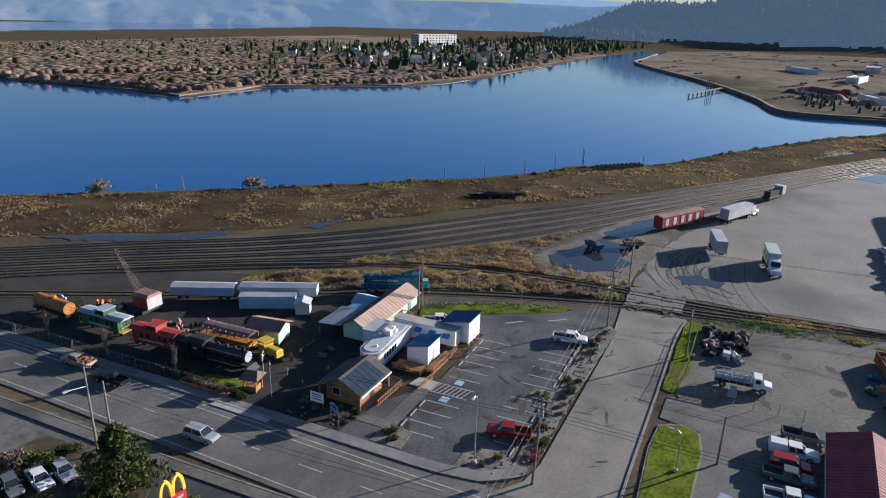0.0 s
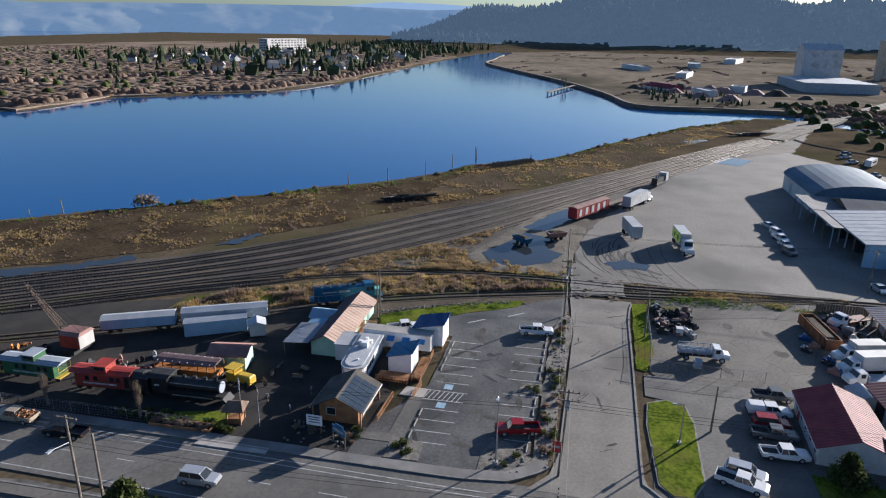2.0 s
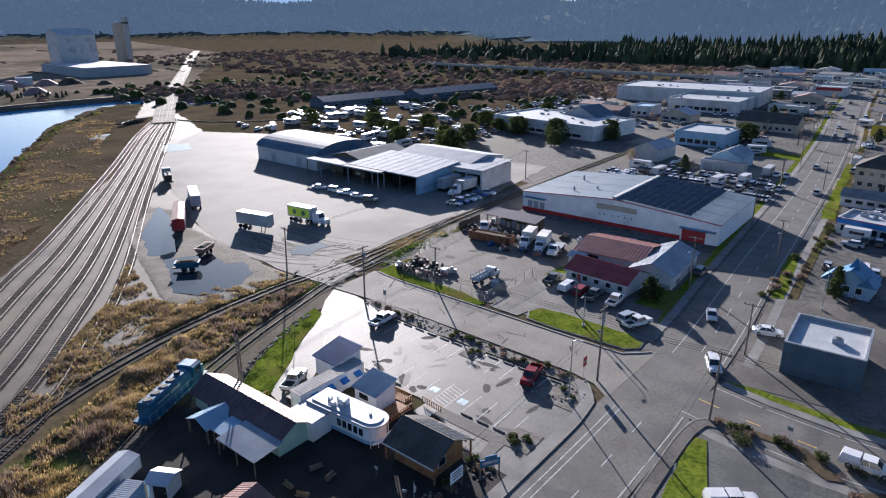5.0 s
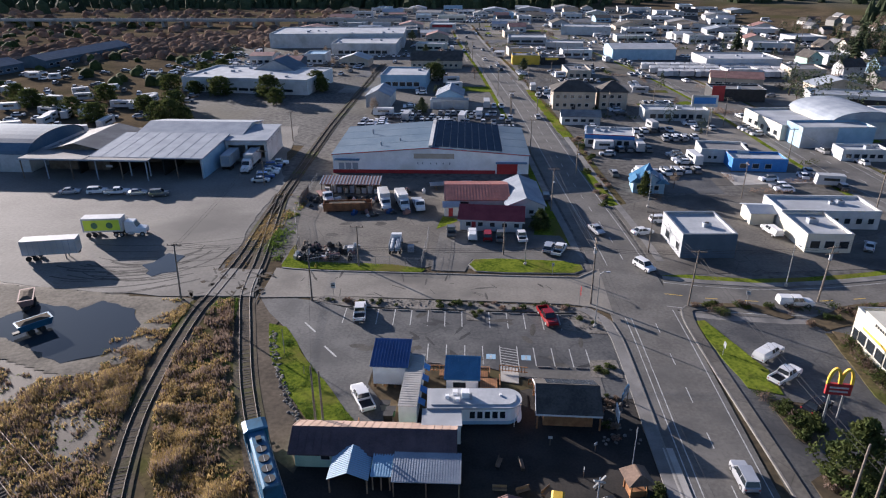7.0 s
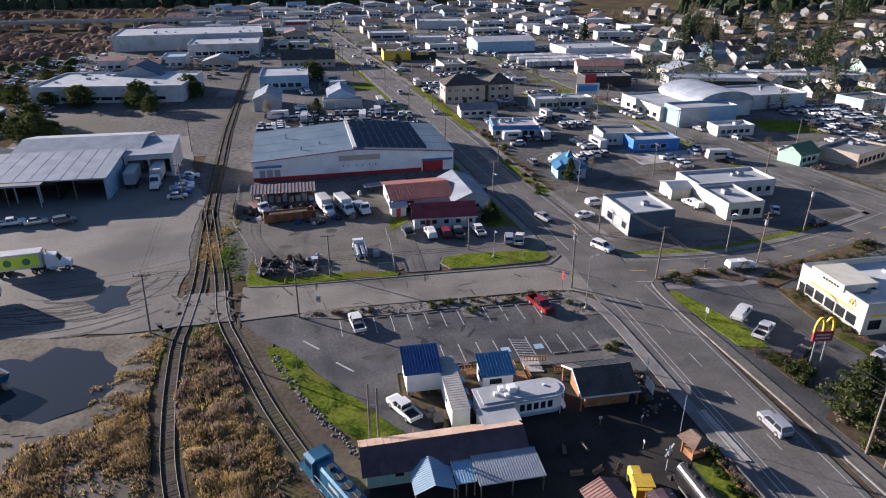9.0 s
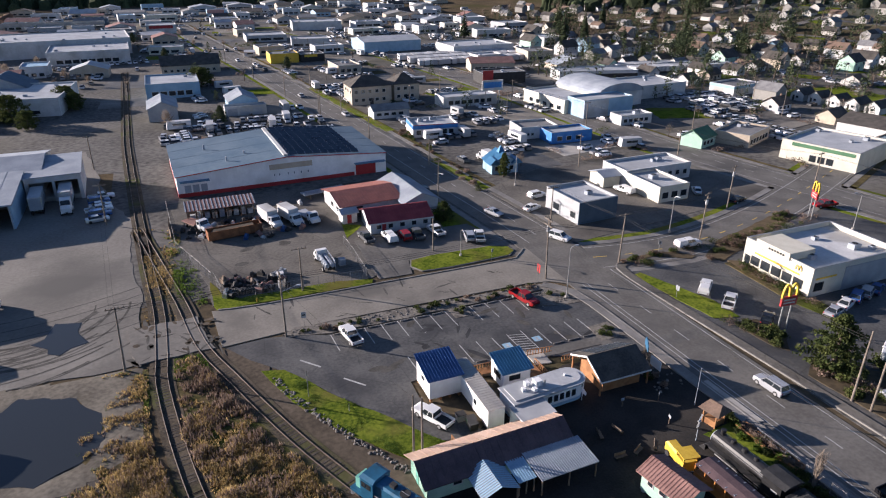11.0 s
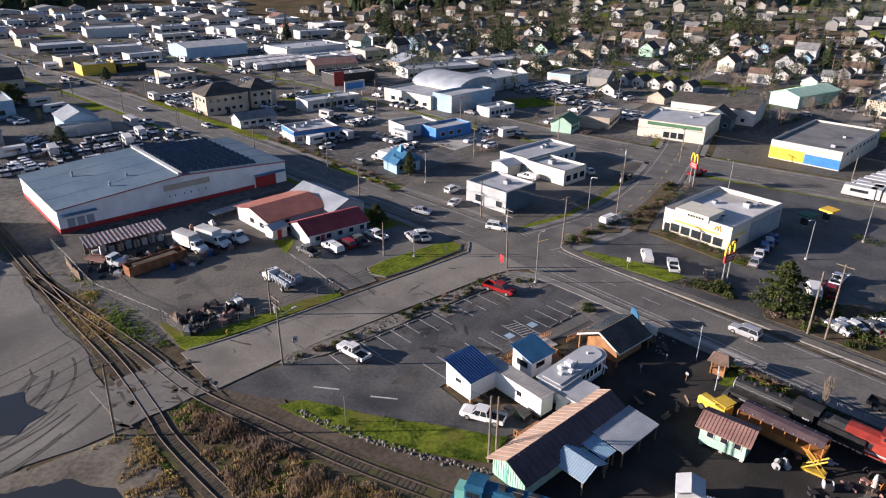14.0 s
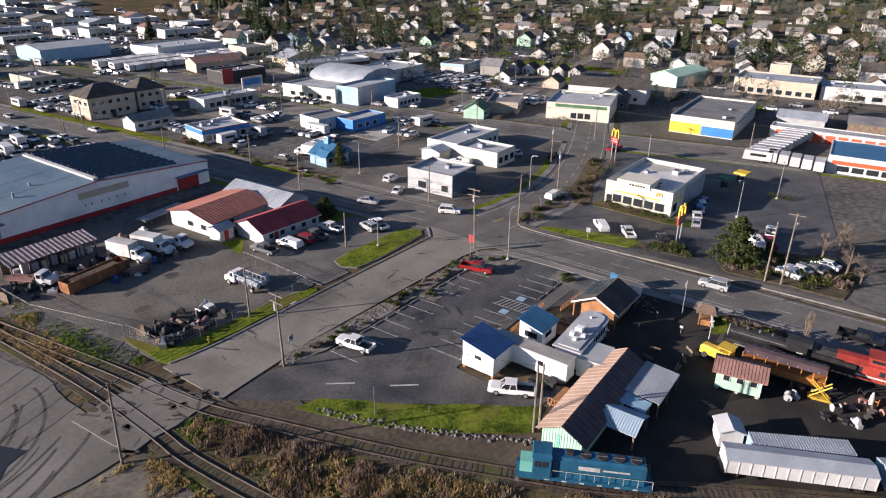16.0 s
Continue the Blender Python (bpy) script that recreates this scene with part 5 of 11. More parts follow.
# restaurant with flat white roof and yellow arches sign
# the tall grey panel on the south wall is its shade painted on
mc = flat_building("restaurant", "pale flat-roofed fast food restaurant with white roof and yellow trim", 62.6, 84.5, 77.2, 92.2, 5.6, "cream_wall", "white_wall", parapet=.9, units=5, rot=0,
                   bands=[("W", 2.5, 12.5, 3.3, 3.6, "yellow_wall"), ("S", 1.0, 6.0, 3.3, 3.6, "yellow_wall"), ("W", 2.5, 12.5, 5.0, 5.25, "grey_wall"), ("S", 8.0, 21.0, .02, 4.6, "grey_wall")],
                   windows=[("W", 1.5 + k * 2.4, 3.5 + k * 2.4, 1.0, 2.7) for k in range(5)] + [("S", 1.0, 3.2, 1.0, 2.7), ("S", 10, 11.6, 1.2, 2.4), ("S", 14, 15.6, 1.2, 2.4)], doors=[("W", 13.3, 14.6, 2.4, "glass")], category="restaurant", frame_mat="dark")
part("parapet_block", G().box(-10.95 - .25, -5.0, -2.5, 5.0, 5.0, 6.4), M["cream_wall"], mc, "raised cream front parapet")
for k in range(6):
    part("sign_letter", G().box(-11.27, -11.21, 1.9 - k * .62 - .2, 1.9 - k * .62 + .2, 5.45, 5.85), M["dark"], mc)
for cy in (-4.6,):
    ar = G()
    for c in (-.32, .32):
        for i in range(10):
            t0, t1 = math.pi * i / 10, math.pi * (i + 1) / 10
            ar.tube((-11.08, cy + c - .3 * math.cos(t0), 4.1 + .95 * math.sin(t0)), (-11.08, cy + c - .3 * math.cos(t1), 4.1 + .95 * math.sin(t1)), .07, n=5)
    part("arches_emblem", ar, M["yellow_wall"], mc, "yellow double arch emblem")
for x, y, m_, word in ((89.6, 73.6, "green_wall", "green"), (96.4, 71.7, "yellow_wall", "yellow")):
    aw = thing("drive_canopy", f"small {word} drive-through canopy on one post", "canopy", x, y, .04, -8)
    part("post", G().box(-.35, .35, -.25, .25, 0, 2.6), M["grey_wall"], aw)
    part("canopy", G().box(-1.7, 1.7, -1.5, 1.5, 2.6, 3.0), M[m_], aw)
    part("menu_board", G().box(-.9, -.75, -.8, .8, .6, 2.0), M["dark"], aw)


def arch_sign(x, y, rot, h):
    t_ = thing("arch_sign", "tall roadside sign with yellow double arch and red panel", "sign", x, y, 0, rot)
    for sx in (-.8, .8):
        part("post", G().cyl(sx, 0, 0, h - 2.6, .14), M["steel"], t_)
    part("panel", G().box(-1.5, 1.5, -.18, .18, h - 3.6, h - 2.0), M["red_wall"], t_)
    for zz in (h - 3.2, h - 2.65):
        part("lettering", G().box(-1.1, 1.1, -.2, .2, zz, zz + .25), M["paint"], t_)
    for c in (-.72, .72):
        pts = [(c - .66 * math.cos(math.pi * i / 14), h - 2.2 + 2.3 * math.sin(math.pi * i / 14) ** .8) for i in range(15)]
        ring = []
        for i, p in enumerate(pts):
            a, b = pts[max(i - 1, 0)], pts[min(i + 1, 14)]
            d_ = Vector((b[0] - a[0], 0, b[1] - a[1])).normalized()
            o = Vector((d_.z, 0, -d_.x))
            ring += [Vector((p[0], 0, p[1])) + o * u + Vector((0, v, 0)) for u, v in ((-.16, -.14), (.16, -.14), (.16, .14), (-.16, .14))]
        part("arch", G().add(ring, [(4 * i + j, 4 * i + (j + 1) % 4, 4 * i + 4 + (j + 1) % 4, 4 * i + 4 + j) for i in range(14) for j in range(4)] + [(3, 2, 1, 0), (56, 57, 58, 59)]), M["yellow_wall"], t_, "yellow rounded arch")


arch_sign(50.0, 71.2, -5, 8.0)
arch_sign(95.0, 104.5, 62, 8.5)


# ---- parking lot marks ----
def stall_line(x0, y0, x1, y1, w=.07, name="stall_line"):
    d = Vector((x1 - x0, y1 - y0, 0)).normalized()
    s = Vector((d.y, -d.x, 0)) * w
    z = Vector((0, 0, 0.056))
    a, b = Vector((x0, y0, 0)) + z, Vector((x1, y1, 0)) + z
    return structure(name, G().add([a - s, a + s, b + s, b - s], [(0, 1, 2, 3)]), M["paint"], "worn white painted stall line", "road marking")


def wheel_stop(x, y, rot=0):
    t_ = thing("wheel_stop", "low concrete wheel stop at the stall's end", "wheel stop", x, y, 0.05, rot, "wheel stops of the parking lot")
    part("bar", G().frustum((-.95, .95, -.1, .1, 0), (-.9, .9, -.06, .06, .16)), M["kerb"], t_)


for x in [-17.4, -14.6, -11.9, -9.1, -6.3, -3.5, -0.7, 2.1] + [6.6, 9.5, 12.3, 15.2, 18.0, 20.7]:
    stall_line(x, 96.9, x + .25, 91.8)
    if x not in (2.1, 20.7):
        wheel_stop(x + 1.4, 96.6)
for x in (-8.2, -5.4, -2.6, 0.2, 3.0, 5.7, 13.4, 16.1, 18.8, 21.3):
    stall_line(x, 86.4, x + .2, 81.5)
    if x < 3 or x > 13:
        wheel_stop(x + 1.3, 81.2)
stall_line(-8.0, 81.4, -8.0, 75.5)
for x in (8.3, 10.9):
    stall_line(x, 86.6, x + .2, 80.6)
for k in range(8):
    stall_line(8.4, 81.2 + k * .7, 10.9, 80.6 + k * .7)
zone("pavement_ramp", [(8.4, 77.4), (10.9, 77.0), (11.0, 80.5), (8.4, 80.8)], 0.10, M["concrete"], "tan concrete ramp slab beside the hatched bay", "pavement")
for x in (7.0, 12.2):
    structure("parking_symbol", G().box(x - .7, x + .7, 82.9, 84.2, .055, .06), M["skyblue_wall"], "faded blue and white accessible parking mark", "road marking")
    structure("parking_symbol", G().box(x - .15, x + .15, 83.2, 83.95, .061, .064).box(x - .4, x + .3, 83.1, 83.25, .061, .064), M["paint"], "white painted wheelchair mark as plain bars", "road marking")
for x, y in ((-21.8, 90.2), (-17.0, 83.4)):
    structure("reserved_mark", G().add([(x - 1.5, y + 1.3, .057), (x - 1.3, y + 1.5, .057), (x + 1.1, y - 1.3, .057), (x + .9, y - 1.5, .057)], [(0, 3, 2, 1)]), M["paint"], "worn white stencilled lettering bar on asphalt", "road marking")
zone("walkway", [(21.2, 74.6), (22.6, 74.6), (22.4, 80.5), (11.0, 80.6), (11.0, 78.6), (20.6, 78.4)], .09, M["road"], "dark asphalt footpath to the station building", "pavement")


# ---- museum and cafe buildings ----
def shed(name, label, x0, x1, y0, y1, lo, hi, wall, roof, legs=0.0, windows=(), doors=(), rot=0, over=.3):
    """A hut with one sloping roof, high at its north wall; legs: it stands on timber cribs."""
    w, d = x1 - x0, y1 - y0
    t_ = thing(name, label, "hut", (x0 + x1) / 2, (y0 + y1) / 2, 0.05, rot)
    s = shell(w, d, lo, .2, legs)
    s.box(-w / 2, w / 2, d / 2 - .2, d / 2, lo, hi)
    for x in (-w / 2, w / 2 - .2):
        s.add([(x, -d / 2, lo), (x, d / 2 - .2, lo), (x, d / 2 - .2, hi), (x + .2, -d / 2, lo), (x + .2, d / 2 - .2, lo), (x + .2, d / 2 - .2, hi)], [(0, 2, 1), (3, 4, 5), (0, 3, 5, 2)])
    part("wall", s, M[wall], t_)
    part("floor", G().box(-w / 2 + .2, w / 2 - .2, -d / 2 + .2, d / 2 - .2, legs, legs + .1), M["old_wood"], t_)
    sl = (hi - lo) / d
    q = [(-w / 2 - over, -d / 2 - over, lo + .1 - sl * over), (w / 2 + over, -d / 2 - over, lo + .1 - sl * over), (w / 2 + over, d / 2 + over, hi + .1 + sl * over), (-w / 2 - over, d / 2 + over, hi + .1 + sl * over)]
    rf = part("roof", G().roof_plane(*q), M[roof], t_)
    seam_part(G().seams(*q, step=.42, h=.07, w=.035), M[roof], rf)
    openings(t_, w, d, windows, doors, "dark")
    if legs:
        for i in range(4):
            for sy in (-1, 1):
                part("crib", G().box(-w / 2 + .1 + i * (w - .5) / 3, -w / 2 + .4 + i * (w - .5) / 3, sy * (d / 2 - .2) - .2, sy * (d / 2 - .2) + .2, 0, legs), M["wood"], t_)
    return t_


shed("blue_roof_hut", "tall white hut with navy standing-seam roof on timber cribs", -9.2, -4.6, 75.0, 79.9, 3.5, 4.5, "bright_wall", "navy_metal", .5, windows=[("W", 1.9, 2.9, 2.2, 2.7)])
shed("ticket_hut", "small white hut with teal-blue standing-seam roof", 1.0, 5.2, 73.5, 77.2, 2.9, 3.8, "bright_wall", "blue_metal", 0.3, windows=[("S", .9, 2.6, 1.5, 2.3), ("W", .8, 2.8, 1.4, 2.3)], doors=[("E", 1.2, 2.1, 2.2, "bright_wall")])
bx = thing("boxcar_trailer", "long white trailer used as a building with blue awnings", "trailer", -3.45, 72.6, .05, 0)
part("body", G().box(-1.15, 1.15, -5.8, 5.8, .5, 3.2), M["bright_wall"], bx)
rf = part("roof", G().roof_plane((1.2, -5.85, 3.3), (1.2, 5.85, 3.3), (-1.2, 5.85, 3.3), (-1.2, -5.85, 3.3), .1), M["concrete"], bx, "grey corrugated roof")
seam_part(G().seams((1.2, -5.85, 3.3), (1.2, 5.85, 3.3), (-1.2, 5.85, 3.3), (-1.2, -5.85, 3.3), step=.5, h=.03, w=.1), M["concrete"], rf)
for k in range(4):
    part("awning", G().roof_plane((1.16, -4.2 + k * 2.6, 2.6), (2.0, -4.2 + k * 2.6, 2.1), (2.0, -2.9 + k * 2.6, 2.1), (1.16, -2.9 + k * 2.6, 2.6), .06), M["blue_wall"], bx, "bright blue fabric awning")
for k in range(2):
    part("window", G().box(-1.19, -1.14, 3.6 - k * 6, 4.4 - k * 6, 1.6, 2.3), M["glass"], bx)
for sy in (-4.8, 4.8):
    part("skirt", G().box(-1.05, 1.05, sy - .6, sy + .6, 0, .5), M["old_wood"], bx)

cafe = thing("diner_car", "white streetcar diner with rounded end and flat roof", "diner", 4.6, 69.1, .05, 4)


def rounded(x0, x1, y, r, n=10):
    """Outline of a bar with a round east end."""
    pts = [(x0, -y), (x1 - r, -y)] + [(x1 - r + r * math.sin(math.pi * i / n), -y * math.cos(math.pi * i / n)) for i in range(1, n)] + [(x1 - r, y), (x0, y)]
    return pts


part("body", G().prism(rounded(-5.6, 5.9, 1.75, 1.6), .4, 2.9), M["bright_wall"], cafe)
part("roof", G().prism(rounded(-5.75, 6.3, 2.05, 2.0), 2.9, 3.15).prism(rounded(-5.2, 5.6, 1.5, 1.4), 3.15, 3.3), M["white_roof"], cafe)
part("base_band", G().prism(rounded(-5.62, 5.93, 1.78, 1.62), .4, .9), M["skyblue_wall"], cafe, "pale blue skirting")
for k in range(5):
    part("window", G().box(-.4 + k * .95, .25 + k * .95, -1.79, -1.745, 1.35, 2.35), M["glass"], cafe)
    part("window", G().box(-.4 + k * .95, .25 + k * .95, 1.745, 1.79, 1.35, 2.35), M["glass"], cafe)
for k in range(5):
    t0 = math.pi * (k + 1) / 6
    part("post", G().cyl(4.3 + 1.9 * math.sin(t0), -1.95 * math.cos(t0), 0, 2.9, .05), M["bright_wall"], cafe)
part("porch_rail", G().prism(rounded(5.6, 6.35, 1.95, .7), .8, .88), M["bright_wall"], cafe)
part("annex", G().box(-6.2, -1.6, -5.0, -1.76, 0, 2.75), M["bright_wall"], cafe, "white box annex")
part("annex_roof", G().box(-6.35, -1.45, -5.15, -1.77, 2.75, 2.9), M["white_roof"], cafe)
for cx, cy, s in ((-.9, .2, .5), (-2.2, .7, .32), (-1.9, -.8, .28), (-3.2, -.1, .24), (3.6, .3, .14)):
    part("rooftop_unit", G().box(cx - s, cx + s, cy - s, cy + s, 3.28, 3.3 + s * 1.6), M["bright_wall"], cafe)
part("flue", G().cyl(-.2, -.5, 3.3, 4.3, .14), M["steel"], cafe)

st = gable_building("station", "brown timber station building with wide dark shingled gable roof", 13.6, 19.8, 68.3, 73.9, 2.9, 4.3, "wood", "shingle", "x", rot=0, over=1.0, category="station", fascia="white_wall",
                    windows=[("E", 1, 2.4, 1, 2.2), ("N", .6, 1.8, 1, 2.2), ("N", 4.2, 5.6, 1, 2.2)], doors=[("N", 2.4, 3.4, 2.2, "dark")])
for y in (-3.4, 3.4):
    for x in (-3.9, 3.9):
        part("post", G().box(x - .1, x + .1, y - .1, y + .1, 0, 2.55), M["wood"], st)
for y in (-3.82, 3.82):
    part("bargeboard", G().add([(-4.16, 0, 4.1), (-4.16, y, 2.2), (-4.16, y, 2.44), (-4.16, 0, 4.36), (-4.1, 0, 4.1), (-4.1, y, 2.2), (-4.1, y, 2.44), (-4.1, 0, 4.36)], [(0, 1, 2, 3), (7, 6, 5, 4), (0, 4, 5, 1), (3, 2, 6, 7), (1, 5, 6, 2)]), M["bright_wall"], st)
for i in range(6):
    for j in range(3):
        x0 = -2.6 + i * 1.1
        y0, y1 = .4 + j * 1.1, 1.42 + j * 1.1
        z = lambda y: 4.3 - (1.4 / 2.8) * y + .17
        part("solar_panel", G().add([(x0, y0, z(y0)), (x0 + 1.02, y0, z(y0)), (x0 + 1.02, y1, z(y1)), (x0, y1, z(y1)), (x0, y0, z(y0) - .04), (x0 + 1.02, y0, z(y0) - .04), (x0 + 1.02, y1, z(y1) - .04), (x0, y1, z(y1) - .04)], [(0, 1, 2, 3), (0, 4, 5, 1), (1, 5, 6, 2), (2, 6, 7, 3), (3, 7, 4, 0)]), M["panel"], st)
sg_ = thing("notice_board", "white notice board on timber posts before the station", "sign", 22.9, 68.9, 0, 90)
part("board", G().box(-1.1, 1.1, -.05, .05, 1.2, 2.7), M["bright_wall"], sg_)
for x in (-.9, .9):
    part("post", G().box(x - .07, x + .07, -.05, .05, 0, 1.2), M["old_wood"], sg_)
for z in (1.6, 2.0, 2.35):
    part("lettering", G().box(-.8, .8, -.065, -.05, z, z + .14), M["slate_wall"], sg_)
sg_ = thing("boat_sign", "blue painted boat-shaped hanging sign by the pavement", "sign", 24.6, 73.0, 0, 60)
part("board", G().box(-1.3, 1.3, -.06, .06, 1.6, 2.6).box(-.6, .9, -.06, .06, 2.6, 3.0), M["blue_metal"], sg_)
part("lettering", G().box(-1.0, 1.0, -.08, -.06, 1.95, 2.3), M["paint"], sg_)
for x in (-1.2, 1.2):
    part("post", G().box(x - .08, x + .08, -.05, .05, 0, 1.6), M["old_wood"], sg_)

# faded tan on the lit slope; south purple mixes paint and painted shade
ms = gable_building("museum_shed", "mint-green board museum shed, metal roof tan north, purple with painted shade south", -15.8, 2.4, 59.2, 64.2, 2.5, 3.8, "mint_wall", "tan_metal", "x", rot=1.5, roof2="purple_metal", over=.6, seam=.9, category="shed",
                    windows=[("S", 3, 4.2, 1.1, 2.1), ("S", 14, 15.2, 1.1, 2.1)], doors=[("S", 7, 8.2, 2.2, "dark"), ("W", 2.8, 3.2, 2.1, "teal_wall")])
for k in range(14):
    part("batten", G().box(-9.14, -9.10, -2.4 + k * .36, -2.35 + k * .36, 0, 2.5 + 1.2 * (1 - abs(-2.4 + k * .36) / 2.5)), M["teal_wall"], ms)


def lean_to(parent, x0, x1, y0, y1, z0, z1, material, step=.3):
    q = [(x0, y0, z0), (x1, y0, z0), (x1, y1, z1), (x0, y1, z1)]
    rf = part("canopy", G().roof_plane(*q, .06), M[material], parent, "pale corrugated metal canopy")
    seam_part(G().seams(*q, step=step, h=.06, w=.07), M[material], rf)
    for x in (x0 + .15, (x0 + x1) / 2, x1 - .15):
        part("post", G().box(x - .07, x + .07, y0 + .1, y0 + .24, 0, z0 - .06), M["old_wood"], parent)


lean_to(ms, 2.7, 10.2, -6.9, -2.5, 2.25, 2.6, "light_metal")
lean_to(ms, .3, 2.5, -6.0, -2.5, 2.1, 2.45, "skyblue_wall")
g_ = G()
for sg in (-1, 1):
    q = [(-2.2 + sg * 2.3, -6.6, 2.1), (-2.2 + sg * 2.3, -2.2, 2.1), (-2.2, -2.2, 3.1), (-2.2, -6.6, 3.1)]
    if sg < 0:
        q = [q[1], q[0], q[3], q[2]]
    rf = part("porch_roof", G().roof_plane(*q, .06), M["light_metal"], ms, "pale corrugated porch roof")
    seam_part(G().seams(*q, step=.3, h=.06, w=.07), M["skyblue_wall"], rf)
for x in (-4.3, -.1):
    part("post", G().box(x - .08, x + .08, -6.5, -6.3, 0, 2.1), M["old_wood"], ms)


def picket_rail(x0, y0, x1, y1, h=1.0, z=0.0, step=.45, material="wood", name="railing", label="orange-stained timber deck railing"):
    d = Vector((x1 - x0, y1 - y0, 0)); L = d.length; a = math.degrees(math.atan2(d.y, d.x))
    t_ = thing(name, label, "railing", x0, y0, z, a)
    part("top_rail", G().box(0, L, -.06, .06, h - .08, h), M[material], t_)
    part("bottom_rail", G().box(0, L, -.04, .04, .12, .2), M[material], t_)
    for i in range(int(L / step) + 1):
        part("picket", G().box(i * step - .05, i * step + .05, -.04, .04, 0.0, h - .08), M[material], t_)


def deck(name, x0, x1, y0, y1, z, label):
    t_ = thing(name, label, "deck", x0, y0, 0)
    n = int((x1 - x0) / .3)
    for i in range(n):
        part("plank", G().box(i * .3, i * .3 + .27, 0, y1 - y0, z - .06, z), M["wood"], t_)
    part("joists", G().box(.1, x1 - x0 - .1, .1, .25, 0, z - .06).box(.1, x1 - x0 - .1, y1 - y0 - .25, y1 - y0 - .1, 0, z - .06), M["old_wood"], t_)


deck("deck", -.3, 6.8, 77.5, 79.0, .6, "orange-stained timber deck before the huts")
deck("deck", 5.5, 8.2, 72.4, 77.4, .6, "orange-stained timber deck beside the ticket hut")
deck("deck", -9.6, -5.0, 64.2, 66.6, .45, "weathered timber deck behind the trailer")
for q in ((-.3, 79.0, 6.8, 79.0), (6.8, 79.0, 6.8, 77.6), (8.2, 77.4, 8.2, 72.4), (-2.1, 78.9, -.3, 79.0), (8.2, 79.6, 12.2, 79.2), (12.2, 76.4, 18.8, 76.2)):
    picket_rail(*q, z=.3)
for q in ((-9.6, 64.2, -5.0, 64.2), (-9.6, 66.6, -9.6, 64.2), (-5.0, 64.2, 0.2, 65.6)):
    picket_rail(*q, z=.4)
for x, y, c in ((-6.8, 70.2, "concrete"), (-5.9, 69.0, "green_wall"), (-6.1, 68.0, "dark")):
    t_ = thing("waste_bin", "worn lidded waste bin behind the trailer", "bin", x, y, .05)
    part("body", G().frustum((-.5, .5, -.4, .4, 0), (-.6, .6, -.5, .5, 1.0)), M[c], t_)
    part("lid", G().box(-.63, .63, -.53, .53, 1.0, 1.08), M["dark"], t_)


# ---- rolling stock of the museum ----
def bogie(parent, x, gauge=.75):
    b_ = part("bogie", G().box(x - 1.1, x + 1.1, -.7, .7, .45, .75), M["dark"], parent)
    for dx in (-.75, .75):
        for sy in (-gauge, gauge):
            part("wheel", G().tube((x + dx, sy - .06, .42), (x + dx, sy + .06, .42), .42, n=12), M["dark"], b_)


def loco_blue(x, y, rot):
    t_ = thing("diesel_locomotive", "blue diesel locomotive with white lettering bars on the siding", "locomotive", x, y, .3, rot)
    part("frame", G().box(-7.0, 7.0, -1.3, 1.3, .75, 1.15), M["loco_blue"], t_)
    part("hood", G().box(-6.2, 3.4, -.95, .95, 1.15, 3.3).frustum((-6.2, 3.4, -.95, .95, 3.3), (-6.1, 3.3, -.7, .7, 3.5)), M["loco_blue"], t_)
    part("cab", G().box(3.4, 5.3, -1.35, 1.35, 1.15, 3.6).frustum((3.3, 5.4, -1.4, 1.4, 3.6), (3.4, 5.3, -.9, .9, 3.85)), M["loco_blue"], t_)
    part("nose", G().box(5.3, 6.6, -.8, .8, 1.15, 2.5), M["teal_wall"], t_, "mint-green end hood")
    for sy in (-1, 1):
        part("cab_window", G().box(3.75, 4.35, sy * 1.37 - .02, sy * 1.37 + .02, 2.5, 3.2), M["glass"], t_)
        part("cab_window", G().box(4.5, 5.1, sy * 1.37 - .02, sy * 1.37 + .02, 2.5, 3.2), M["glass"], t_)
        part("lettering", G().box(-1.6, .6, sy * .96 - .01, sy * .96 + .01, 2.3, 2.8), M["paint"], t_)
        part("lettering", G().box(-4.6, -1.9, sy * .96 - .01, sy * .96 + .01, 2.45, 2.65), M["paint"], t_)
        part("handrail", G().tube((-6.9, sy * 1.25, 2.1), (3.3, sy * 1.25, 2.1), .03, n=5), M["paint"], t_)
        for k in range(8):
            part("stanchion", G().tube((-6.9 + k * 1.45, sy * 1.25, 1.15), (-6.9 + k * 1.45, sy * 1.25, 2.1), .025, n=5), M["paint"], t_)
        for k in range(6):
            part("step_light", G().box(-5.5 + k * 1.8, -5.0 + k * 1.8, sy * 1.31 - .01, sy * 1.31 + .01, .8, .95), M["paint"], t_)
    for k in range(4):
        fan = part("roof_fan", G().cyl(-5.2 + k * 1.7, 0, 3.5, 3.62, .6, n=14), M["dark"], t_)
        part("grille", G().box(-5.75 + k * 1.7, -4.65 + k * 1.7, -.03, .03, 3.62, 3.66), M["steel"], fan)
    part("exhaust", G().box(1.2, 1.9, -.3, .3, 3.5, 3.9), M["dark"], t_)
    for k in range(4):
        for sy in (-1, 1):
            part("step", G().box(6.6, 7.0, sy * 1.1 - .2, sy * 1.1 + .2, .2 + k * .25, .25 + k * .25), M["steel"], t_)
    part("fuel_tank", G().box(-1.6, 1.6, -1.1, 1.1, .3, .75), M["dark"], t_)
    for x_ in (-4.6, 4.4):
        bogie(t_, x_)


loco_blue(-18.9, 57.4, 118)


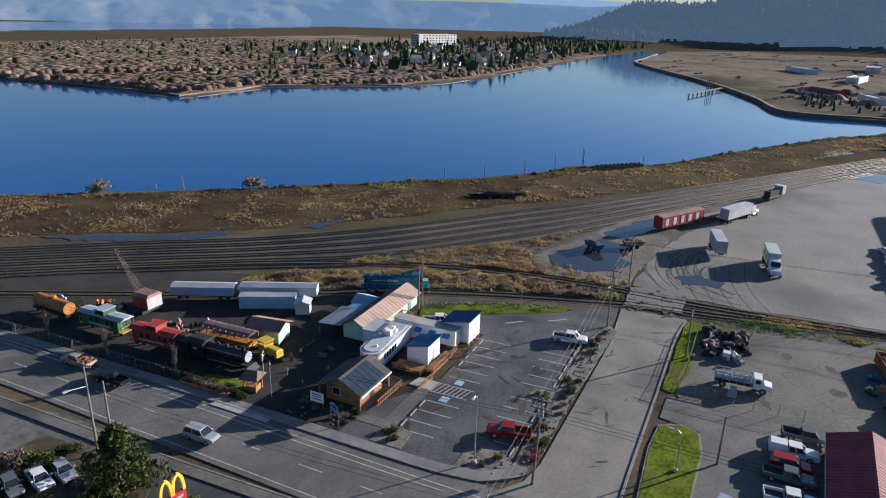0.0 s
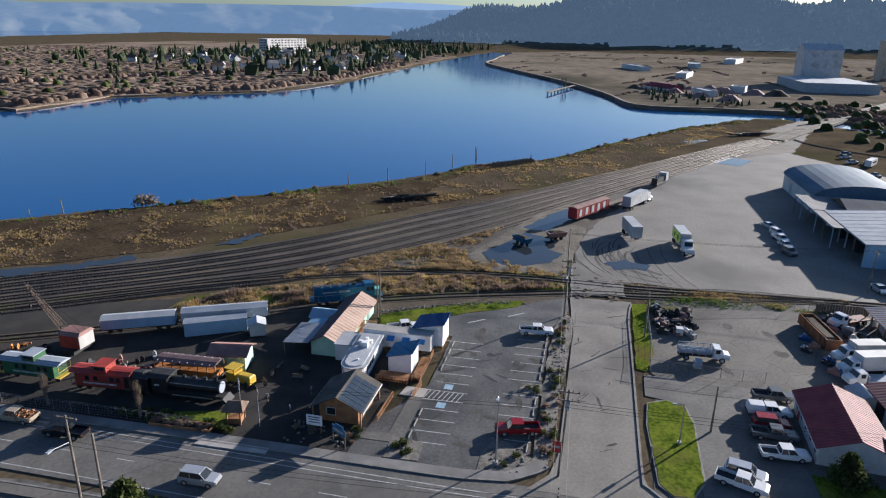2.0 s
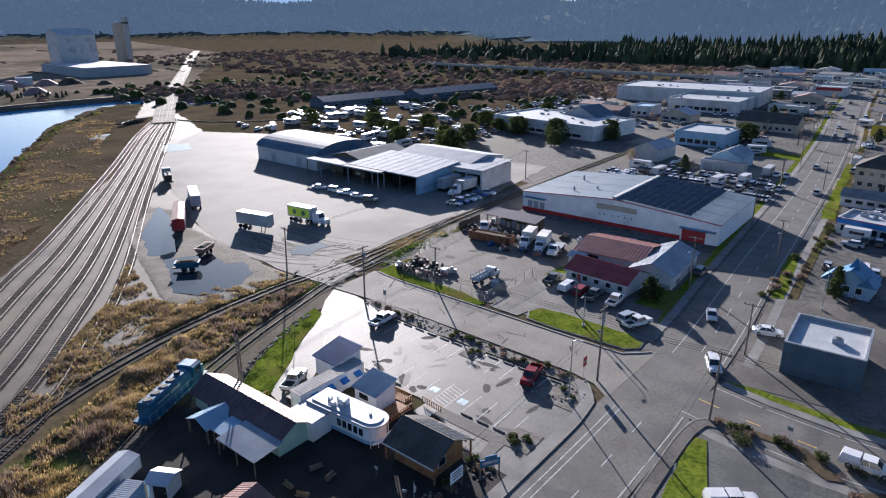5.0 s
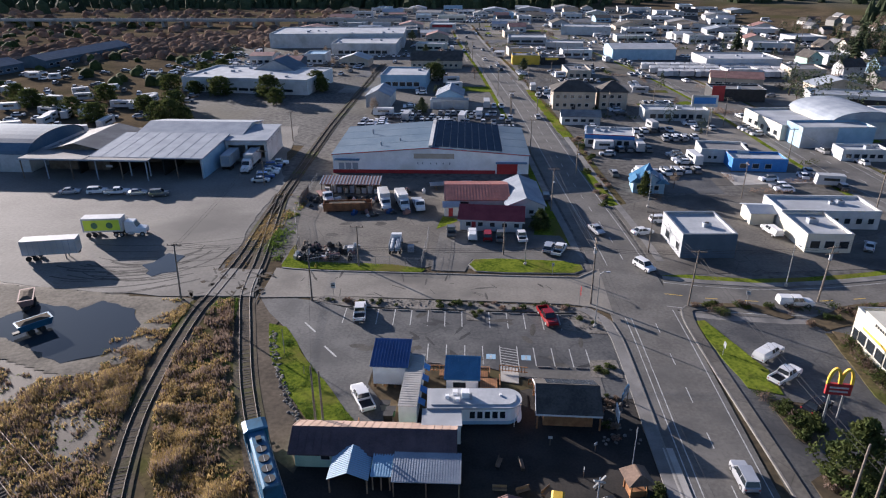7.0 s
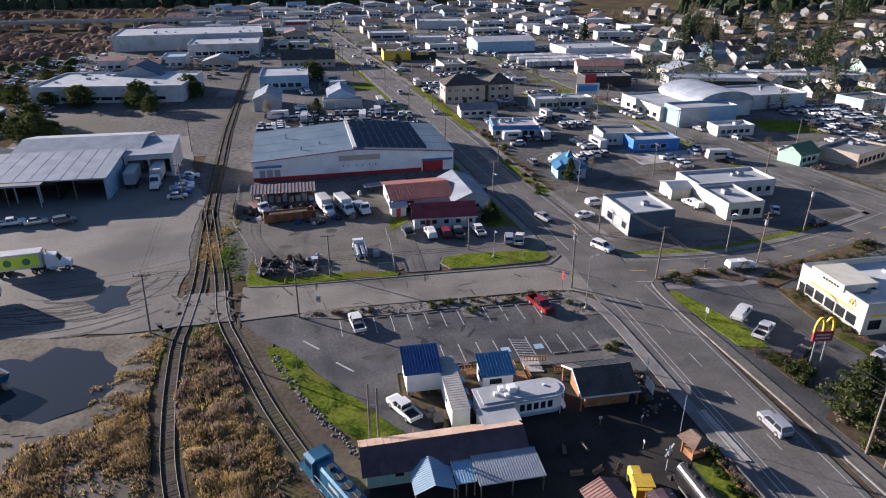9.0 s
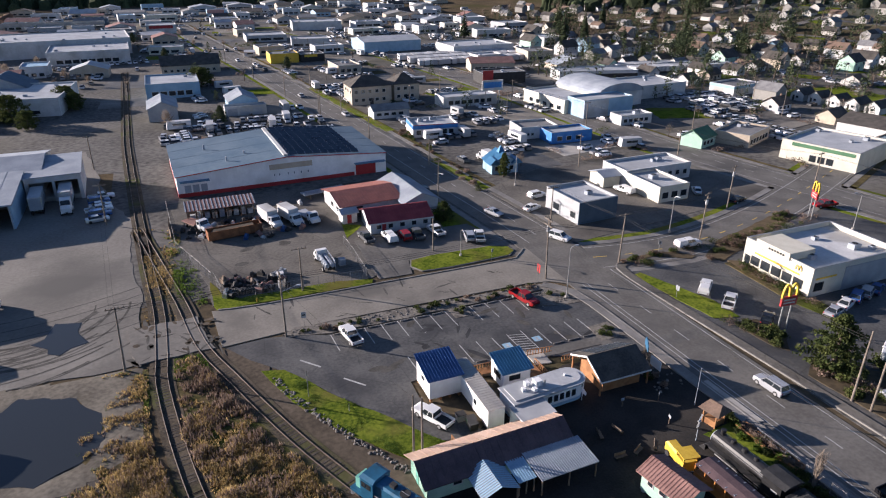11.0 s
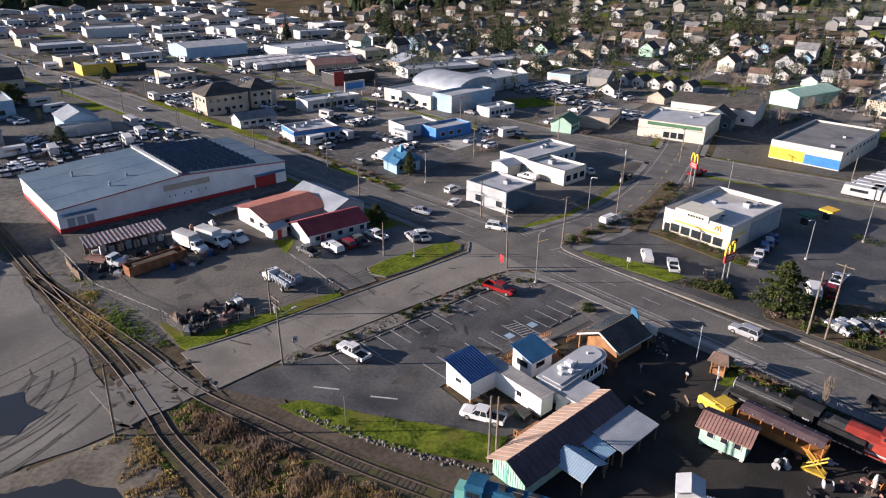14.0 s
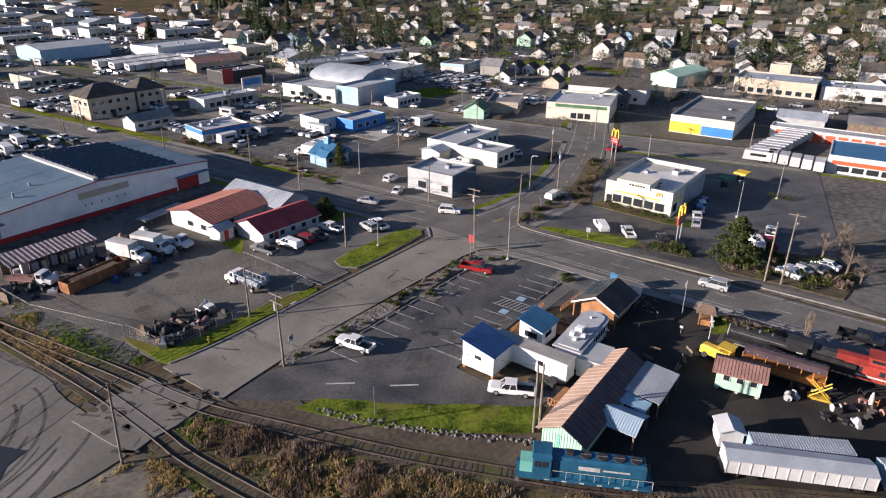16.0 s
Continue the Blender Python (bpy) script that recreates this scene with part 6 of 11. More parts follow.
def freight_car(name, label, x, y, rot, L, wall, roof, ribs=12, h=3.6):
    t_ = thing(name, label, "railway wagon", x, y, .3, rot)
    part("body", G().box(-L / 2, L / 2, -1.4, 1.4, 1.0, h), M[wall], t_)
    rf = part("roof", G().roof_plane((-L / 2 - .1, -1.5, h - .02), (L / 2 + .1, -1.5, h - .02), (L / 2 + .1, 0, h + .4), (-L / 2 - .1, 0, h + .4), .08).roof_plane((L / 2 + .1, 1.5, h - .02), (-L / 2 - .1, 1.5, h - .02), (-L / 2 - .1, 0, h + .4), (L / 2 + .1, 0, h + .4), .08), M[roof], t_)
    for sy in (-1.42, 1.42):
        for k in range(ribs + 1):
            part("rib", G().box(-L / 2 + k * L / ribs - .05, -L / 2 + k * L / ribs + .05, sy - .03, sy + .03, 1.0, h - .1), M[wall], t_)
    part("frame", G().box(-L / 2 - .3, L / 2 + .3, -1.1, 1.1, .7, 1.0), M["dark"], t_)
    for x_ in (-L / 2 + 2, L / 2 - 2):
        bogie(t_, x_)
    return t_


freight_car("freight_wagon", "long white covered freight wagon on the siding", -4.9, 39.7, 117, 14.6, "white_wall", "light_metal", h=2.75)
# pale blue walls: the white wagon's shade put into its colour
freight_car("freight_wagon", "white covered hopper wagon with its shade painted pale blue", 2.0, 27.2, 117, 11.8, "skyblue_wall", "white_roof", 9, h=2.75)
ct = thing("container", "pale corrugated steel storage container", "container", -1.2, 40.0, 0, 120)
part("body", G().box(-5.2, 5.2, -1.25, 1.25, .1, 2.4), M["skyblue_wall"], ct, "pale blue-green corrugated walls")
rf = part("roof", G().box(-5.2, 5.2, -1.25, 1.25, 2.4, 2.48), M["light_metal"], ct)
seam_part(G().seams((-5.2, -1.25, 2.48), (5.2, -1.25, 2.48), (5.2, 1.25, 2.48), (-5.2, 1.25, 2.48), .3, .05, .08), M["light_metal"], rf)
for k in range(32):
    part("rib", G().box(-5.15 + k * .32, -5.0 + k * .32, 1.25, 1.3, .2, 2.3), M["light_metal"], ct)
for x in (-5.0, 5.0):
    part("skid", G().box(x - .15, x + .15, -1.2, 1.2, 0, .1), M["old_wood"], ct)
# the open side is a dark slab that stands for the shade inside
gable_building("white_hut", "small white hut with pale roof and a dark slab for its open side", -3.7, -1.1, 45.9, 48.5, 2.1, 2.6, "white_wall", "white_roof", "x", rot=30, over=.25, category="hut", doors=[("S", .8, 2.4, 2.1, "dark")])

sh = gable_building("depot_cabin", "mint-green cabin with dull red metal gable roof", 6.5, 11.9, 47.2, 51.0, 2.5, 3.3, "mint_wall", "rust_metal", "x", rot=-80, over=.5, seam=.4, category="cabin", z=.4,
                    windows=[("S", .8, 1.7, 1.2, 2.2), ("S", 2.4, 3.3, 1.2, 2.2), ("S", 4.0, 4.9, 1.2, 2.2)], doors=[("E", 1.4, 2.4, 2.1, "teal_wall")])
for x in (-2.4, 0, 2.4):
    for y in (-1.6, 1.6):
        part("pier", G().box(x - .2, x + .2, y - .2, y + .2, -.4, 0), M["concrete"], sh)


def caboose(x, y, rot, body, roof, L, label, cupola=True, ends="wood", lettering=True):
    t_ = thing("caboose", label, "railway wagon", x, y, .3, rot)
    part("body", G().box(-L / 2 + .8, L / 2 - .8, -1.35, 1.35, .9, 3.0), M[body], t_)
    part("roof", G().frustum((-L / 2 - .1, L / 2 + .1, -1.5, 1.5, 3.0), (-L / 2 - .1, L / 2 + .1, -.6, .6, 3.35)), M[roof], t_)
    if cupola:
        c = part("cupola", G().box(-.9, 1.1, -1.2, 1.2, 3.2, 4.1), M[body], t_)
        part("cupola_roof", G().box(-1.05, 1.25, -1.35, 1.35, 4.1, 4.22), M[roof], t_)
        for sy in (-1.21, 1.21):
            part("pane", G().box(-.6, .8, sy - .02, sy + .02, 3.5, 3.95), M["glass"], c)
    for sy in (-1.36, 1.36):
        for k in (-2.2, -.9, 1.6, 2.6):
            part("window", G().box(k, k + .6, sy - .02, sy + .02, 1.9, 2.6), M["glass"], t_)
        if lettering:
            part("lettering", G().box(-2.6, 2.6, sy * 1.01 - .01, sy * 1.01 + .01, 1.35, 1.6), M["paint"], t_)
    for sx in (-1, 1):
        part("platform", G().box(sx * L / 2 - .8 * (sx > 0), sx * L / 2 + .8 * (sx < 0), -1.3, 1.3, .8, .92), M[ends], t_)
        for sy in (-1.2, 1.2):
            part("end_post", G().tube((sx * (L / 2 - .05), sy, .9), (sx * (L / 2 - .05), sy, 3.0), .04, n=5), M[ends], t_)
        part("end_rail", G().tube((sx * (L / 2 - .05), -1.2, 1.8), (sx * (L / 2 - .05), 1.2, 1.8), .04, n=5), M[ends], t_)
    part("frame", G().box(-L / 2, L / 2, -1.1, 1.1, .65, .8), M["dark"], t_)
    for x_ in (-L / 2 + 1.6, L / 2 - 1.6):
        bogie(t_, x_)
    return t_


M["caboose_red"] = mat("caboose_red", (0.24, 0.028, 0.02), (0.34, 0.042, 0.028), rough=.6, scale=.9, fine=4, stain=(.16, .025, .02))
M["caboose_green"] = mat("caboose_green", (0.018, 0.08, 0.028), (0.03, 0.115, 0.04), rough=.6, scale=.9, fine=4, stain=(.02, .05, .025))
M["boxcar_orange"] = mat("boxcar_orange", (0.30, 0.11, 0.025), (0.44, 0.175, 0.04), rough=.65, scale=.8, stain=(.15, .06, .025))
M["safety_yellow"] = mat("safety_yellow", (0.46, 0.30, 0.03), (0.58, 0.39, 0.05), rough=.55, scale=.9, fine=4, stain=(.30, .20, .04))
caboose(20.4, 35.2, 95, "caboose_red", "caboose_red", 9.2, "bright red caboose with white lettering bars")
caboose(20.2, 22.9, 92, "caboose_green", "light_metal", 10.2, "green caboose with pale roof and yellow end", ends="safety_yellow")
oc = thing("parlour_wagon", "orange open-sided wagon with maroon ribbed roof", "railway wagon", 14.4, 45.0, .2, -87)
part("frame", G().box(-5.2, 5.2, -1.3, 1.3, .7, 1.0), M["dark"], oc)
part("body", G().box(-5.0, 5.0, -1.3, 1.3, 1.0, 1.9), M["boxcar_orange"], oc)
part("roof", G().frustum((-4.9, 4.9, -1.5, 1.5, 3.0), (-4.9, 4.9, -.5, .5, 3.3)), M["purple_metal"], oc)
for k in range(8):
    part("roof_rib", G().tube((-4.4 + k * 1.2, -1.3, 3.1), (-4.0 + k * 1.2, 1.3, 3.1), .06, n=5), M["light_metal"], oc)
    for sy in (-1.27, 1.27):
        part("post", G().box(-5.0 + k * 1.41, -4.88 + k * 1.41, sy - .05, sy + .05, 1.9, 3.0), M["boxcar_orange"], oc)
for x_ in (-3.4, 3.4):
    bogie(oc, x_)

tk = thing("tank_locomotive", "orange and bronze tank wagon beside scrap parts", "railway wagon", 20.4, 9.6, .3, 88)
part("tank", G().tube((-4.4, 0, 2.1), (4.4, 0, 2.1), 1.15, n=18), M["boxcar_orange"], tk, smooth=False)
part("dome", G().cyl(0, 0, 3.1, 3.7, .6, n=12), M["boxcar_orange"], tk)
part("frame", G().box(-4.9, 4.9, -1.1, 1.1, .7, 1.0), M["dark"], tk)
for x in (-3, 0, 3):
    part("band", G().tube((x - .06, 0, 2.1), (x + .06, 0, 2.1), 1.18, n=18), M["rust_metal"], tk)
for x_ in (-3.2, 3.2):
    bogie(tk, x_)

sl = thing("steam_locomotive", "black steam locomotive with silver smokebox front and tender", "locomotive", 19.4, 47.6, .2, 93)
part("boiler", G().tube((-2.0, 0, 2.2), (5.6, 0, 2.2), .95, n=18), M["black_paint"], sl)
part("smokebox_front", G().tube((5.6, 0, 2.2), (5.72, 0, 2.2), .85, n=18), M["light_metal"], sl, "silver-white smokebox door")
part("cab", G().box(-4.4, -2.0, -1.35, 1.35, 1.2, 3.4), M["black_paint"], sl)
part("cab_roof", G().frustum((-4.9, -1.7, -1.55, 1.55, 3.4), (-4.9, -1.7, -.8, .8, 3.7)), M["dark"], sl)
part("chimney", G().cyl(4.8, 0, 3.1, 3.8, .28, .34), M["black_paint"], sl)
for x, r in ((3.2, .38), (1.6, .42), (0, .34)):
    part("dome", G().cyl(x, 0, 3.05, 3.5, r, r * .7), M["black_paint"], sl)
part("running_board", G().box(-2, 5.4, -1.35, 1.35, 1.35, 1.43), M["dark"], sl)
part("frame", G().box(-4.6, 6.2, -.8, .8, .6, 1.0), M["dark"], sl)
part("pilot", G().frustum((6.0, 6.9, -1.1, 1.1, .15), (6.0, 6.2, -1.1, 1.1, .9)), M["dark"], sl)
for k in range(4):
    for sy in (-.8, .8):
        wl = part("drive_wheel", G().tube((-1.6 + k * 1.55, sy - .07, .7), (-1.6 + k * 1.55, sy + .07, .7), .7, n=16), M["black_paint"], sl)
for sy in (-1.0, 1.0):
    part("side_rod", G().box(-1.6, 4.6, sy - .04, sy + .04, .62, .78), M["steel"], sl)
    part("handrail", G().tube((-1.9, sy * 1.02, 2.6), (5.3, sy * 1.02, 2.6), .03, n=5), M["steel"], sl)
    part("cab_panel", G().box(-4.0, -3.2, sy * 1.37 - .01, sy * 1.37 + .01, 2.1, 2.35), M["paint"], sl)
td = part("tender", G().box(-10.2, -5.0, -1.4, 1.4, 1.0, 2.9), M["black_paint"], sl)
part("coal", G().frustum((-9.2, -5.4, -1.1, 1.1, 2.9), (-8.2, -6.2, -.5, .5, 3.4)), M["dark"], td)
for x_ in (-8.8, -6.4):
    bogie(sl, x_)

yl = thing("track_tractor", "yellow rail tractor with open cab beside the cabin", "tractor", 13.9, 53.2, .1, 80)
part("body", G().box(-.4, 2.2, -.7, .7, .5, 1.5).frustum((-.4, 2.2, -.7, .7, 1.5), (-.2, 2.0, -.5, .5, 1.75)), M["safety_yellow"], yl)
part("cab", G().box(-2.0, -.4, -.9, .9, .5, 1.9), M["safety_yellow"], yl)
part("cab_roof", G().box(-2.2, -.2, -1.05, 1.05, 2.5, 2.62), M["safety_yellow"], yl)
for x in (-1.9, -.5):
    for y in (-.85, .85):
        part("post", G().box(x - .05, x + .05, y - .05, y + .05, 1.9, 2.5), M["safety_yellow"], yl)
for x in (-1.2, 1.4):
    for y in (-.75, .75):
        part("wheel", G().tube((x, y - .1, .4), (x, y + .1, .4), .42, n=12), M["dark"], yl)
lift = thing("scissor_lift", "yellow scissor jack frame standing in the yard", "machine", 12.9, 40.2, 0, 100)
for sy in (-.4, .4):
    part("arm", G().tube((-1.1, sy, .3), (1.1, sy, 2.3), .1, n=6), M["safety_yellow"], lift)
    part("arm", G().tube((1.1, sy, .3), (-1.1, sy, 2.3), .1, n=6), M["safety_yellow"], lift)
part("base", G().box(-1.3, 1.3, -.6, .6, 0, .3), M["safety_yellow"], lift)

cr = thing("crane", "old rail crane with red and white cab and lattice boom", "crane", 11.2, 22.6, .2, 0)
part("cab", G().box(-1.6, 1.6, -2.0, 1.6, 1.1, 3.3), M["caboose_red"], cr)
part("cab_end", G().box(-1.62, 1.62, 1.6, 1.75, 1.1, 3.3), M["white_wall"], cr, "white painted cab end")
part("cab_roof", G().frustum((-1.8, 1.8, -2.2, 1.9, 3.3), (-1.2, 1.2, -2.0, 1.7, 3.8)), M["rust_metal"], cr)
part("undercarriage", G().box(-2.4, 2.4, -1.1, 1.1, .3, 1.1), M["dark"], cr)
base_, tip_ = Vector((-1.0, -2.2, 1.6)), Vector((-3.6, -11.9, 8.8))
sidev = (tip_ - base_).cross(Vector((0, 0, 1))).normalized() * .55
upv = sidev.cross(tip_ - base_).normalized() * .55
for a_, b_ in ((1, 1), (1, -1), (-1, 1), (-1, -1)):
    part("boom_chord", G().tube(base_ + sidev * a_ + upv * b_, tip_ + sidev * a_ * .3 + upv * b_ * .3, .07, n=5), M["old_wood"], cr)
lc = G()
for k in range(16):
    t0, t1 = k / 16, (k + 1) / 16
    for a_, b_, c_, d_ in ((1, 1, 1, -1), (1, -1, -1, -1), (-1, -1, -1, 1), (-1, 1, 1, 1)):
        f0, f1 = 1 - .7 * t0, 1 - .7 * t1
        lc.tube(base_.lerp(tip_, t0) + (sidev * a_ + upv * b_) * f0, base_.lerp(tip_, t1) + (sidev * c_ + upv * d_) * f1, .04, n=4)
tagged(part("boom_lacing", lc, M["old_wood"], cr), kind="stuff")
for a_ in (-.6, .6):
    part("stay_cable", G().tube((a_, 1.2, 3.8), tip_, .03, n=4), M["dark"], cr)
part("hook_cable", G().tube(tip_, tip_ + Vector((0, 0, -3.5)), .03, n=4), M["dark"], cr)
part("hook", G().box(tip_.x - .15, tip_.x + .15, tip_.y - .15, tip_.y + .15, tip_.z - 4.0, tip_.z - 3.5), M["dark"], cr)

bo = thing("kiosk", "small open timber kiosk with shingled pyramid roof", "kiosk", 23.0, 57.5, 0, 12)
for x in (-.9, .9):
    for y in (-.9, .9):
        part("post", G().box(x - .08, x + .08, y - .08, y + .08, 0, 2.2), M["wood"], bo)
part("roof", G().frustum((-1.5, 1.5, -1.5, 1.5, 2.2), (-.1, .1, -.9, .9, 3.2)), M["brown_shingle"], bo)
part("counter", G().box(-.85, .85, -.85, .85, .0, .9), M["wood"], bo)
xs_ = thing("crossing_signal", "white railway crossbuck signal on a post", "signal", 18.6, 55.6, 0, 30)
part("post", G().cyl(0, 0, 0, 3.6, .07), M["light_metal"], xs_)
for a_ in (-1, 1):
    part("crossbuck", G().tube((-.8, 0, 3.0 - a_ * .5), (.8, 0, 3.0 + a_ * .5), .12, n=4), M["paint"], xs_)
for sx in (-.4, .4):
    part("lamp", G().tube((sx, -.12, 2.2), (sx, .05, 2.2), .2, n=10), M["dark"], xs_)
fp_ = thing("flagpole", "thin white flagpole with a small furled flag", "flagpole", 23.4, 61.2, 0)
part("pole", G().cyl(0, 0, 0, 6.0, .05, .03), M["light_metal"], fp_)
part("flag", G().add([(0, 0, 5.9), (.15, .25, 5.2), (.1, .2, 4.7), (0, .05, 4.6), (-.1, .1, 5.3)], [(0, 1, 2, 3, 4)]), M["paint"], fp_)
pt = thing("white_statue", "pale cast figure ornament standing in the museum yard", "ornament", 15.7, 34.8, 0)
part("figure", G().cyl(0, 0, 0, .5, .35, .3).cyl(0, 0, .5, 1.3, .3, .22).cyl(0, 0, 1.3, 1.7, .18, .12), M["white_wall"], pt)
rk = random.Random(5)
for k in range(46):
    x, y = (rk.uniform(11.5, 18), rk.uniform(4, 32)) if k % 2 else (rk.uniform(9, 17.5), rk.uniform(33, 43.5))
    c = rk.choice(["rust_metal", "dark", "dark", "old_wood", "boxcar_orange", "grey_wall"])
    t_ = thing("scrap_part", "rusty piece of old railway machinery", "scrap", x, y, 0, rk.uniform(0, 180), "scrap parts in the museum yard")
    if k % 3 == 0:
        part("body", G().tube((-.5, 0, .5), (-.42, 0, .5), .5, n=12).tube((.42, 0, .5), (.5, 0, .5), .5, n=12).tube((-.5, 0, .5), (.5, 0, .5), .09, n=6), M[c], t_)
    elif k % 3 == 1:
        part("body", G().box(-.8, .8, -.3, .3, 0, .5).frustum((-.5, .4, -.25, .25, .5), (-.3, .2, -.1, .1, 1.1)), M[c], t_)
    else:
        part("body", G().tube((-.9, .2, .15), (.9, -.1, .3), .13, n=6).box(-.3, .3, -.5, .5, 0, .35), M[c], t_)

# front bed, slab and lawn of the museum
zone("entrance_slab", [(27.7, 64.8), (28.9, 64.8), (29.2, 55.0), (27.9, 55.4)], .19, M["concrete"], "pale concrete entrance slab at the museum kerb", "pavement")
zone("museum_lawn", [(20.4, 56.0), (25.2, 56.6), (26.4, 45.5), (24.0, 44.5), (22.6, 50.0)], .05, M["grass"], "shaded rough lawn beside the steam locomotive", "grass", broken=.3)
bd = thing("planter", "timber-edged planter along the pavement with brown shrubs", "planter", 26.0, 51.2, 0, 93)
for sy in (-.75, .75):
    part("edge", G().box(-4.4, 4.4, sy - .08, sy + .08, 0, .55), M["wood"], bd)
for sx in (-4.4, 4.4):
    part("edge", G().box(sx - .08, sx + .08, -.67, .67, 0, .55), M["wood"], bd)
part("soil", G().box(-4.32, 4.32, -.67, .67, 0, .42), M["museum_dirt"], bd)
for k in range(5):
    t_ = thing("bench", "weathered timber bench in the museum yard", "bench", 8.0 + 2.6 * (k % 3), 56.5 + 4.2 * (k // 3), 0, 25 * k)
    part("seat", G().box(-.8, .8, -.22, .22, .4, .46), M["old_wood"], t_)
    part("backrest", G().box(-.8, .8, .2, .25, .46, .85), M["old_wood"], t_)
    for x in (-.65, .65):
        part("leg", G().box(x - .05, x + .05, -.2, .2, 0, .4), M["dark"], t_)
for k, (x, y) in enumerate(((14.2, 64.6), (19.5, 63.8), (17.6, 59.4))):
    t_ = thing("sign_stand", "small pale information board on a post", "sign", x, y, 0, 40 * k)
    part("post", G().box(-.05, .05, -.05, .05, 0, 1.0), M["old_wood"], t_)
    part("board", G().box(-.25, .25, -.04, .04, 1.0, 1.35), M["grey_wall"], t_)


# ---- vehicles ----
def wheels(parent, xs_, y, r, w=.22, rim=True):
    for x in xs_:
        for s in (-1, 1):
            wl = part("wheel", G().tube((x, s * y - w / 2, r), (x, s * y + w / 2, r), r, n=12), M["tyre"], parent)
            if rim:
                part("rim", G().tube((x, s * (y + w / 2 + .005) - .01, r), (x, s * (y + w / 2 + .005) + .01, r), r * .6, n=8), M["steel"], wl)


def loft(stations):
    """A body through cross-sections (x, half width low, half width high, z low, z high)."""
    geo = G()
    v = []
    for x, a, b, z0, z1 in stations:
        zm = z0 + (z1 - z0) * .55
        v += [(x, -a, z0), (x, -max(a, b), zm), (x, -b, z1), (x, b, z1), (x, max(a, b), zm), (x, a, z0)]
    f = []
    n = len(stations)
    for i in range(n - 1):
        for j in range(6):
            k = (j + 1) % 6
            f.append((i * 6 + j, i * 6 + k, (i + 1) * 6 + k, (i + 1) * 6 + j))
    f += [tuple(range(5, -1, -1)), tuple(range((n - 1) * 6, n * 6))]
    return geo.add(v, f)


PROTO = {}
NAMES = {"sedan": ("sedan", "car"), "suv": ("suv", "car"), "pickup": ("pickup_truck", "pickup"), "van": ("van", "van"), "canopy": ("pickup_truck", "pickup")}


def build_car(kind, colour, near):
    name, cat = NAMES[kind]
    where = "parked on asphalt"
    t_ = thing(name, {"sedan": f"{colour} four-door sedan {where}", "suv": f"{colour} sport utility car {where}", "pickup": f"{colour} pickup truck with open bed {where}",
                      "van": f"{colour} panel van {where}", "canopy": f"{colour} pickup truck with covered bed {where}"}[kind], cat)
    c = CAR[colour]
    if kind == "sedan":
        part("body", loft([(-2.45, .75, .7, .4, .85), (-2.3, .9, .82, .25, .98), (-1.4, .92, .86, .22, 1.0), (1.0, .92, .86, .22, .98), (2.1, .9, .8, .25, .86), (2.45, .75, .65, .35, .68)]), c, t_)
        cab, roof = ((-1.75, 1.05, -.84, .84, .97), (-1.05, .25, -.62, .62, 1.46)), (-1.1, .3, -.66, .66, 1.45, 1.52)
        wx, wy, r, L = (-1.5, 1.5), .82, .33, 2.45
    elif kind == "suv":
        part("body", loft([(-2.4, .85, .8, .42, 1.05), (-2.3, .95, .88, .3, 1.12), (1.0, .95, .88, .3, 1.1), (2.2, .92, .82, .32, 1.0), (2.45, .78, .7, .42, .85)]), c, t_)
        cab, roof = ((-2.25, 1.15, -.87, .87, 1.1), (-1.95, .45, -.7, .7, 1.72)), (-2.05, .5, -.74, .74, 1.7, 1.79)
        wx, wy, r, L = (-1.5, 1.55), .86, .38, 2.4
    elif kind == "van":
        part("body", loft([(-2.9, .95, .9, .4, 2.1), (1.2, .98, .92, .35, 2.15), (1.9, .98, .85, .35, 1.5), (2.7, .92, .8, .35, 1.15), (2.9, .85, .75, .45, .95)]), c, t_)
        cab, roof = ((1.0, 1.95, -.93, .93, 1.3), (.9, 1.3, -.8, .8, 2.0)), None
        wx, wy, r, L = (-1.8, 1.9), .88, .38, 2.9
    else:
        part("body", loft([(-.75, .95, .92, .45, 1.1), (1.2, .97, .92, .42, 1.12), (2.6, .95, .86, .42, 1.1), (2.95, .86, .8, .5, .95)]), c, t_)
        bed = G().box(-2.95, -.75, -.95, .95, .55, .72).box(-2.95, -.75, -.97, -.87, .72, 1.15).box(-2.95, -.75, .87, .97, .72, 1.15).box(-2.97, -2.87, -.9, .9, .72, 1.15)
        part("bed", bed, c, t_)
        if kind == "canopy":
            part("canopy", G().frustum((-2.95, -.8, -.95, .95, 1.15), (-2.8, -.85, -.75, .75, 1.8)), c, t_)
        else:
            part("bed_liner", G().box(-2.86, -.78, -.86, .86, .72, .76), M["dark"], t_)
        cab, roof = ((-.75, 1.4, -.9, .9, 1.1), (-.6, .8, -.72, .72, 1.75)), (-.68, .85, -.76, .76, 1.73, 1.81)
        wx, wy, r, L = (-1.85, 1.85), .86, .4, 2.95
    part("greenhouse", G().frustum(*cab), M["glass"], t_)
    if roof:
        part("roof", G().box(*roof), c, t_)
        if near:
            x0, x1, y1, zb = cab[0][0], cab[0][1], cab[0][3], cab[0][4]
            X0, X1, Y1, zt = cab[1][0], cab[1][1], cab[1][3], cab[1][4]
            for f in (.0, .45, 1.0):
                for s in (-1, 1):
                    part("pillar", G().tube((x0 + (x1 - x0) * f, s * y1, zb), (X0 + (X1 - X0) * f, s * Y1, zt), .05, n=4), c, t_)
    wheels(t_, wx, wy, r, rim=near)
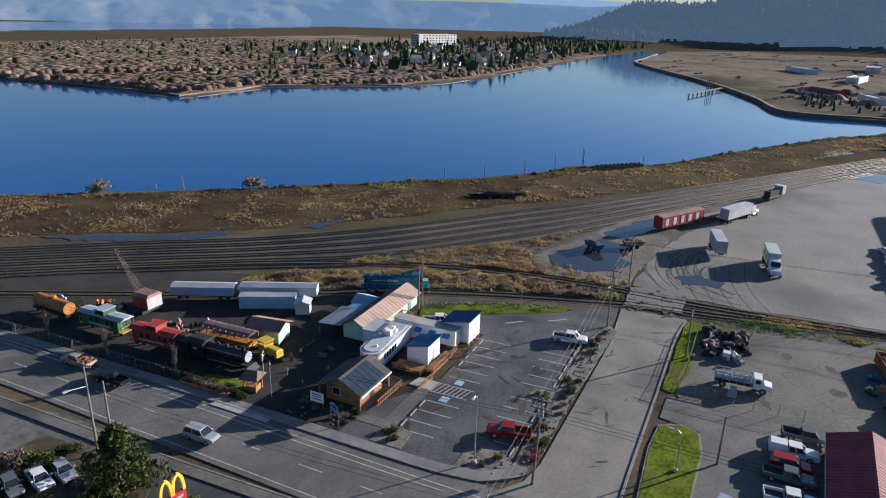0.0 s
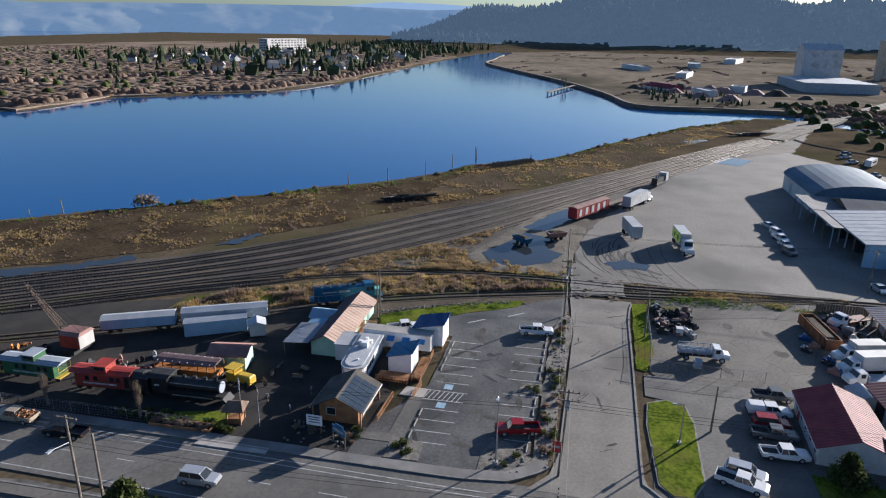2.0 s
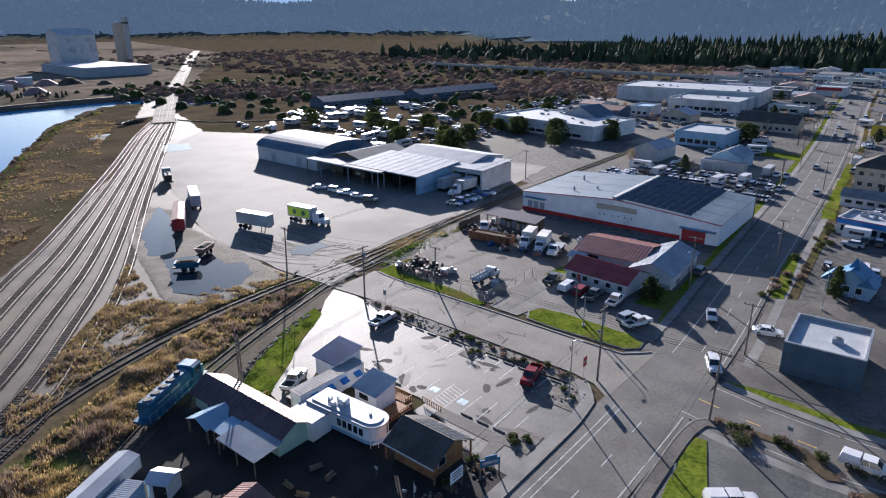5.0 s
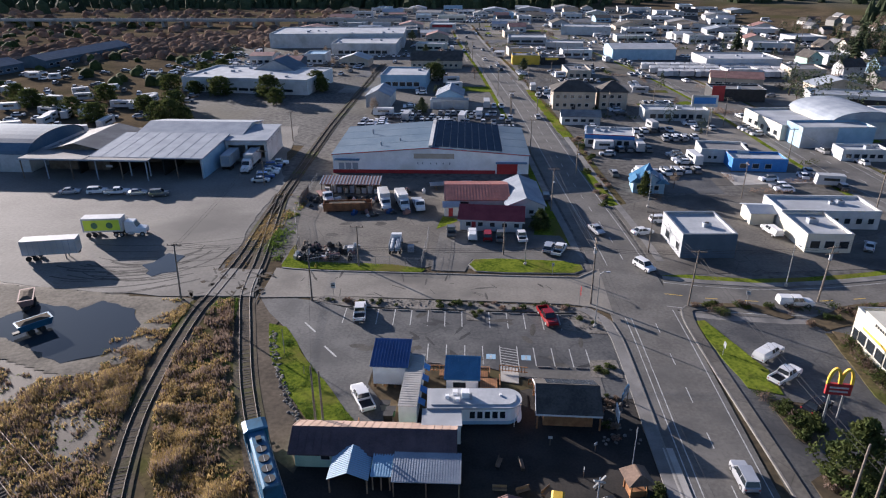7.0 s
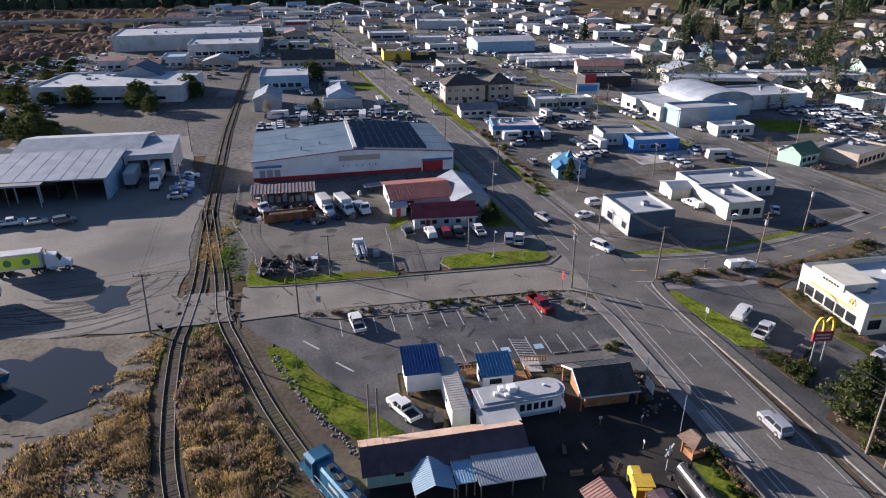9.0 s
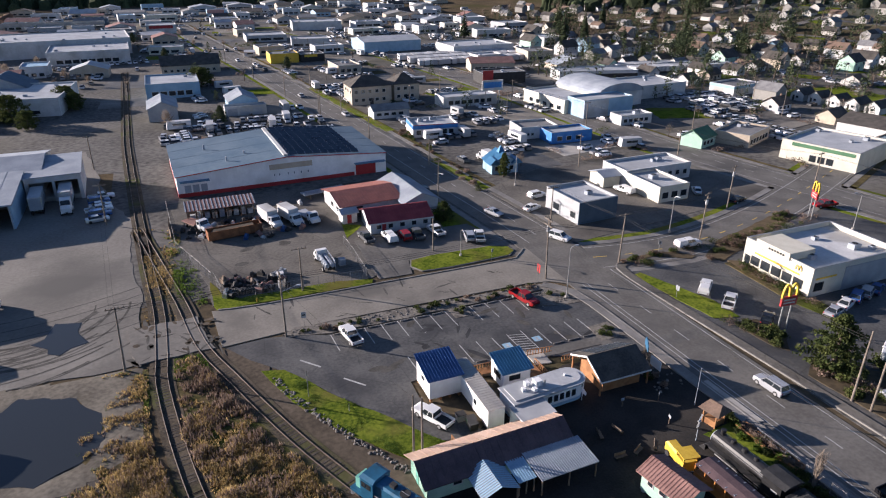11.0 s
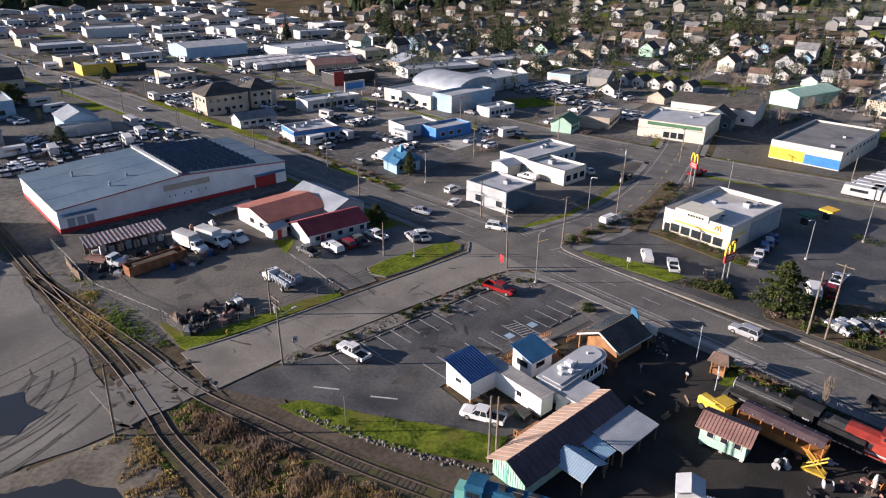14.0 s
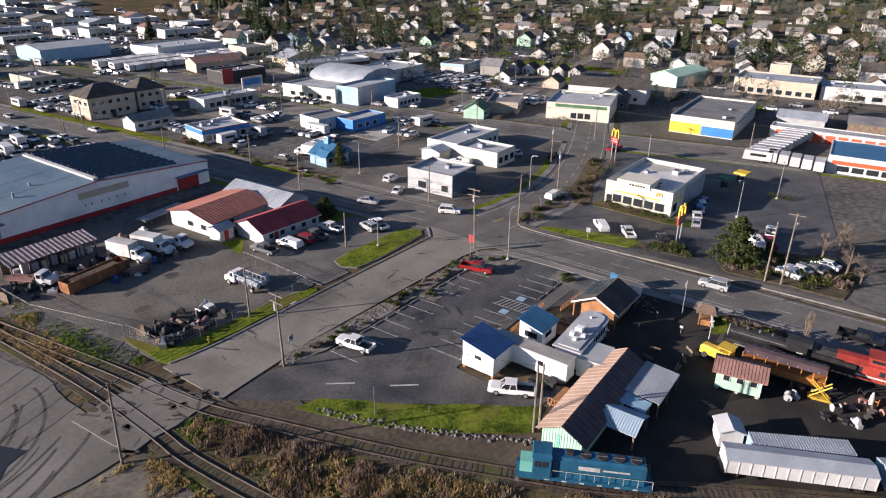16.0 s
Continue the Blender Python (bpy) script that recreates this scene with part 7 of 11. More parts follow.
    if near:
        for s in (-1, 1):
            part("headlight", G().box(L - .12, L - .02, s * .62 - .16, s * .62 + .16, .68, .82), M["paint"], t_)
            part("taillight", G().box(-L - .02, -L + .06, s * .74 - .1, s * .74 + .1, .75, .95), M["red_wall"], t_)
            part("mirror", G().box(.75, .9, s * 1.02 - .1, s * 1.02 + .1, 1.1, 1.25), c, t_)
        part("bumper", G().box(L - .06, L + .08, -.75, .75, .42, .6), M["dark"], t_)
        part("bumper", G().box(-L - .08, -L + .06, -.75, .75, .42, .6), M["dark"], t_)
    return t_


def car(kind, colour, x, y, rot, near=False, group="", label="", z=.06):
    key = (kind, colour, near)
    if key not in PROTO:
        PROTO[key] = build_car(kind, colour, near)
        ob = PROTO[key]
        ob.matrix_basis = stand(x, y, z, rot) @ Matrix.Diagonal((K, K, K, 1))
    else:
        ob = copy_thing(PROTO[key], stand(x, y, z, rot))
    ob["label"] = label or PROTO[key]["label"]
    if group:
        ob["group"] = group
    return ob


near_cars = [("pickup", "white", -14.7, 94.6, 98, "white lifted pickup parked in a marked stall"), ("pickup", "red", 16.2, 95.0, -75, "dark red pickup parked in a marked stall"),
             ("pickup", "white", -10.1, 71.6, 117, "white crew-cab pickup beside the grass bank"), ("canopy", "white", 3.0, 129.0, 92, "white pickup with canopy before the red-roofed shop"),
             ("suv", "red", 6.2, 128.6, 91, "red sport utility car before the shop"), ("pickup", "grey", 8.9, 128.4, 90, "grey pickup before the shop"), ("pickup", "white", 13.3, 128.6, 95, "white pickup before the shop"),
             ("suv", "silver", 18.6, 123.0, 75, "silver car parked near the grass island"), ("pickup", "white", 20.6, 122.2, 70, "white pickup with signs near the grass island"),
             ("suv", "white", 36.0, 115.6, -62, "white sport utility car leaving the junction"), ("sedan", "silver", 29.6, 133.5, -70, "silver sedan driving on the highway"),
             ("suv", "silver", 35.6, 60.0, 92, "silver wagon driving on the highway"), ("pickup", "black", 31.5, 38.0, -88, "black pickup driving on the highway"),
             ("canopy", "white", 48.0, 86.2, 40, "white van-like pickup parked by the grass verge"), ("pickup", "white", 48.2, 80.6, 38, "white pickup parked by the grass verge"), ("sedan", "black", 49.6, 73.8, 35, "black sedan parked by the bushes"),
             ("sedan", "white", 66.2, 72.6, 20, "white sedan parked beside the restaurant"), ("sedan", "silver", 62.0, 71.4, 15, "silver sedan parked beside the restaurant"), ("suv", "blue", 70.2, 73.6, 25, "blue car parked beside the restaurant"),
             ("suv", "silver", 73.2, 74.0, 25, "silver car parked beside the restaurant"), ("sedan", "blue", 76.2, 74.4, 25, "blue sedan parked beside the restaurant"), ("canopy", "white", 58.5, 102.6, 0, "white car waiting on the cross street"),
             ("van", "white", 58.0, 59.0, 30, "white van in the restaurant car park"), ("pickup", "red", 60.0, 57.0, 25, "red pickup in the restaurant car park"), ("pickup", "white", 66.0, 58.0, 10, "white pickup in the restaurant car park"),
             ("sedan", "silver", 48.4, 51.0, 75, "silver sedan parked in the shade of the tree"), ("sedan", "white", 50.6, 50.0, 75, "white sedan parked in the shade of the tree"), ("sedan", "grey", 52.8, 48.2, 72, "grey sedan parked behind the hedge"),
             ("sedan", "white", 56.0, 46.5, 78, "white sedan parked behind the hedge"), ("pickup", "tan", 30.2, 29.0, -88, "flatbed pickup carrying a load of split firewood"),
             ("sedan", "white", 39.2, 133.0, 20, "white sedan beside the slate-fronted shop"), ("suv", "white", 44.5, 140.0, 10, "white car behind the slate-fronted shop"), ("canopy", "white", 66.8, 135.0, 100, "white car between the shops"),
             ("sedan", "white", 83.5, 128.0, 60, "white car behind the office block"), ("sedan", "black", 88.0, 119.0, 15, "black car at the cross street"), ("pickup", "red", 104.5, 108.5, 170, "bright red pickup turning on the back highway"),
             ("pickup", "grey", -1.6, 130.6, 95, "grey pickup beside the shop"), ("suv", "grey", 20.2, 154.0, 92, "grey car beside the warehouse road"), ("pickup", "silver", 17.8, 143.5, 88, "silver pickup beside the white wing")]
for kind, colour, x, y, rot, label in near_cars:
    car(kind, colour, x, y, rot, True, "", label)
for k, (x, y) in enumerate(((-99.0, 151.0), (-92.2, 151.6), (-86.8, 151.2), (-81.6, 151.2), (-75.6, 150.6))):
    car(("sedan", "suv", "pickup")[k % 3], ("silver", "white", "white", "silver", "grey", "white")[k], x, y, 18, True, "cars beside the trucking depot")
for k in range(6):
    car(("sedan", "suv", "pickup")[k % 3], ("silver", "blue", "white")[k % 3], -53.5 - rnd.random(), 163 + k * 3.1, 10, False, "cars along the railway")


def box_load(x, y, rot):
    t_ = thing("firewood_load", "heap of split orange firewood on a truck bed", "firewood", x, y, .7, rot)
    geo = G()
    r_ = random.Random(3)
    for _ in range(110):
        px, py, pz = r_.uniform(-1.0, 1.0), r_.uniform(-.8, .8), r_.uniform(.1, .8)
        d_ = Vector((r_.uniform(-1, 1), r_.uniform(-1, 1), r_.uniform(-.3, .3))).normalized() * .25
        geo.tube((px - d_.x, py - d_.y, pz - d_.z), (px + d_.x, py + d_.y, pz + d_.z), .1, n=5)
    tagged(part("log_stack", geo, M["wood"], t_), kind="stuff")


box_load(30.2, 30.6, 92)


def semi(x, y, rot, tractor=True, colour="white", stripe=None, L=13.5, label="white semi-trailer parked on the trucking yard", group="semi-trailers"):
    t_ = thing("semi_trailer", label, "truck", x, y, .03, rot, group)
    part("box", G().box(-L / 2, L / 2, -1.3, 1.3, 1.25, 4.2), M["white_wall"], t_)
    part("roof", G().box(-L / 2 - .03, L / 2 + .03, -1.33, 1.33, 4.2, 4.28), M["white_roof"], t_)
    part("frame", G().box(-L / 2, L / 2, -.6, .6, .95, 1.25), M["dark"], t_)
    for sy in (-1.31, 1.31):
        for k in range(10):
            part("side_rib", G().box(-L / 2 + .2 + k * (L - .4) / 9 - .04, -L / 2 + .2 + k * (L - .4) / 9 + .04, sy - .02, sy + .02, 1.3, 4.15), M["light_metal"], t_)
        if stripe:
            part("side_panel", G().box(-L / 2 + .4, L / 2 - .4, sy * 1.02 - .005, sy * 1.02 + .005, 1.6, 3.9), M[stripe], t_, "lime green side panel")
            for cx in (-1.5, 1.6):
                part("emblem", G().tube((cx, sy * 1.025, 2.7), (cx, sy * 1.04, 2.7), .7, n=14), M["green_wall"], t_)
    part("rear_door", G().box(-L / 2 - .05, -L / 2 - .003, -1.2, 1.2, 1.35, 4.1), M["light_metal"], t_)
    wheels(t_, (-L / 2 + 1.0, -L / 2 + 2.3), 1.1, .5, .4, rim=False)
    if not tractor:
        for sy in (-.7, .7):
            part("landing_leg", G().box(L / 2 - 2.6, L / 2 - 2.4, sy - .08, sy + .08, 0, .95), M["steel"], t_)
    else:
        c = CAR[colour]
        tr = part("tractor", loft([(L / 2 + .5, 1.15, 1.1, .8, 3.3), (L / 2 + 2.3, 1.2, 1.1, .8, 3.2), (L / 2 + 2.9, 1.15, 1.0, .7, 2.0), (L / 2 + 4.6, 1.1, .9, .6, 1.7)]), c, t_)
        part("windscreen", G().frustum((L / 2 + 2.25, L / 2 + 2.95, -1.0, 1.0, 2.05), (L / 2 + 2.2, L / 2 + 2.4, -.95, .95, 3.0)), M["glass"], tr)
        part("chassis", G().box(L / 2 - 2.4, L / 2 + 4.6, -.5, .5, .6, .9), M["dark"], t_)
        for s in (-1.12, 1.12):
            part("fuel_tank", G().tube((L / 2 + 1.0, s, .75), (L / 2 + 2.2, s, .75), .35, n=10), M["steel"], t_)
            part("exhaust", G().cyl(L / 2 + .45, s * .9, 1.0, 3.9, .08), M["steel"], t_)
        wheels(t_, (L / 2 - 1.6, L / 2 - .4, L / 2 + 3.9), 1.05, .5, .4)
    return t_


M["lime"] = plain("lime", (0.48, 0.62, 0.05), .5)
semi(-79.5, 113.3, 13, False, L=10.2, label="white parked semi-trailer without its tractor")
semi(-75.3, 125.2, 8, True, stripe="lime", L=8.2, label="white truck with lime green side panel")
semi(-112.6, 115.6, 154, True, L=13, label="white semi-truck on the dirt edge of the yard")
semi(-66.9, 176.5, 93, False, L=9, label="white trailer backed into the loading dock")
semi(-61.0, 178.0, -87, True, L=8, label="white truck backed into the loading dock")
rb = freight_car("boxcar", "red and white weathered boxcar on the yard track", -96.6, 102.0, 150, 17.5, "red_wall", "rust_metal", 12, 3.9)
for k in range(5):
    part("panel", G().box(-7.5 + k * 3.2, -6.2 + k * 3.2, -1.46, -1.44, 1.4, 3.4), M["white_wall"], rb, "white faded side panel")
fl = thing("flat_wagon", "low empty flat wagon coupled to the boxcar", "railway wagon", -111.2, 110.2, .3, 152)
part("deck", G().box(-5.6, 5.6, -1.3, 1.3, .9, 1.15), M["old_wood"], fl)
for x_ in (-3.8, 3.8):
    bogie(fl, x_)
ld = thing("switch_locomotive", "small dark switching locomotive in the rail yard", "locomotive", -146.0, 125.4, .3, 156)
part("hood", G().box(-5.5, 2.2, -1.0, 1.0, 1.1, 3.0), M["black_paint"], ld)
part("cab", G().box(2.2, 4.6, -1.35, 1.35, 1.1, 3.8), M["grey_wall"], ld)
part("frame", G().box(-6.2, 5.6, -1.3, 1.3, .7, 1.1), M["dark"], ld)
for x in (-4, -1.5):
    part("exhaust", G().cyl(x, 0, 3.0, 3.5, .25), M["dark"], ld)
for x_ in (-4.0, 3.6):
    bogie(ld, x_)


def dump_cart(x, y, rot, c):
    t_ = thing("dump_trailer", "old steel dump trailer standing in the puddle edge", "trailer", x, y, .05, rot)
    part("tub", G().frustum((-2.2, 2.2, -.9, .9, .8), (-2.6, 2.6, -1.2, 1.2, 2.0)), M[c], t_)
    part("load", G().frustum((-2.3, 2.3, -1.0, 1.0, 2.0), (-1.2, 1.0, -.4, .4, 2.3)), M["yard_dirt"], t_)
    part("frame", G().box(-3.2, 2.2, -.4, .4, .55, .8), M["dark"], t_)
    wheels(t_, (-.8, .8), .95, .45, .3, False)


dump_cart(-65.4, 86.3, 50, "loco_blue")
dump_cart(-72.0, 94.4, 120, "rust_metal")


# ---- truck yard ----
def yard_truck(x, y, rot, body, cab, kind, label):
    t_ = thing("work_truck", label, "truck", x, y, .05, rot)
    part("chassis", G().box(-4.2, 3.4, -.5, .5, .6, .95), M["dark"], t_)
    c = part("cab", loft([(1.2, 1.1, 1.05, .7, 2.5), (2.3, 1.12, 1.05, .7, 2.45), (2.7, 1.1, .95, .65, 1.6), (3.8, 1.0, .85, .6, 1.4)]), CAR[cab], t_)
    part("windscreen", G().frustum((2.25, 2.75, -.95, .95, 1.65), (2.2, 2.38, -.9, .9, 2.35)), M["glass"], c)
    for s in (-1.1, 1.1):
        part("side_window", G().box(1.45, 2.15, s - .03, s + .03, 1.65, 2.3), M["glass"], c)
    if kind == "box":
        part("box", G().box(-4.3, 1.0, -1.2, 1.2, .95, 3.4), M[body], t_)
    elif kind == "tank":
        for i in range(2):
            for j in range(2):
                part("tank", G().tube((-4.2 + i * 2.6, -.5 + j, 1.5), (-1.8 + i * 2.6, -.5 + j, 1.5), .42, n=12), M[body], t_)
        for k in range(6):
            for y0 in (-1.1, 1.0):
                part("rack_post", G().box(-4.2 + k * 1.03, -4.1 + k * 1.03, y0, y0 + .1, .95, 2.4), M[body], t_)
        for sy in (-1.05, 1.05):
            part("rack_rail", G().box(-4.2, 1.05, sy - .05, sy + .05, 2.3, 2.4), M[body], t_)
    else:
        part("flat_bed", G().box(-4.3, 1.0, -1.2, 1.2, .95, 1.15), M[body], t_)
        part("headboard", G().box(.85, 1.0, -1.2, 1.2, 1.15, 2.0), M[body], t_)
    wheels(t_, (-3.0, 2.6), 1.0, .5, .35)


yard_truck(-12.4, 122.4, 93, "light_metal", "white", "tank", "white rack truck with tanks in the fenced yard")
yard_truck(-18.4, 147.0, -74, "white_wall", "white", "box", "white box truck in the truck yard")
yard_truck(-14.0, 146.4, -72, "white_wall", "white", "box", "white box truck beside another in the yard")
yard_truck(-10.2, 146.2, -76, "light_metal", "white", "flat", "white flatbed truck in the truck yard")
yard_truck(-33.5, 150.4, -60, "rust_metal", "white", "flat", "white flatbed truck with rusty load")
yard_truck(46.5, 172.0, 100, "white_wall", "white", "box", "white box truck behind the shops")
db = thing("dumpster", "long rust-orange roll-off dumpster with torn rim", "dumpster", -26.6, 143.6, .05, 8)
part("tub", G().box(-5.6, 5.6, -1.3, -1.18, .2, 2.1).box(-5.6, 5.6, 1.18, 1.3, .2, 2.1).box(-5.6, -5.48, -1.18, 1.18, .2, 2.1).box(5.48, 5.6, -1.18, 1.18, .2, 2.1).box(-5.48, 5.48, -1.18, 1.18, .2, .35), M["rust_orange"], db)
for k in range(12):
    part("rib", G().box(-5.5 + k, -5.38 + k, -1.36, -1.3, .2, 2.1), M["rust_orange"], db)
part("load", G().frustum((-5.4, 5.4, -1.15, 1.15, .35), (-4.2, 4.0, -.7, .7, 1.9)), M["yard_dirt"], db)
for x in (-4.6, 4.6):
    part("skid", G().box(x - .4, x + .4, -1.1, 1.1, 0, .2), M["dark"], db)
rk = random.Random(11)
for k in range(70):
    near_ = k < 46
    x, y = (rk.uniform(-31, -20.5), rk.uniform(115.6, 122.5)) if near_ else (rk.uniform(-37, -20), rk.uniform(146.5, 152.5))
    c = rk.choice(["dark", "dark", "black_paint", "dark", "rust_metal", "steel", "old_wood"])
    t_ = thing("machine_part", "dark stored machine part in the fenced yard", "machinery", x, y, .04, rk.uniform(0, 180), "stored machine parts")
    s = rk.uniform(.6, 1.2)
    if k % 3:
        part("body", G().box(-.8 * s, .8 * s, -.4 * s, .4 * s, 0, .7 * s).frustum((-.6 * s, .3 * s, -.3 * s, .3 * s, .7 * s), (-.4 * s, .1 * s, -.15 * s, .15 * s, 1.3 * s)), M[c], t_)
    else:
        part("body", G().tube((-.9 * s, 0, .5 * s), (.9 * s, 0, .5 * s), .45 * s, n=10).box(-.8 * s, .8 * s, -.3 * s, .3 * s, 0, .2), M[c], t_)
for k in range(9):
    t_ = thing("pallet_stack", "stack of pale wrapped pallets under the shed roof", "pallets", -34.2 + k * 1.55, 155.4 + rk.uniform(-.4, .6), .04, rk.uniform(-6, 6), "pallet stacks in the open shed")
    h_ = rk.uniform(1.0, 2.1)
    part("load", G().box(-.55, .55, -.5, .5, .15, h_), M[rk.choice(["white_wall", "light_metal", "tan_wall", "grey_wall"])], t_)
    part("pallet", G().box(-.6, .6, -.55, .55, .1, .15).box(-.6, -.45, -.55, .55, 0, .1).box(.45, .6, -.55, .55, 0, .1), M["old_wood"], t_)
pr = thing("pipe_rack", "rack of long pale metal pipes beside the warehouse", "pipe rack", -3.4, 161.5, .04, 12)
for k in range(7):
    part("pipe", G().tube((-5.5, -1.2 + k * .4, 1.2 + .12 * (k % 2)), (5.5, -1.2 + k * .4, 1.2 + .12 * (k % 2)), .13, n=7), M["light_metal"], pr)
for x in (-4, 0, 4):
    part("bearer", G().box(x - .12, x + .12, -1.5, 1.7, 0, 1.06), M["old_wood"], pr)
sf = thing("slat_fence", "weathered brown solid slat fence behind the truck yard", "fence", 0, 0, 0)
for (ax, ay), (bx_, by_) in (((-39.1, 146.5), (-39.4, 150)), ((-39.4, 150), (-39.3, 156))):
    a, b = Vector((ax, ay, 0)), Vector((bx_, by_, 0))
    n_ = int((b - a).length / .5)
    d_ = (b - a).normalized()
    for i in range(n_):
        p = a.lerp(b, (i + .5) / n_)
        s_ = Vector((-d_.y, d_.x, 0)) * .03
        w_ = d_ * .22
        z_ = Vector((0, 0, 1.6 + .1 * ((i * 5) % 3)))
        q_ = [p - w_ - s_, p + w_ - s_, p + w_ + s_, p - w_ + s_]
        part("slat", G().add([tuple(v) for v in q_] + [tuple(v + z_) for v in q_], [(4, 5, 6, 7), (0, 1, 5, 4), (1, 2, 6, 5), (2, 3, 7, 6), (3, 0, 4, 7)]), M["old_wood"], sf)
for k in range(22):
    x, y = rk.choice(((-33, 146), (-22, 140.8), (-15, 142.5), (-12, 157), (-20, 151)))
    t_ = thing("machine_part", "dark stored machine part in the truck yard", "machinery", x + rk.uniform(-3, 3), y + rk.uniform(-1.2, 1.2), .04, rk.uniform(0, 180), "stored machine parts")
    s = rk.uniform(.5, 1.1)
    part("body", G().box(-.9 * s, .9 * s, -.4 * s, .4 * s, 0, .6 * s).frustum((-.5 * s, .5 * s, -.3 * s, .3 * s, .6 * s), (-.3 * s, .1 * s, -.2 * s, .15 * s, 1.1 * s)), M[rk.choice(["dark", "rust_metal", "black_paint", "navy_metal", "white_wall"])], t_)
for x, y, c in ((-21.2, 119.4, "white_wall"), (-9.2, 121.0, "light_metal")):
    t_ = thing("liquid_tote", "white caged liquid tote standing in the yard", "tank", x, y, .04)
    part("tank", G().box(-.6, .6, -.6, .6, .15, 1.3), M[c], t_)
    part("cage", G().box(-.63, .63, -.63, -.6, .1, .2).box(-.63, .63, .6, .63, .1, .2).box(-.63, .63, -.63, .63, 0, .15), M["steel"], t_)


def mesh_fence(pts, h=1.9, label="grey chain-link fence on steel posts"):
    t_ = thing("fence", label, "fence")
    for (ax, ay), (bx_, by_) in zip(pts, pts[1:]):
        a, b = Vector((ax, ay, 0)), Vector((bx_, by_, 0))
        L = (b - a).length
        n = max(1, int(L / 2.6))
        wires = G()
        for z in (.1, .5, .9, 1.3, 1.7):
            wires.tube(a + Vector((0, 0, z)), b + Vector((0, 0, z)), .012, n=3)
        m_ = int(L / .5)
        for i in range(m_):
            p = a.lerp(b, i / m_)
            wires.tube(p, a.lerp(b, (i + 1) / m_) + Vector((0, 0, h)), .01, n=3)
        tagged(part("mesh", wires, M["fence_steel"], t_), kind="stuff")
        part("top_rail", G().tube(a + Vector((0, 0, h)), b + Vector((0, 0, h)), .025, n=5), M["fence_steel"], t_)
        for i in range(n + 1):
            p = a.lerp(b, i / n)
            part("post", G().cyl(p.x, p.y, 0, h + .05, .04, n=6), M["fence_steel"], t_)


mesh_fence([(-32.6, 123.0), (-31.8, 116.4), (-29.2, 114.2), (-12.5, 114.0), (-6.4, 113.4), (-6.2, 124.0), (-6.4, 130.5)])
mesh_fence([(-33, 123), (-38.4, 140), (-39.5, 166)])
mesh_fence([(28.4, -4), (26.4, 40), (25.8, 55)], 1.5, "dark wire fence along the museum yard")


# ---- poles, lamps, wires, signs ----
def utility_pole(x, y, h, rot=0, arms=1, lamp=False, xfmr=False, lean=0.0):
    t_ = thing("utility_pole", "weathered brown timber utility pole with crossarm", "utility pole", x, y, 0, rot, "utility poles")
    part("pole", G().tube((0, 0, 0), (lean, 0, h), .17, .11, n=8), M["pole_wood"], t_)
    for k in range(arms):
        z = h - .4 - k * 1.1
        am = part("crossarm", G().box(lean - 1.3, lean + 1.3, -.08, .08, z, z + .14), M["pole_wood"], t_)
        for ix in (-1.15, -.45, .45, 1.15):
            part("insulator", G().cyl(lean + ix, 0, z + .14, z + .34, .05, n=6), M["dark"], am)
    if lamp:
        part("lamp_arm", G().tube((0, 0, h - 3.2), (0, -2.4, h - 2.6), .05, n=6), M["steel"], t_)
        part("lamp_head", G().box(-.16, .16, -3.0, -2.3, h - 2.66, h - 2.5), M["light_metal"], t_)
    if xfmr:
        part("transformer", G().cyl(.38, 0, h - 2.6, h - 1.5, .28), M["grey_wall"], t_)
    return t_


POLES = [(-47.0, 98.4, 10.5, 0, 1, 0, 0, .5), (-23.9, 99.0, 11.2, 90, 2, 1, 1, .1), (24.0, 100.9, 12.0, 90, 2, 0, 1, .4), (40.4, 101.2, 10.5, 0, 1, 0, 0, .3), (63.0, 104.2, 10.5, 20, 2, 0, 1, .5),
         (-18.4, 113.3, 8.5, 0, 1, 0, 0, 0), (20.9, 146.0, 10.5, 0, 1, 1, 0, .1), (38.4, 123.2, 9, 0, 1, 0, 0, 0), (82.2, 116.4, 10.5, 20, 1, 0, 1, .4), (43.6, 53.8, 11.0, 0, 0, 0, 0, 0), (44.0, 51.3, 13.0, 90, 1, 1, 0, 0),
         (-14.9, 65.6, 9.5, 0, 0, 0, 0, 0), (-13.9, 65.4, 9.0, 0, 0, 0, 0, 0), (9.4, 120.4, 7.0, 0, 0, 0, 0, 0), (18.6, 195, 10.5, 0, 1, 0, 0, 0), (14.0, 240, 10.5, 0, 1, 0, 0, 0), (9.5, 285, 10.5, 0, 1, 0, 0, 0),
         (3, 330, 10.5, 0, 1, 0, 0, 0), (-4, 385, 10.5, 0, 1, 0, 0, 0), (46.5, 6, 11, 90, 1, 1, 0, 0), (96, 150, 10, 10, 1, 0, 0, 0), (92, 190, 10, 10, 1, 0, 0, 0), (88, 235, 10, 10, 1, 0, 0, 0), (112, 118, 10, 10, 1, 0, 0, 0),
         (30.5, -2, 9.5, 90, 0, 1, 0, 0), (-52, 160, 9.5, 0, 1, 0, 0, .2), (-57, 205, 9.5, 0, 1, 0, 0, 0), (120, 76, 10, 10, 1, 0, 0, 0), (131, 40, 10, 10, 1, 0, 0, 0), (105, 290, 10, 10, 1, 0, 0, 0), (30, 175, 9, 0, 1, 1, 0, 0), (24, 250, 9, 0, 1, 1, 0, 0)]
for q in POLES:
    utility_pole(*q)


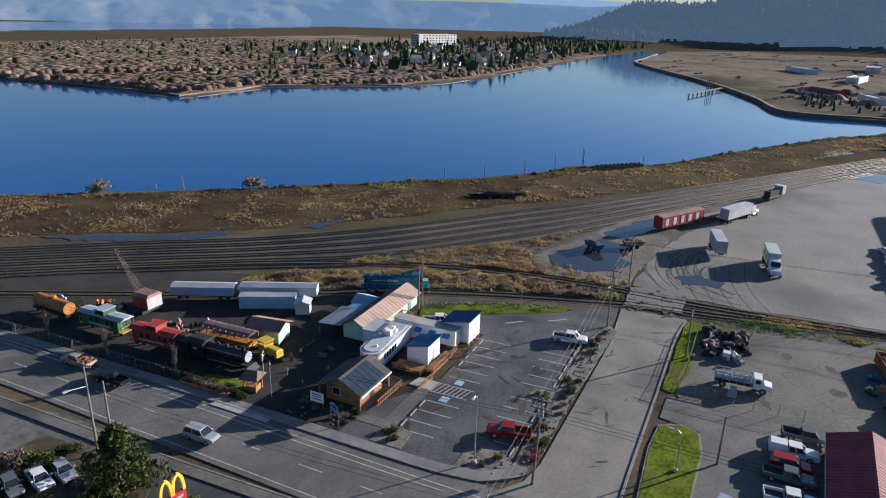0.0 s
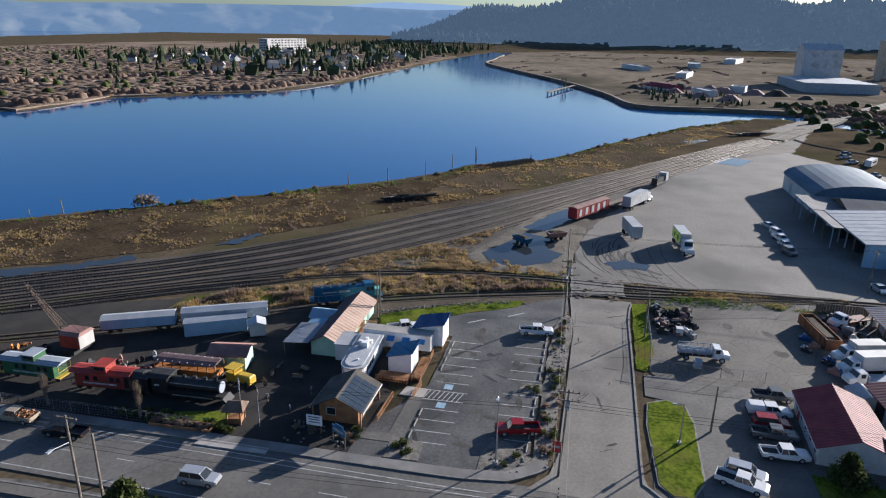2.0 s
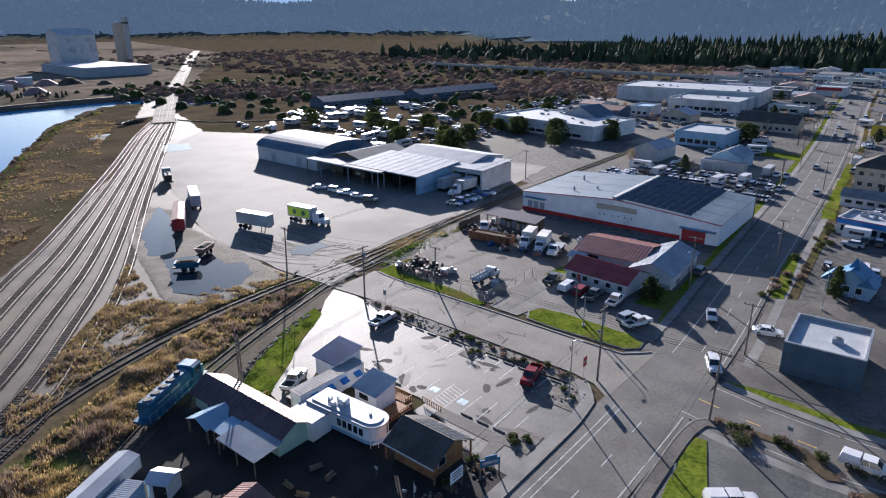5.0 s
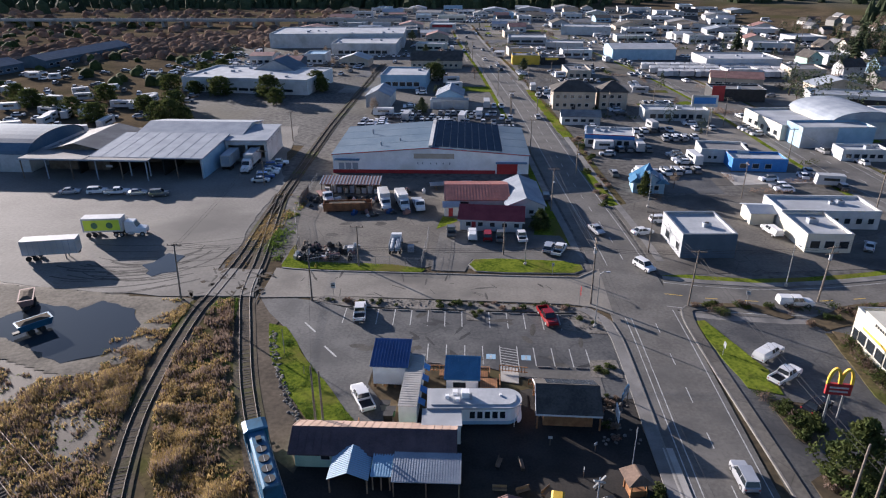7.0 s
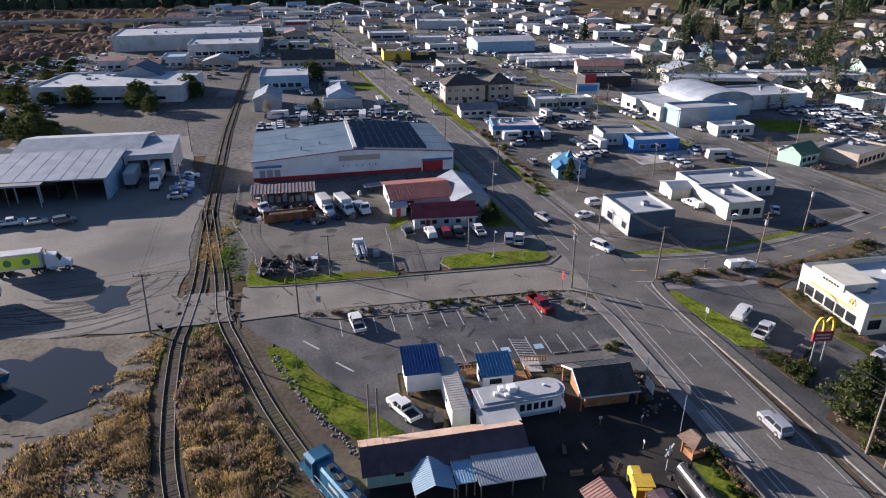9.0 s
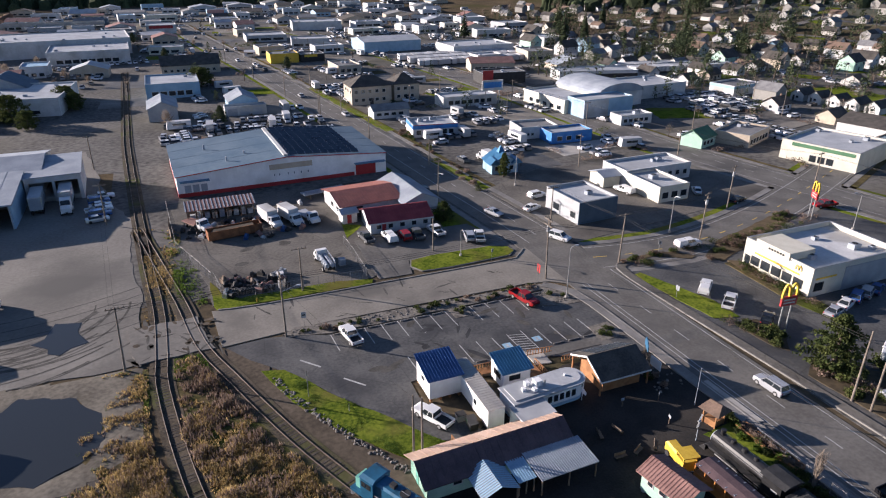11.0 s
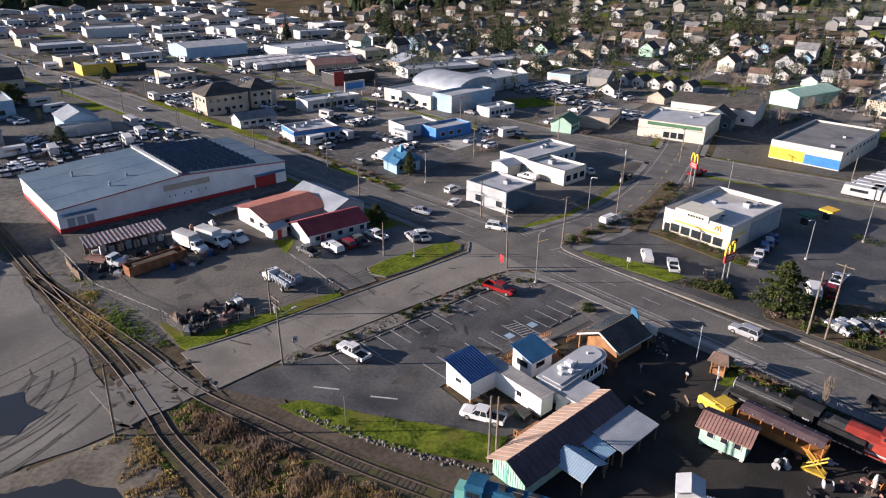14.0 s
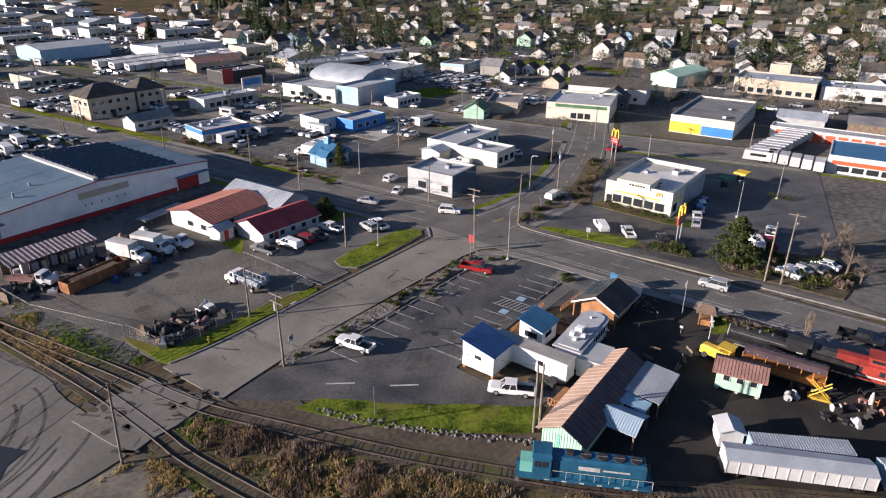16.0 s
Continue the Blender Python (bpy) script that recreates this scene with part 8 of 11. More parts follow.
def lamp_post(x, y, h, rot):
    t_ = thing("street_lamp", "slim grey steel street lamp with a short arm", "street lamp", x, y, 0, rot)
    part("pole", G().cyl(0, 0, 0, h, .1, .06), M["steel"], t_)
    part("arm", G().tube((0, 0, h), (-.5, 0, h + .4), .05, n=6).tube((-.5, 0, h + .4), (-1.0, 0, h + .42), .05, n=6), M["steel"], t_)
    part("lamp_head", G().box(-1.5, -.95, -.15, .15, h + .34, h + .48), M["light_metal"], t_)
    part("base", G().cyl(0, 0, 0, .5, .3, .3), M["concrete"], t_)


lamp_post(23.6, 93.2, 9.5, 180)
lamp_post(32.2, 1.0, 9.5, 0)
lamp_post(13.5, 108.9 + 7, 5.5, 90)
for x, y in ((44, 150), (60, 110), (98, 96), (72, 66), (90, 62)):
    lamp_post(x, y, 8, rnd.uniform(0, 360))


def steel_post(x, y, h):
    t_ = thing("steel_post", "plain grey steel post standing in grass", "post", x, y, 0)
    part("post", G().cyl(0, 0, 0, h, .06, .05), M["steel"], t_)
    part("cap", G().cyl(0, 0, h, h + .06, .07), M["dark"], t_)


steel_post(-23.9, 82.4, 4.2)
steel_post(-19.6, 77.4, 1.2)


def road_sign(x, y, h, rot, board, w=.7, hh=.7, label="small road sign on a steel post"):
    t_ = thing("road_sign", label, "sign", x, y, 0, rot)
    part("post", G().cyl(0, 0, 0, h, .04, n=6), M["steel"], t_)
    part("board", G().box(-w / 2, w / 2, -.09, -.05, h - hh, h), M[board], t_)
    part("lettering", G().box(-w * .35, w * .35, -.1, -.09, h - hh * .6, h - hh * .4), M["paint" if board != "paint" else "dark"], t_)


road_sign(22.0, 100.4, 3.6, 90, "red_wall", 1.0, 1.6, "red and white street corner sign on a post")
road_sign(-20.6, 101.2, 2.6, 0, "paint", .8, 1.1, "white road sign on a post by the gravel bed")
road_sign(18.4, 112.0, 2.4, 20, "paint", .5, .6)
road_sign(41.4, 86.0, 2.4, 90, "grey_wall", .8, .9)
road_sign(50.0, 101.4, 3.2, 0, "paint", .7, .7)
hy = thing("fire_hydrant", "small yellow fire hydrant at the kerb", "fire hydrant", -26.5, 112.1, .1)
part("barrel", G().cyl(0, 0, 0, .7, .14).cyl(0, 0, .7, .85, .17, .06), M["safety_yellow"], hy)
part("nozzle", G().tube((-.25, 0, .5), (.25, 0, .5), .07, n=8), M["safety_yellow"], hy)


def wires(pts, n=3, z=10.4, sag=.6, spread=.7):
    """Slack cables from pole to pole."""
    t_ = thing("overhead_wires", "slack dark overhead cables between poles", "cables")
    for k in range(n):
        off = (k - (n - 1) / 2) * spread
        line = []
        for (ax, ay), (bx_, by_) in zip(pts, pts[1:]):
            d_ = Vector((bx_ - ax, by_ - ay, 0)).normalized()
            s = Vector((d_.y, -d_.x, 0)) * off
            line += [Vector((ax + (bx_ - ax) * i / 8, ay + (by_ - ay) * i / 8, z - sag * (i / 2) * (1 - i / 8))) + s for i in range(1 if line else 0, 9)]
        ring = [p + Vector((0, 0, r_)) if r_ else p + Vector((.02, .02, 0)) for p in line for r_ in (.022, 0, -.022)]
        geo = G().add(ring, [(3 * i + j, 3 * i + (j + 1) % 3, 3 * i + 3 + (j + 1) % 3, 3 * i + 3 + j) for i in range(len(line) - 1) for j in range(3)])
        part("cable", geo, M["dark"], t_)


wires([(-47, 98.4), (-23.9, 99.0), (24.2, 100.9), (40.5, 101.2), (63.2, 104.2), (82.4, 116.4)])
wires([(44.0, 51.3), (40.5, 101.2), (38.4, 123.2)], 2, 9.6)
wires([(24.2, 100.9), (20.9, 146), (18.6, 195), (14, 240), (9.5, 285), (3, 330), (-4, 385)], 3, 10.2)
wires([(24.2, 100.9), (30.5, -2)], 2, 9.6, 1.4)
wires([(-23.9, 99), (-14.9, 65.6)], 1, 9.2, .8)
wires([(-47.0, 98.4), (-52, 160), (-57, 205)], 2, 9.4)
wires([(131, 40), (120, 76), (112, 118), (96, 150), (92, 190), (88, 235)], 2, 9.6)


# pavements and lot surfaces of the town
for pts, lo_, name in ((back, 7.0, "back highway"), (east, 5.5, "cross street"), ([p for p in hwy if p.y > 118], 6.6, "highway")):
    for sg in (-1, 1):
        sd = G()
        ribbon(sd, pts, *sorted((sg * (lo_ + .35), sg * (lo_ + 1.9))), -.1, .046)
        structure("pavement_town_edge", sd, M["slab"], f"pale concrete pavement along the {name}", "pavement")
        vg = G()
        ribbon(vg, [p for i, p in enumerate(pts)], *sorted((sg * (lo_ + 1.95), sg * (lo_ + 3.6))), -.1, .02)
        structure("verge_town", vg, M["weed_soil" if sg > 0 else "grass"], f"rough verge behind the pavement of the {name}", "grass")
line_marks("lane_line", east, 0.0, 2.4, 4.0, .09, .062, "yellow_paint")
line_marks("lane_line", east, 4.6, 0, 0, .07, .062)
line_marks("lane_line", east, -4.6, 0, 0, .07, .062)
rz = random.Random(31)
SURFACE = (("lot", "dark sealed asphalt of a shop's car park"), ("yard_asphalt", "brown-grey worn asphalt yard"), ("street", "pale worn concrete yard"), ("weed_soil", "vacant plot of weeds and soil"), ("grass", "green lawn between shops"), ("lot", "dark patched asphalt yard"), ("gravel", "grey gravel yard behind the shops"))
for k in range(95):
    x, y = rz.uniform(-60, 235), 150 + 560 * rz.random() ** 1.5
    if x < 36 and y < 235 or x > 150 + (y - 60) * .3 or (x < 108 and y < 160):
        continue
    w_, d_, a = rz.uniform(6, 20), rz.uniform(5, 14), radians(rz.uniform(-8, 8) + (4 if x < 60 else 10))
    m_, lab = SURFACE[rz.randrange(len(SURFACE))]
    if m_ in ("grass", "weed_soil"):
        w_, d_ = w_ * .6, d_ * .5
    pts = [(x + px * math.cos(a) - py * math.sin(a), y + px * math.sin(a) + py * math.cos(a)) for px, py in ((-w_, -d_), (w_, -d_), (w_, d_), (-w_, d_))]
    zone("lot_surface", pts, -.016 + k * .0004, M[m_], lab, "pavement", broken=.25, step=4, thick=.1)


# ---- the town beyond: shops and halls one by one ----
def spaced(side, n, u0, u1, z0, z1, gap=.5):
    """n windows evenly along a stretch of wall."""
    st_ = (u1 - u0) / n
    return [(side, u0 + i * st_, u0 + (i + 1) * st_ - gap, z0, z1) for i in range(n)]


FB, GB = flat_building, gable_building
FB("superstore", "very long white superstore with flat pale roof", -139, -52, 440, 486, 9, "white_wall", "white_roof", units=8, rot=5, doors=[("S", 50, 62, 4, "slate_wall")], category="store")
FB("store_wing", "white low store wing with flat white roof", -90, -51, 406, 440, 7, "white_wall", "white_roof", units=4, rot=2, windows=spaced("S", 8, 4, 34, 1, 3), category="store")
f3 = FB("market_hall", "large white market hall with flat white roof", -128, -70, 284, 318, 6.5, "white_wall", "white_roof", units=9, rot=-6, windows=spaced("S", 9, 6, 52, 1.0, 2.4), category="store")
GB("hall_gable", "grey gabled entrance roof on the market hall", -104, -84, 310, 326, 6.0, 10.5, "grey_wall", "slate_wall", "y", rot=-6, category="store")
FB("blue_shop", "blue-walled shop hall with flat white roof", -43, -22.4, 299, 323, 6, "skyblue_wall", "white_roof", units=2, windows=spaced("S", 5, 2, 18, 1, 3), category="shop")
GB("grey_shed", "grey metal gabled shed beside the railway", -42.5, -32.8, 258, 274, 4.5, 6.8, "grey_wall", "light_metal", "y", category="shed", seam=1.5)
GB("service_shop", "white and blue service shop with gable roof", -15, -4.5, 262, 276, 4.2, 6.6, "skyblue_wall", "light_metal", "y", category="workshop", seam=1.5)
FB("service_bays", "low white garage with three bay doors", -17, -2.2, 257, 262, 3.4, "white_wall", "white_roof", doors=[("S", 1 + 4.4 * k, 4.4 + 4.4 * k, 2.6, "grey_wall") for k in range(3)], category="garage")
GB("brown_motel", "long building with dark brown shingled roof", -36, -9, 358, 372, 4.2, 8.0, "tan_wall", "shingle", "x", category="motel", windows=spaced("S", 9, 1, 26, 1, 2.4, 1.2))
FB("red_sign_store", "white store with wide red front panel", -42, -22, 541, 560, 6, "white_wall", "white_roof", bands=[("S", 2, 18, 3.6, 5.6, "red_wall")], category="store")


def hip_house(name, label, x0, x1, y0, y1, h, top, wall, roof, windows, rot=0):
    w, d = x1 - x0, y1 - y0
    t_ = thing(name, label, "motel", (x0 + x1) / 2, (y0 + y1) / 2, 0, rot)
    part("wall", shell(w, d, h), M[wall], t_)
    r = min(w, d) / 2 - .3
    part("roof", G().frustum((-w / 2 - .7, w / 2 + .7, -d / 2 - .7, d / 2 + .7, h), (-w / 2 + r, w / 2 - r, -d / 2 + r, d / 2 - r, top)), M[roof], t_)
    openings(t_, w, d, windows, [("S", w * .45, w * .45 + 1.4, 2.3, "dark")])


hip_house("inn", "two-storey beige inn with dark hipped roof", 30.5, 46.6, 258, 270, 7.0, 10.5, "tan_wall", "shingle", spaced("S", 5, 1, 15, 1.2, 2.6, 1.3) + spaced("S", 5, 1, 15, 4.4, 5.8, 1.3) + spaced("W", 3, 1, 11, 4.4, 5.8, 1.6))
hip_house("inn_wing", "beige inn wing with dark hipped roof", 48.5, 59, 260, 270, 6.6, 10.2, "tan_wall", "shingle", spaced("S", 3, 1, 9.6, 1.2, 2.6, 1.3) + spaced("S", 3, 1, 9.6, 4.2, 5.6, 1.3))
GB("white_takeaway", "small white takeaway with low gable roof", 31.6, 45, 233, 240, 3.0, 4.6, "white_wall", "grey_shingle", "x", category="restaurant", windows=spaced("S", 4, 1, 12, 1, 2.2, .8))
FB("blue_red_diner", "diner with blue and red fascia and flat roof", 36.6, 51.5, 203, 214, 4.0, "white_wall", "white_roof", rot=-38 + 30, units=4, bands=[("S", None, None, 2.7, 3.9, "blue_wall"), ("W", None, None, 2.7, 3.9, "blue_wall"), ("S", None, None, 3.9, 4.1, "red_wall")], windows=spaced("S", 6, 1, 14, .8, 2.4), category="diner")
FB("white_sales_office", "long low white sales building with a roof sign", 61.8, 84.6, 241, 250, 4.0, "white_wall", "white_roof", units=1, windows=spaced("S", 7, 2, 21, .9, 2.6), category="shop")
sg_ = thing("roof_sign", "blue and white billboard on posts", "sign", 82, 240, 0, 0)
part("board", G().box(-4.5, 4.5, -.2, .2, 5.5, 9.5), M["white_wall"], sg_)
part("panel", G().box(-3.8, 3.8, -.25, -.2, 6.6, 8.8), M["blue_wall"], sg_)
for x in (-3, 3):
    part("post", G().cyl(x, 0, 0, 5.5, .2), M["steel"], sg_)
FB("cream_shop", "cream long shop front with flat roof", 98, 114, 216, 242, 5.0, "cream_wall", "white_roof", rot=6, windows=spaced("W", 5, 2, 24, 1, 2.6, 2), category="store")
FB("blue_and_white_shop", "white and blue two-tone front block", 101.5, 124, 207, 217, 6.4, "skyblue_wall", "white_roof", rot=4, windows=spaced("S", 4, 1, 10, 3.6, 4.8, .8), bands=[("S", 0, 11, .02, 6.2, "white_wall")], category="store")
dm = thing("dome_hall", "wide hall with shallow arched pale roof", "hall", 125, 231, 0, 6)
part("wall", shell(22, 26, 5.6), M["white_wall"], dm)
a = G()
for i in range(12):
    t0, t1 = math.pi * i / 12, math.pi * (i + 1) / 12
    p0, p1 = (-11.3 * math.cos(t0), 5.5 + 3.6 * math.sin(t0)), (-11.3 * math.cos(t1), 5.5 + 3.6 * math.sin(t1))
    a.add([(p0[0], -13.3, p0[1]), (p1[0], -13.3, p1[1]), (p1[0], 13.3, p1[1]), (p0[0], 13.3, p0[1])], [(0, 1, 2, 3)])
a.add([(-11.2 * math.cos(math.pi * i / 12), y, 5.5 + 3.5 * math.sin(math.pi * i / 12)) for y in (-13, 13) for i in range(13)], [tuple(range(13)), tuple(range(25, 12, -1))])
part("roof", a, M["light_metal"], dm)
FB("windowless_hall", "long white windowless rear hall", 141, 166, 227, 246, 5.4, "white_wall", "white_roof", rot=3, category="hall", units=2)
FB("white_low_shop", "low white shop with grey flat roof", 67.6, 80.5, 188.6, 198.5, 3.8, "white_wall", "tar_roof", rot=-6, windows=spaced("S", 2, 2, 5, 1, 2), category="shop")
FB("blue_low_shop", "low bright blue shop with pale flat roof", 73.4, 88, 180.6, 188.4, 3.6, "blue_wall", "white_roof", rot=-2, windows=spaced("S", 3, 2, 12, .8, 2.2, 1.5), category="shop")
zone("shop_slab", [(70, 168), (98, 172), (94, 180), (70, 179)], .05, M["concrete"], "bare pale concrete slab", "pavement")
FB("small_drive_in", "small white drive-in with flat roof", 108, 121, 192.4, 199, 3.4, "white_wall", "white_roof", units=3, windows=spaced("S", 5, 1, 12, .9, 2.2), category="restaurant")
cot = GB("blue_cottage_shop", "pale blue cottage shop with blue gable roofs", 42.6, 50.2, 160.0, 166.6, 2.9, 5.4, "skyblue_wall", "blue_metal", "y", rot=-4, category="shop", windows=spaced("S", 3, .8, 7.2, .9, 2.2, .9))
for sx in (-3.2, 3.2):
    part("side_gable", G().add([(sx - 1.6, -4.3, 2.9), (sx + 1.6, -4.3, 2.9), (sx, -4.3, 4.4), (sx - 1.6, 0, 2.9), (sx + 1.6, 0, 2.9), (sx, 0, 4.4)], [(0, 1, 2), (0, 2, 5, 3), (1, 4, 5, 2), (3, 5, 4)]), M["blue_metal"], cot)
part("spire", G().frustum((-1.0, 1.0, -1.0, 1.0, 5.2), (-.05, .05, -.05, .05, 7.0)), M["blue_metal"], cot)
GB("green_shop", "shop with dark green gable roof and mint front", 111.4, 120, 160, 167, 3.2, 5.4, "mint_wall", "green_wall", "x", rot=20, category="shop", windows=spaced("S", 3, 1, 7.5, .9, 2.2))
FB("tan_row_shop", "low tan shop row with dark roof", 124, 141, 157, 168, 4.0, "tan_wall", "tar_roof", rot=24, units=3, windows=spaced("S", 6, 1, 16, .8, 2.4), category="shop")
FB("glass_dealer", "white and black showroom with flat roof", 134, 172, 268, 282, 4.6, "white_wall", "white_roof", rot=-14, bands=[("S", 14, 38, .3, 3.2, "dark")], windows=spaced("S", 5, 1, 13, .8, 2.6), category="showroom")
FB("black_red_store", "black store with a bright red entrance block", 97, 118, 278, 290, 5.0, "dark", "tar_roof", rot=-4, bands=[("S", 0, 5, .02, 6.2, "red_wall")], category="store", units=2)
GB("beige_hall", "beige hall with low brown roof", 107, 129, 308, 322, 4.4, 6.4, "tan_wall", "rust_metal", "x", rot=-24 + 10, category="hall", windows=spaced("S", 5, 2, 20, 1, 2.6))
FB("pale_hall", "wide white hall with flat roof", 118, 157, 363, 388, 5.5, "white_wall", "white_roof", units=4, rot=2, category="hall")
GB("blue_white_hall", "long white hall with pale blue metal roof", 75, 111, 396, 420, 6.0, 7.8, "skyblue_wall", "white_roof", "x", rot=3, category="hall", seam=2)
FB("distant_hall", "wide white hall with flat roof far down the highway", 60, 97, 526, 548, 6, "white_wall", "white_roof", rot=-6, units=4, category="hall")
FB("yellow_shop", "shop with yellow parapet and green sign", 18, 33, 374, 388, 5, "yellow_wall", "tar_roof", units=3, category="shop")
FB("yellow_shop_wing", "dark-roofed shop wing beside the highway", 34, 47, 374, 386, 4, "dark", "tar_roof", units=2, bands=[("S", 2, 9, 2.6, 3.8, "yellow_wall")], category="shop")
h1 = FB("cream_store", "cream store with white flat roof and green awning", 131, 153.5, 126.5, 147.5, 5.6, "cream_wall", "white_roof", rot=17, units=3, bands=[("W", 1, 18, 4.2, 5.2, "green_wall")], windows=spaced("W", 3, 6, 13, .6, 2.6, .3), category="store")
GB("dark_roof_hall", "white hall with long dark roof", 166, 184, 127, 156, 5.5, 7.6, "white_wall", "shingle", "y", rot=15, category="hall", windows=spaced("W", 4, 3, 25, 1, 2.4, 4))
GB("dormer_house", "blue-grey house with dark gable roof", 156, 164, 128, 138, 4.0, 7.2, "slate_wall", "shingle", "x", rot=16, category="house", windows=spaced("W", 2, 1, 8, 1, 2.4, 2))
FB("paint_store", "store with yellow and blue front and grey roof", 137.6, 174, 86.5, 105.5, 5.4, "cream_wall", "tar_roof", rot=4, units=2, bands=[("W", 9.5, 19, .3, 3.4, "yellow_wall"), ("W", 0, 9.3, .3, 3.0, "blue_wall")], windows=spaced("S", 8, 4, 34, 3.6, 4.6, 2) + spaced("W", 4, 1, 9, .5, 2.2, .3), category="store")
FB("long_tan_hall", "long tan hall with pale blue flat roof", 220, 240, 78, 108, 6, "tan_wall", "light_metal", rot=4, category="hall", windows=spaced("W", 8, 1, 29, .6, 2.6, 1), units=2)
FB("tan_tower_block", "small tan upper block with dark roof", 244, 250, 92, 100, 9, "tan_wall", "tar_roof", rot=4, category="building")
FB("white_blue_row", "long white row building with pale blue roof", 229, 246, 20, 78, 5, "white_wall", "light_metal", rot=10, category="store", units=3, windows=spaced("W", 9, 3, 54, .8, 2.6, 2))
GB("green_metal_shed", "pale green metal shed with shallow gable", 212, 240, 126, 138, 4.6, 6.4, "mint_wall", "mint_wall", "x", rot=-8, category="shed", seam=2)
FB("storage_row", "white self-storage row with orange roller doors", 152.5, 159, 24, 78, 3.2, "white_wall", "white_roof", rot=3, parapet=.15, doors=[("W", 2 + 3.4 * i, 4.6 + 3.4 * i, 2.4, "orange_wall") for i in range(15)], category="storage building")
GB("grey_shed", "low grey metal shed behind the storage row", 168, 180, 66, 80, 3.0, 4.4, "grey_wall", "light_metal", "y", rot=6, category="shed", seam=2)
GB("grey_shed", "weathered low shed with a dark roof", 172, 186, 48, 60, 3.0, 4.2, "old_wood", "tar_roof", "y", rot=6, category="shed")
GB("white_house", "small white house behind the storage row", 176, 184, 34, 42, 3.0, 5.4, "white_wall", "grey_shingle", "x", rot=8, category="house", windows=spaced("W", 2, 1, 7, 1, 2.1, 1.6))
FB("rental_office", "white and orange rental office with blue roof", 121, 139, 42, 58, 4.6, "white_wall", "blue_metal", rot=6, parapet=.1, bands=[("W", 2, 15, 2.4, 3.4, "orange_wall")], windows=spaced("W", 4, 1, 14, .6, 2.2, .4), category="office")
for k in range(5):
    GB("cottage", "small white cottage with dark gable roof", 200.5 + k * 1.3, 208.5 + k * 1.3, 199 - k * 7.2, 204.6 - k * 7.2, 2.8, 4.8, "white_wall", "shingle", "x", rot=8, category="house", group="row of small white cottages", windows=spaced("W", 1, 2, 3.4, 1, 2.1, .1), doors=[("W", 3.8, 4.6, 2.1, "dark")])
FB("teal_dealer", "low showroom with bright blue fascia", 181, 199, 218, 230, 4.2, "white_wall", "tar_roof", rot=10, bands=[("W", None, None, 3.0, 4.1, "skyblue_wall"), ("S", None, None, 3.0, 4.1, "skyblue_wall")], category="showroom")
GB("slough_sheds", "long low building with blue-grey roof beside the slough", -262, -244, 282, 342, 4, 6.5, "slate_wall", "slate_wall", "y", rot=-10, category="building", windows=spaced("E", 12, 2, 58, 1, 2.4, 2))
GB("slough_sheds", "long low building with blue-grey roof beside the slough", -244, -226, 348, 420, 4, 6.5, "slate_wall", "slate_wall", "y", rot=-8, category="building", windows=spaced("E", 14, 2, 70, 1, 2.4, 2))
br_ = thing("road_bridge", "low grey road bridge crossing behind the town", "bridge", -190, 578, 0, 2)
part("deck", G().box(-230, 120, -5, 5, 4.6, 5.6), M["concrete"], br_)
for k in range(18):
    part("pier", G().box(-220 + k * 19.5, -218 + k * 19.5, -4, 4, -3, 4.6), M["concrete"], br_)
for sy in (-4.8, 4.8):
    part("parapet", G().box(-230, 120, sy - .2, sy + .2, 5.6, 6.5), M["concrete"], br_)

# filler of the commercial strip: low halls and shops of the same kinds as those near by
TAKEN = [(-140, -50, 400, 490), (-130, -68, 276, 330), (-45, -8, 250, 375), (14, 60, 195, 275), (60, 130, 180, 325), (98, 170, 205, 285), (105, 160, 355, 425), (70, 115, 390, 425), (125, 190, 80, 160), (15, 50, 370, 392),
         (195, 250, 15, 235), (155, 205, 25, 90), (60, 100, 520, 552), (-45, -20, 536, 565), (35, 60, 60, 180), (60, 130, 40, 180), (180, 200, 215, 232)]


def road_clear(x, y, r):
    for pts in (hwy, back, east):
        for p in pts[::2]:
            if (p.x - x) ** 2 + (p.y - y) ** 2 < (9 + r) ** 2:
                return False
    return True


def vacant(x, y, r):
    return all(x + r < a or x - r > b or y + r < c or y - r > d_ for a, b, c, d_ in TAKEN) and road_clear(x, y, r)


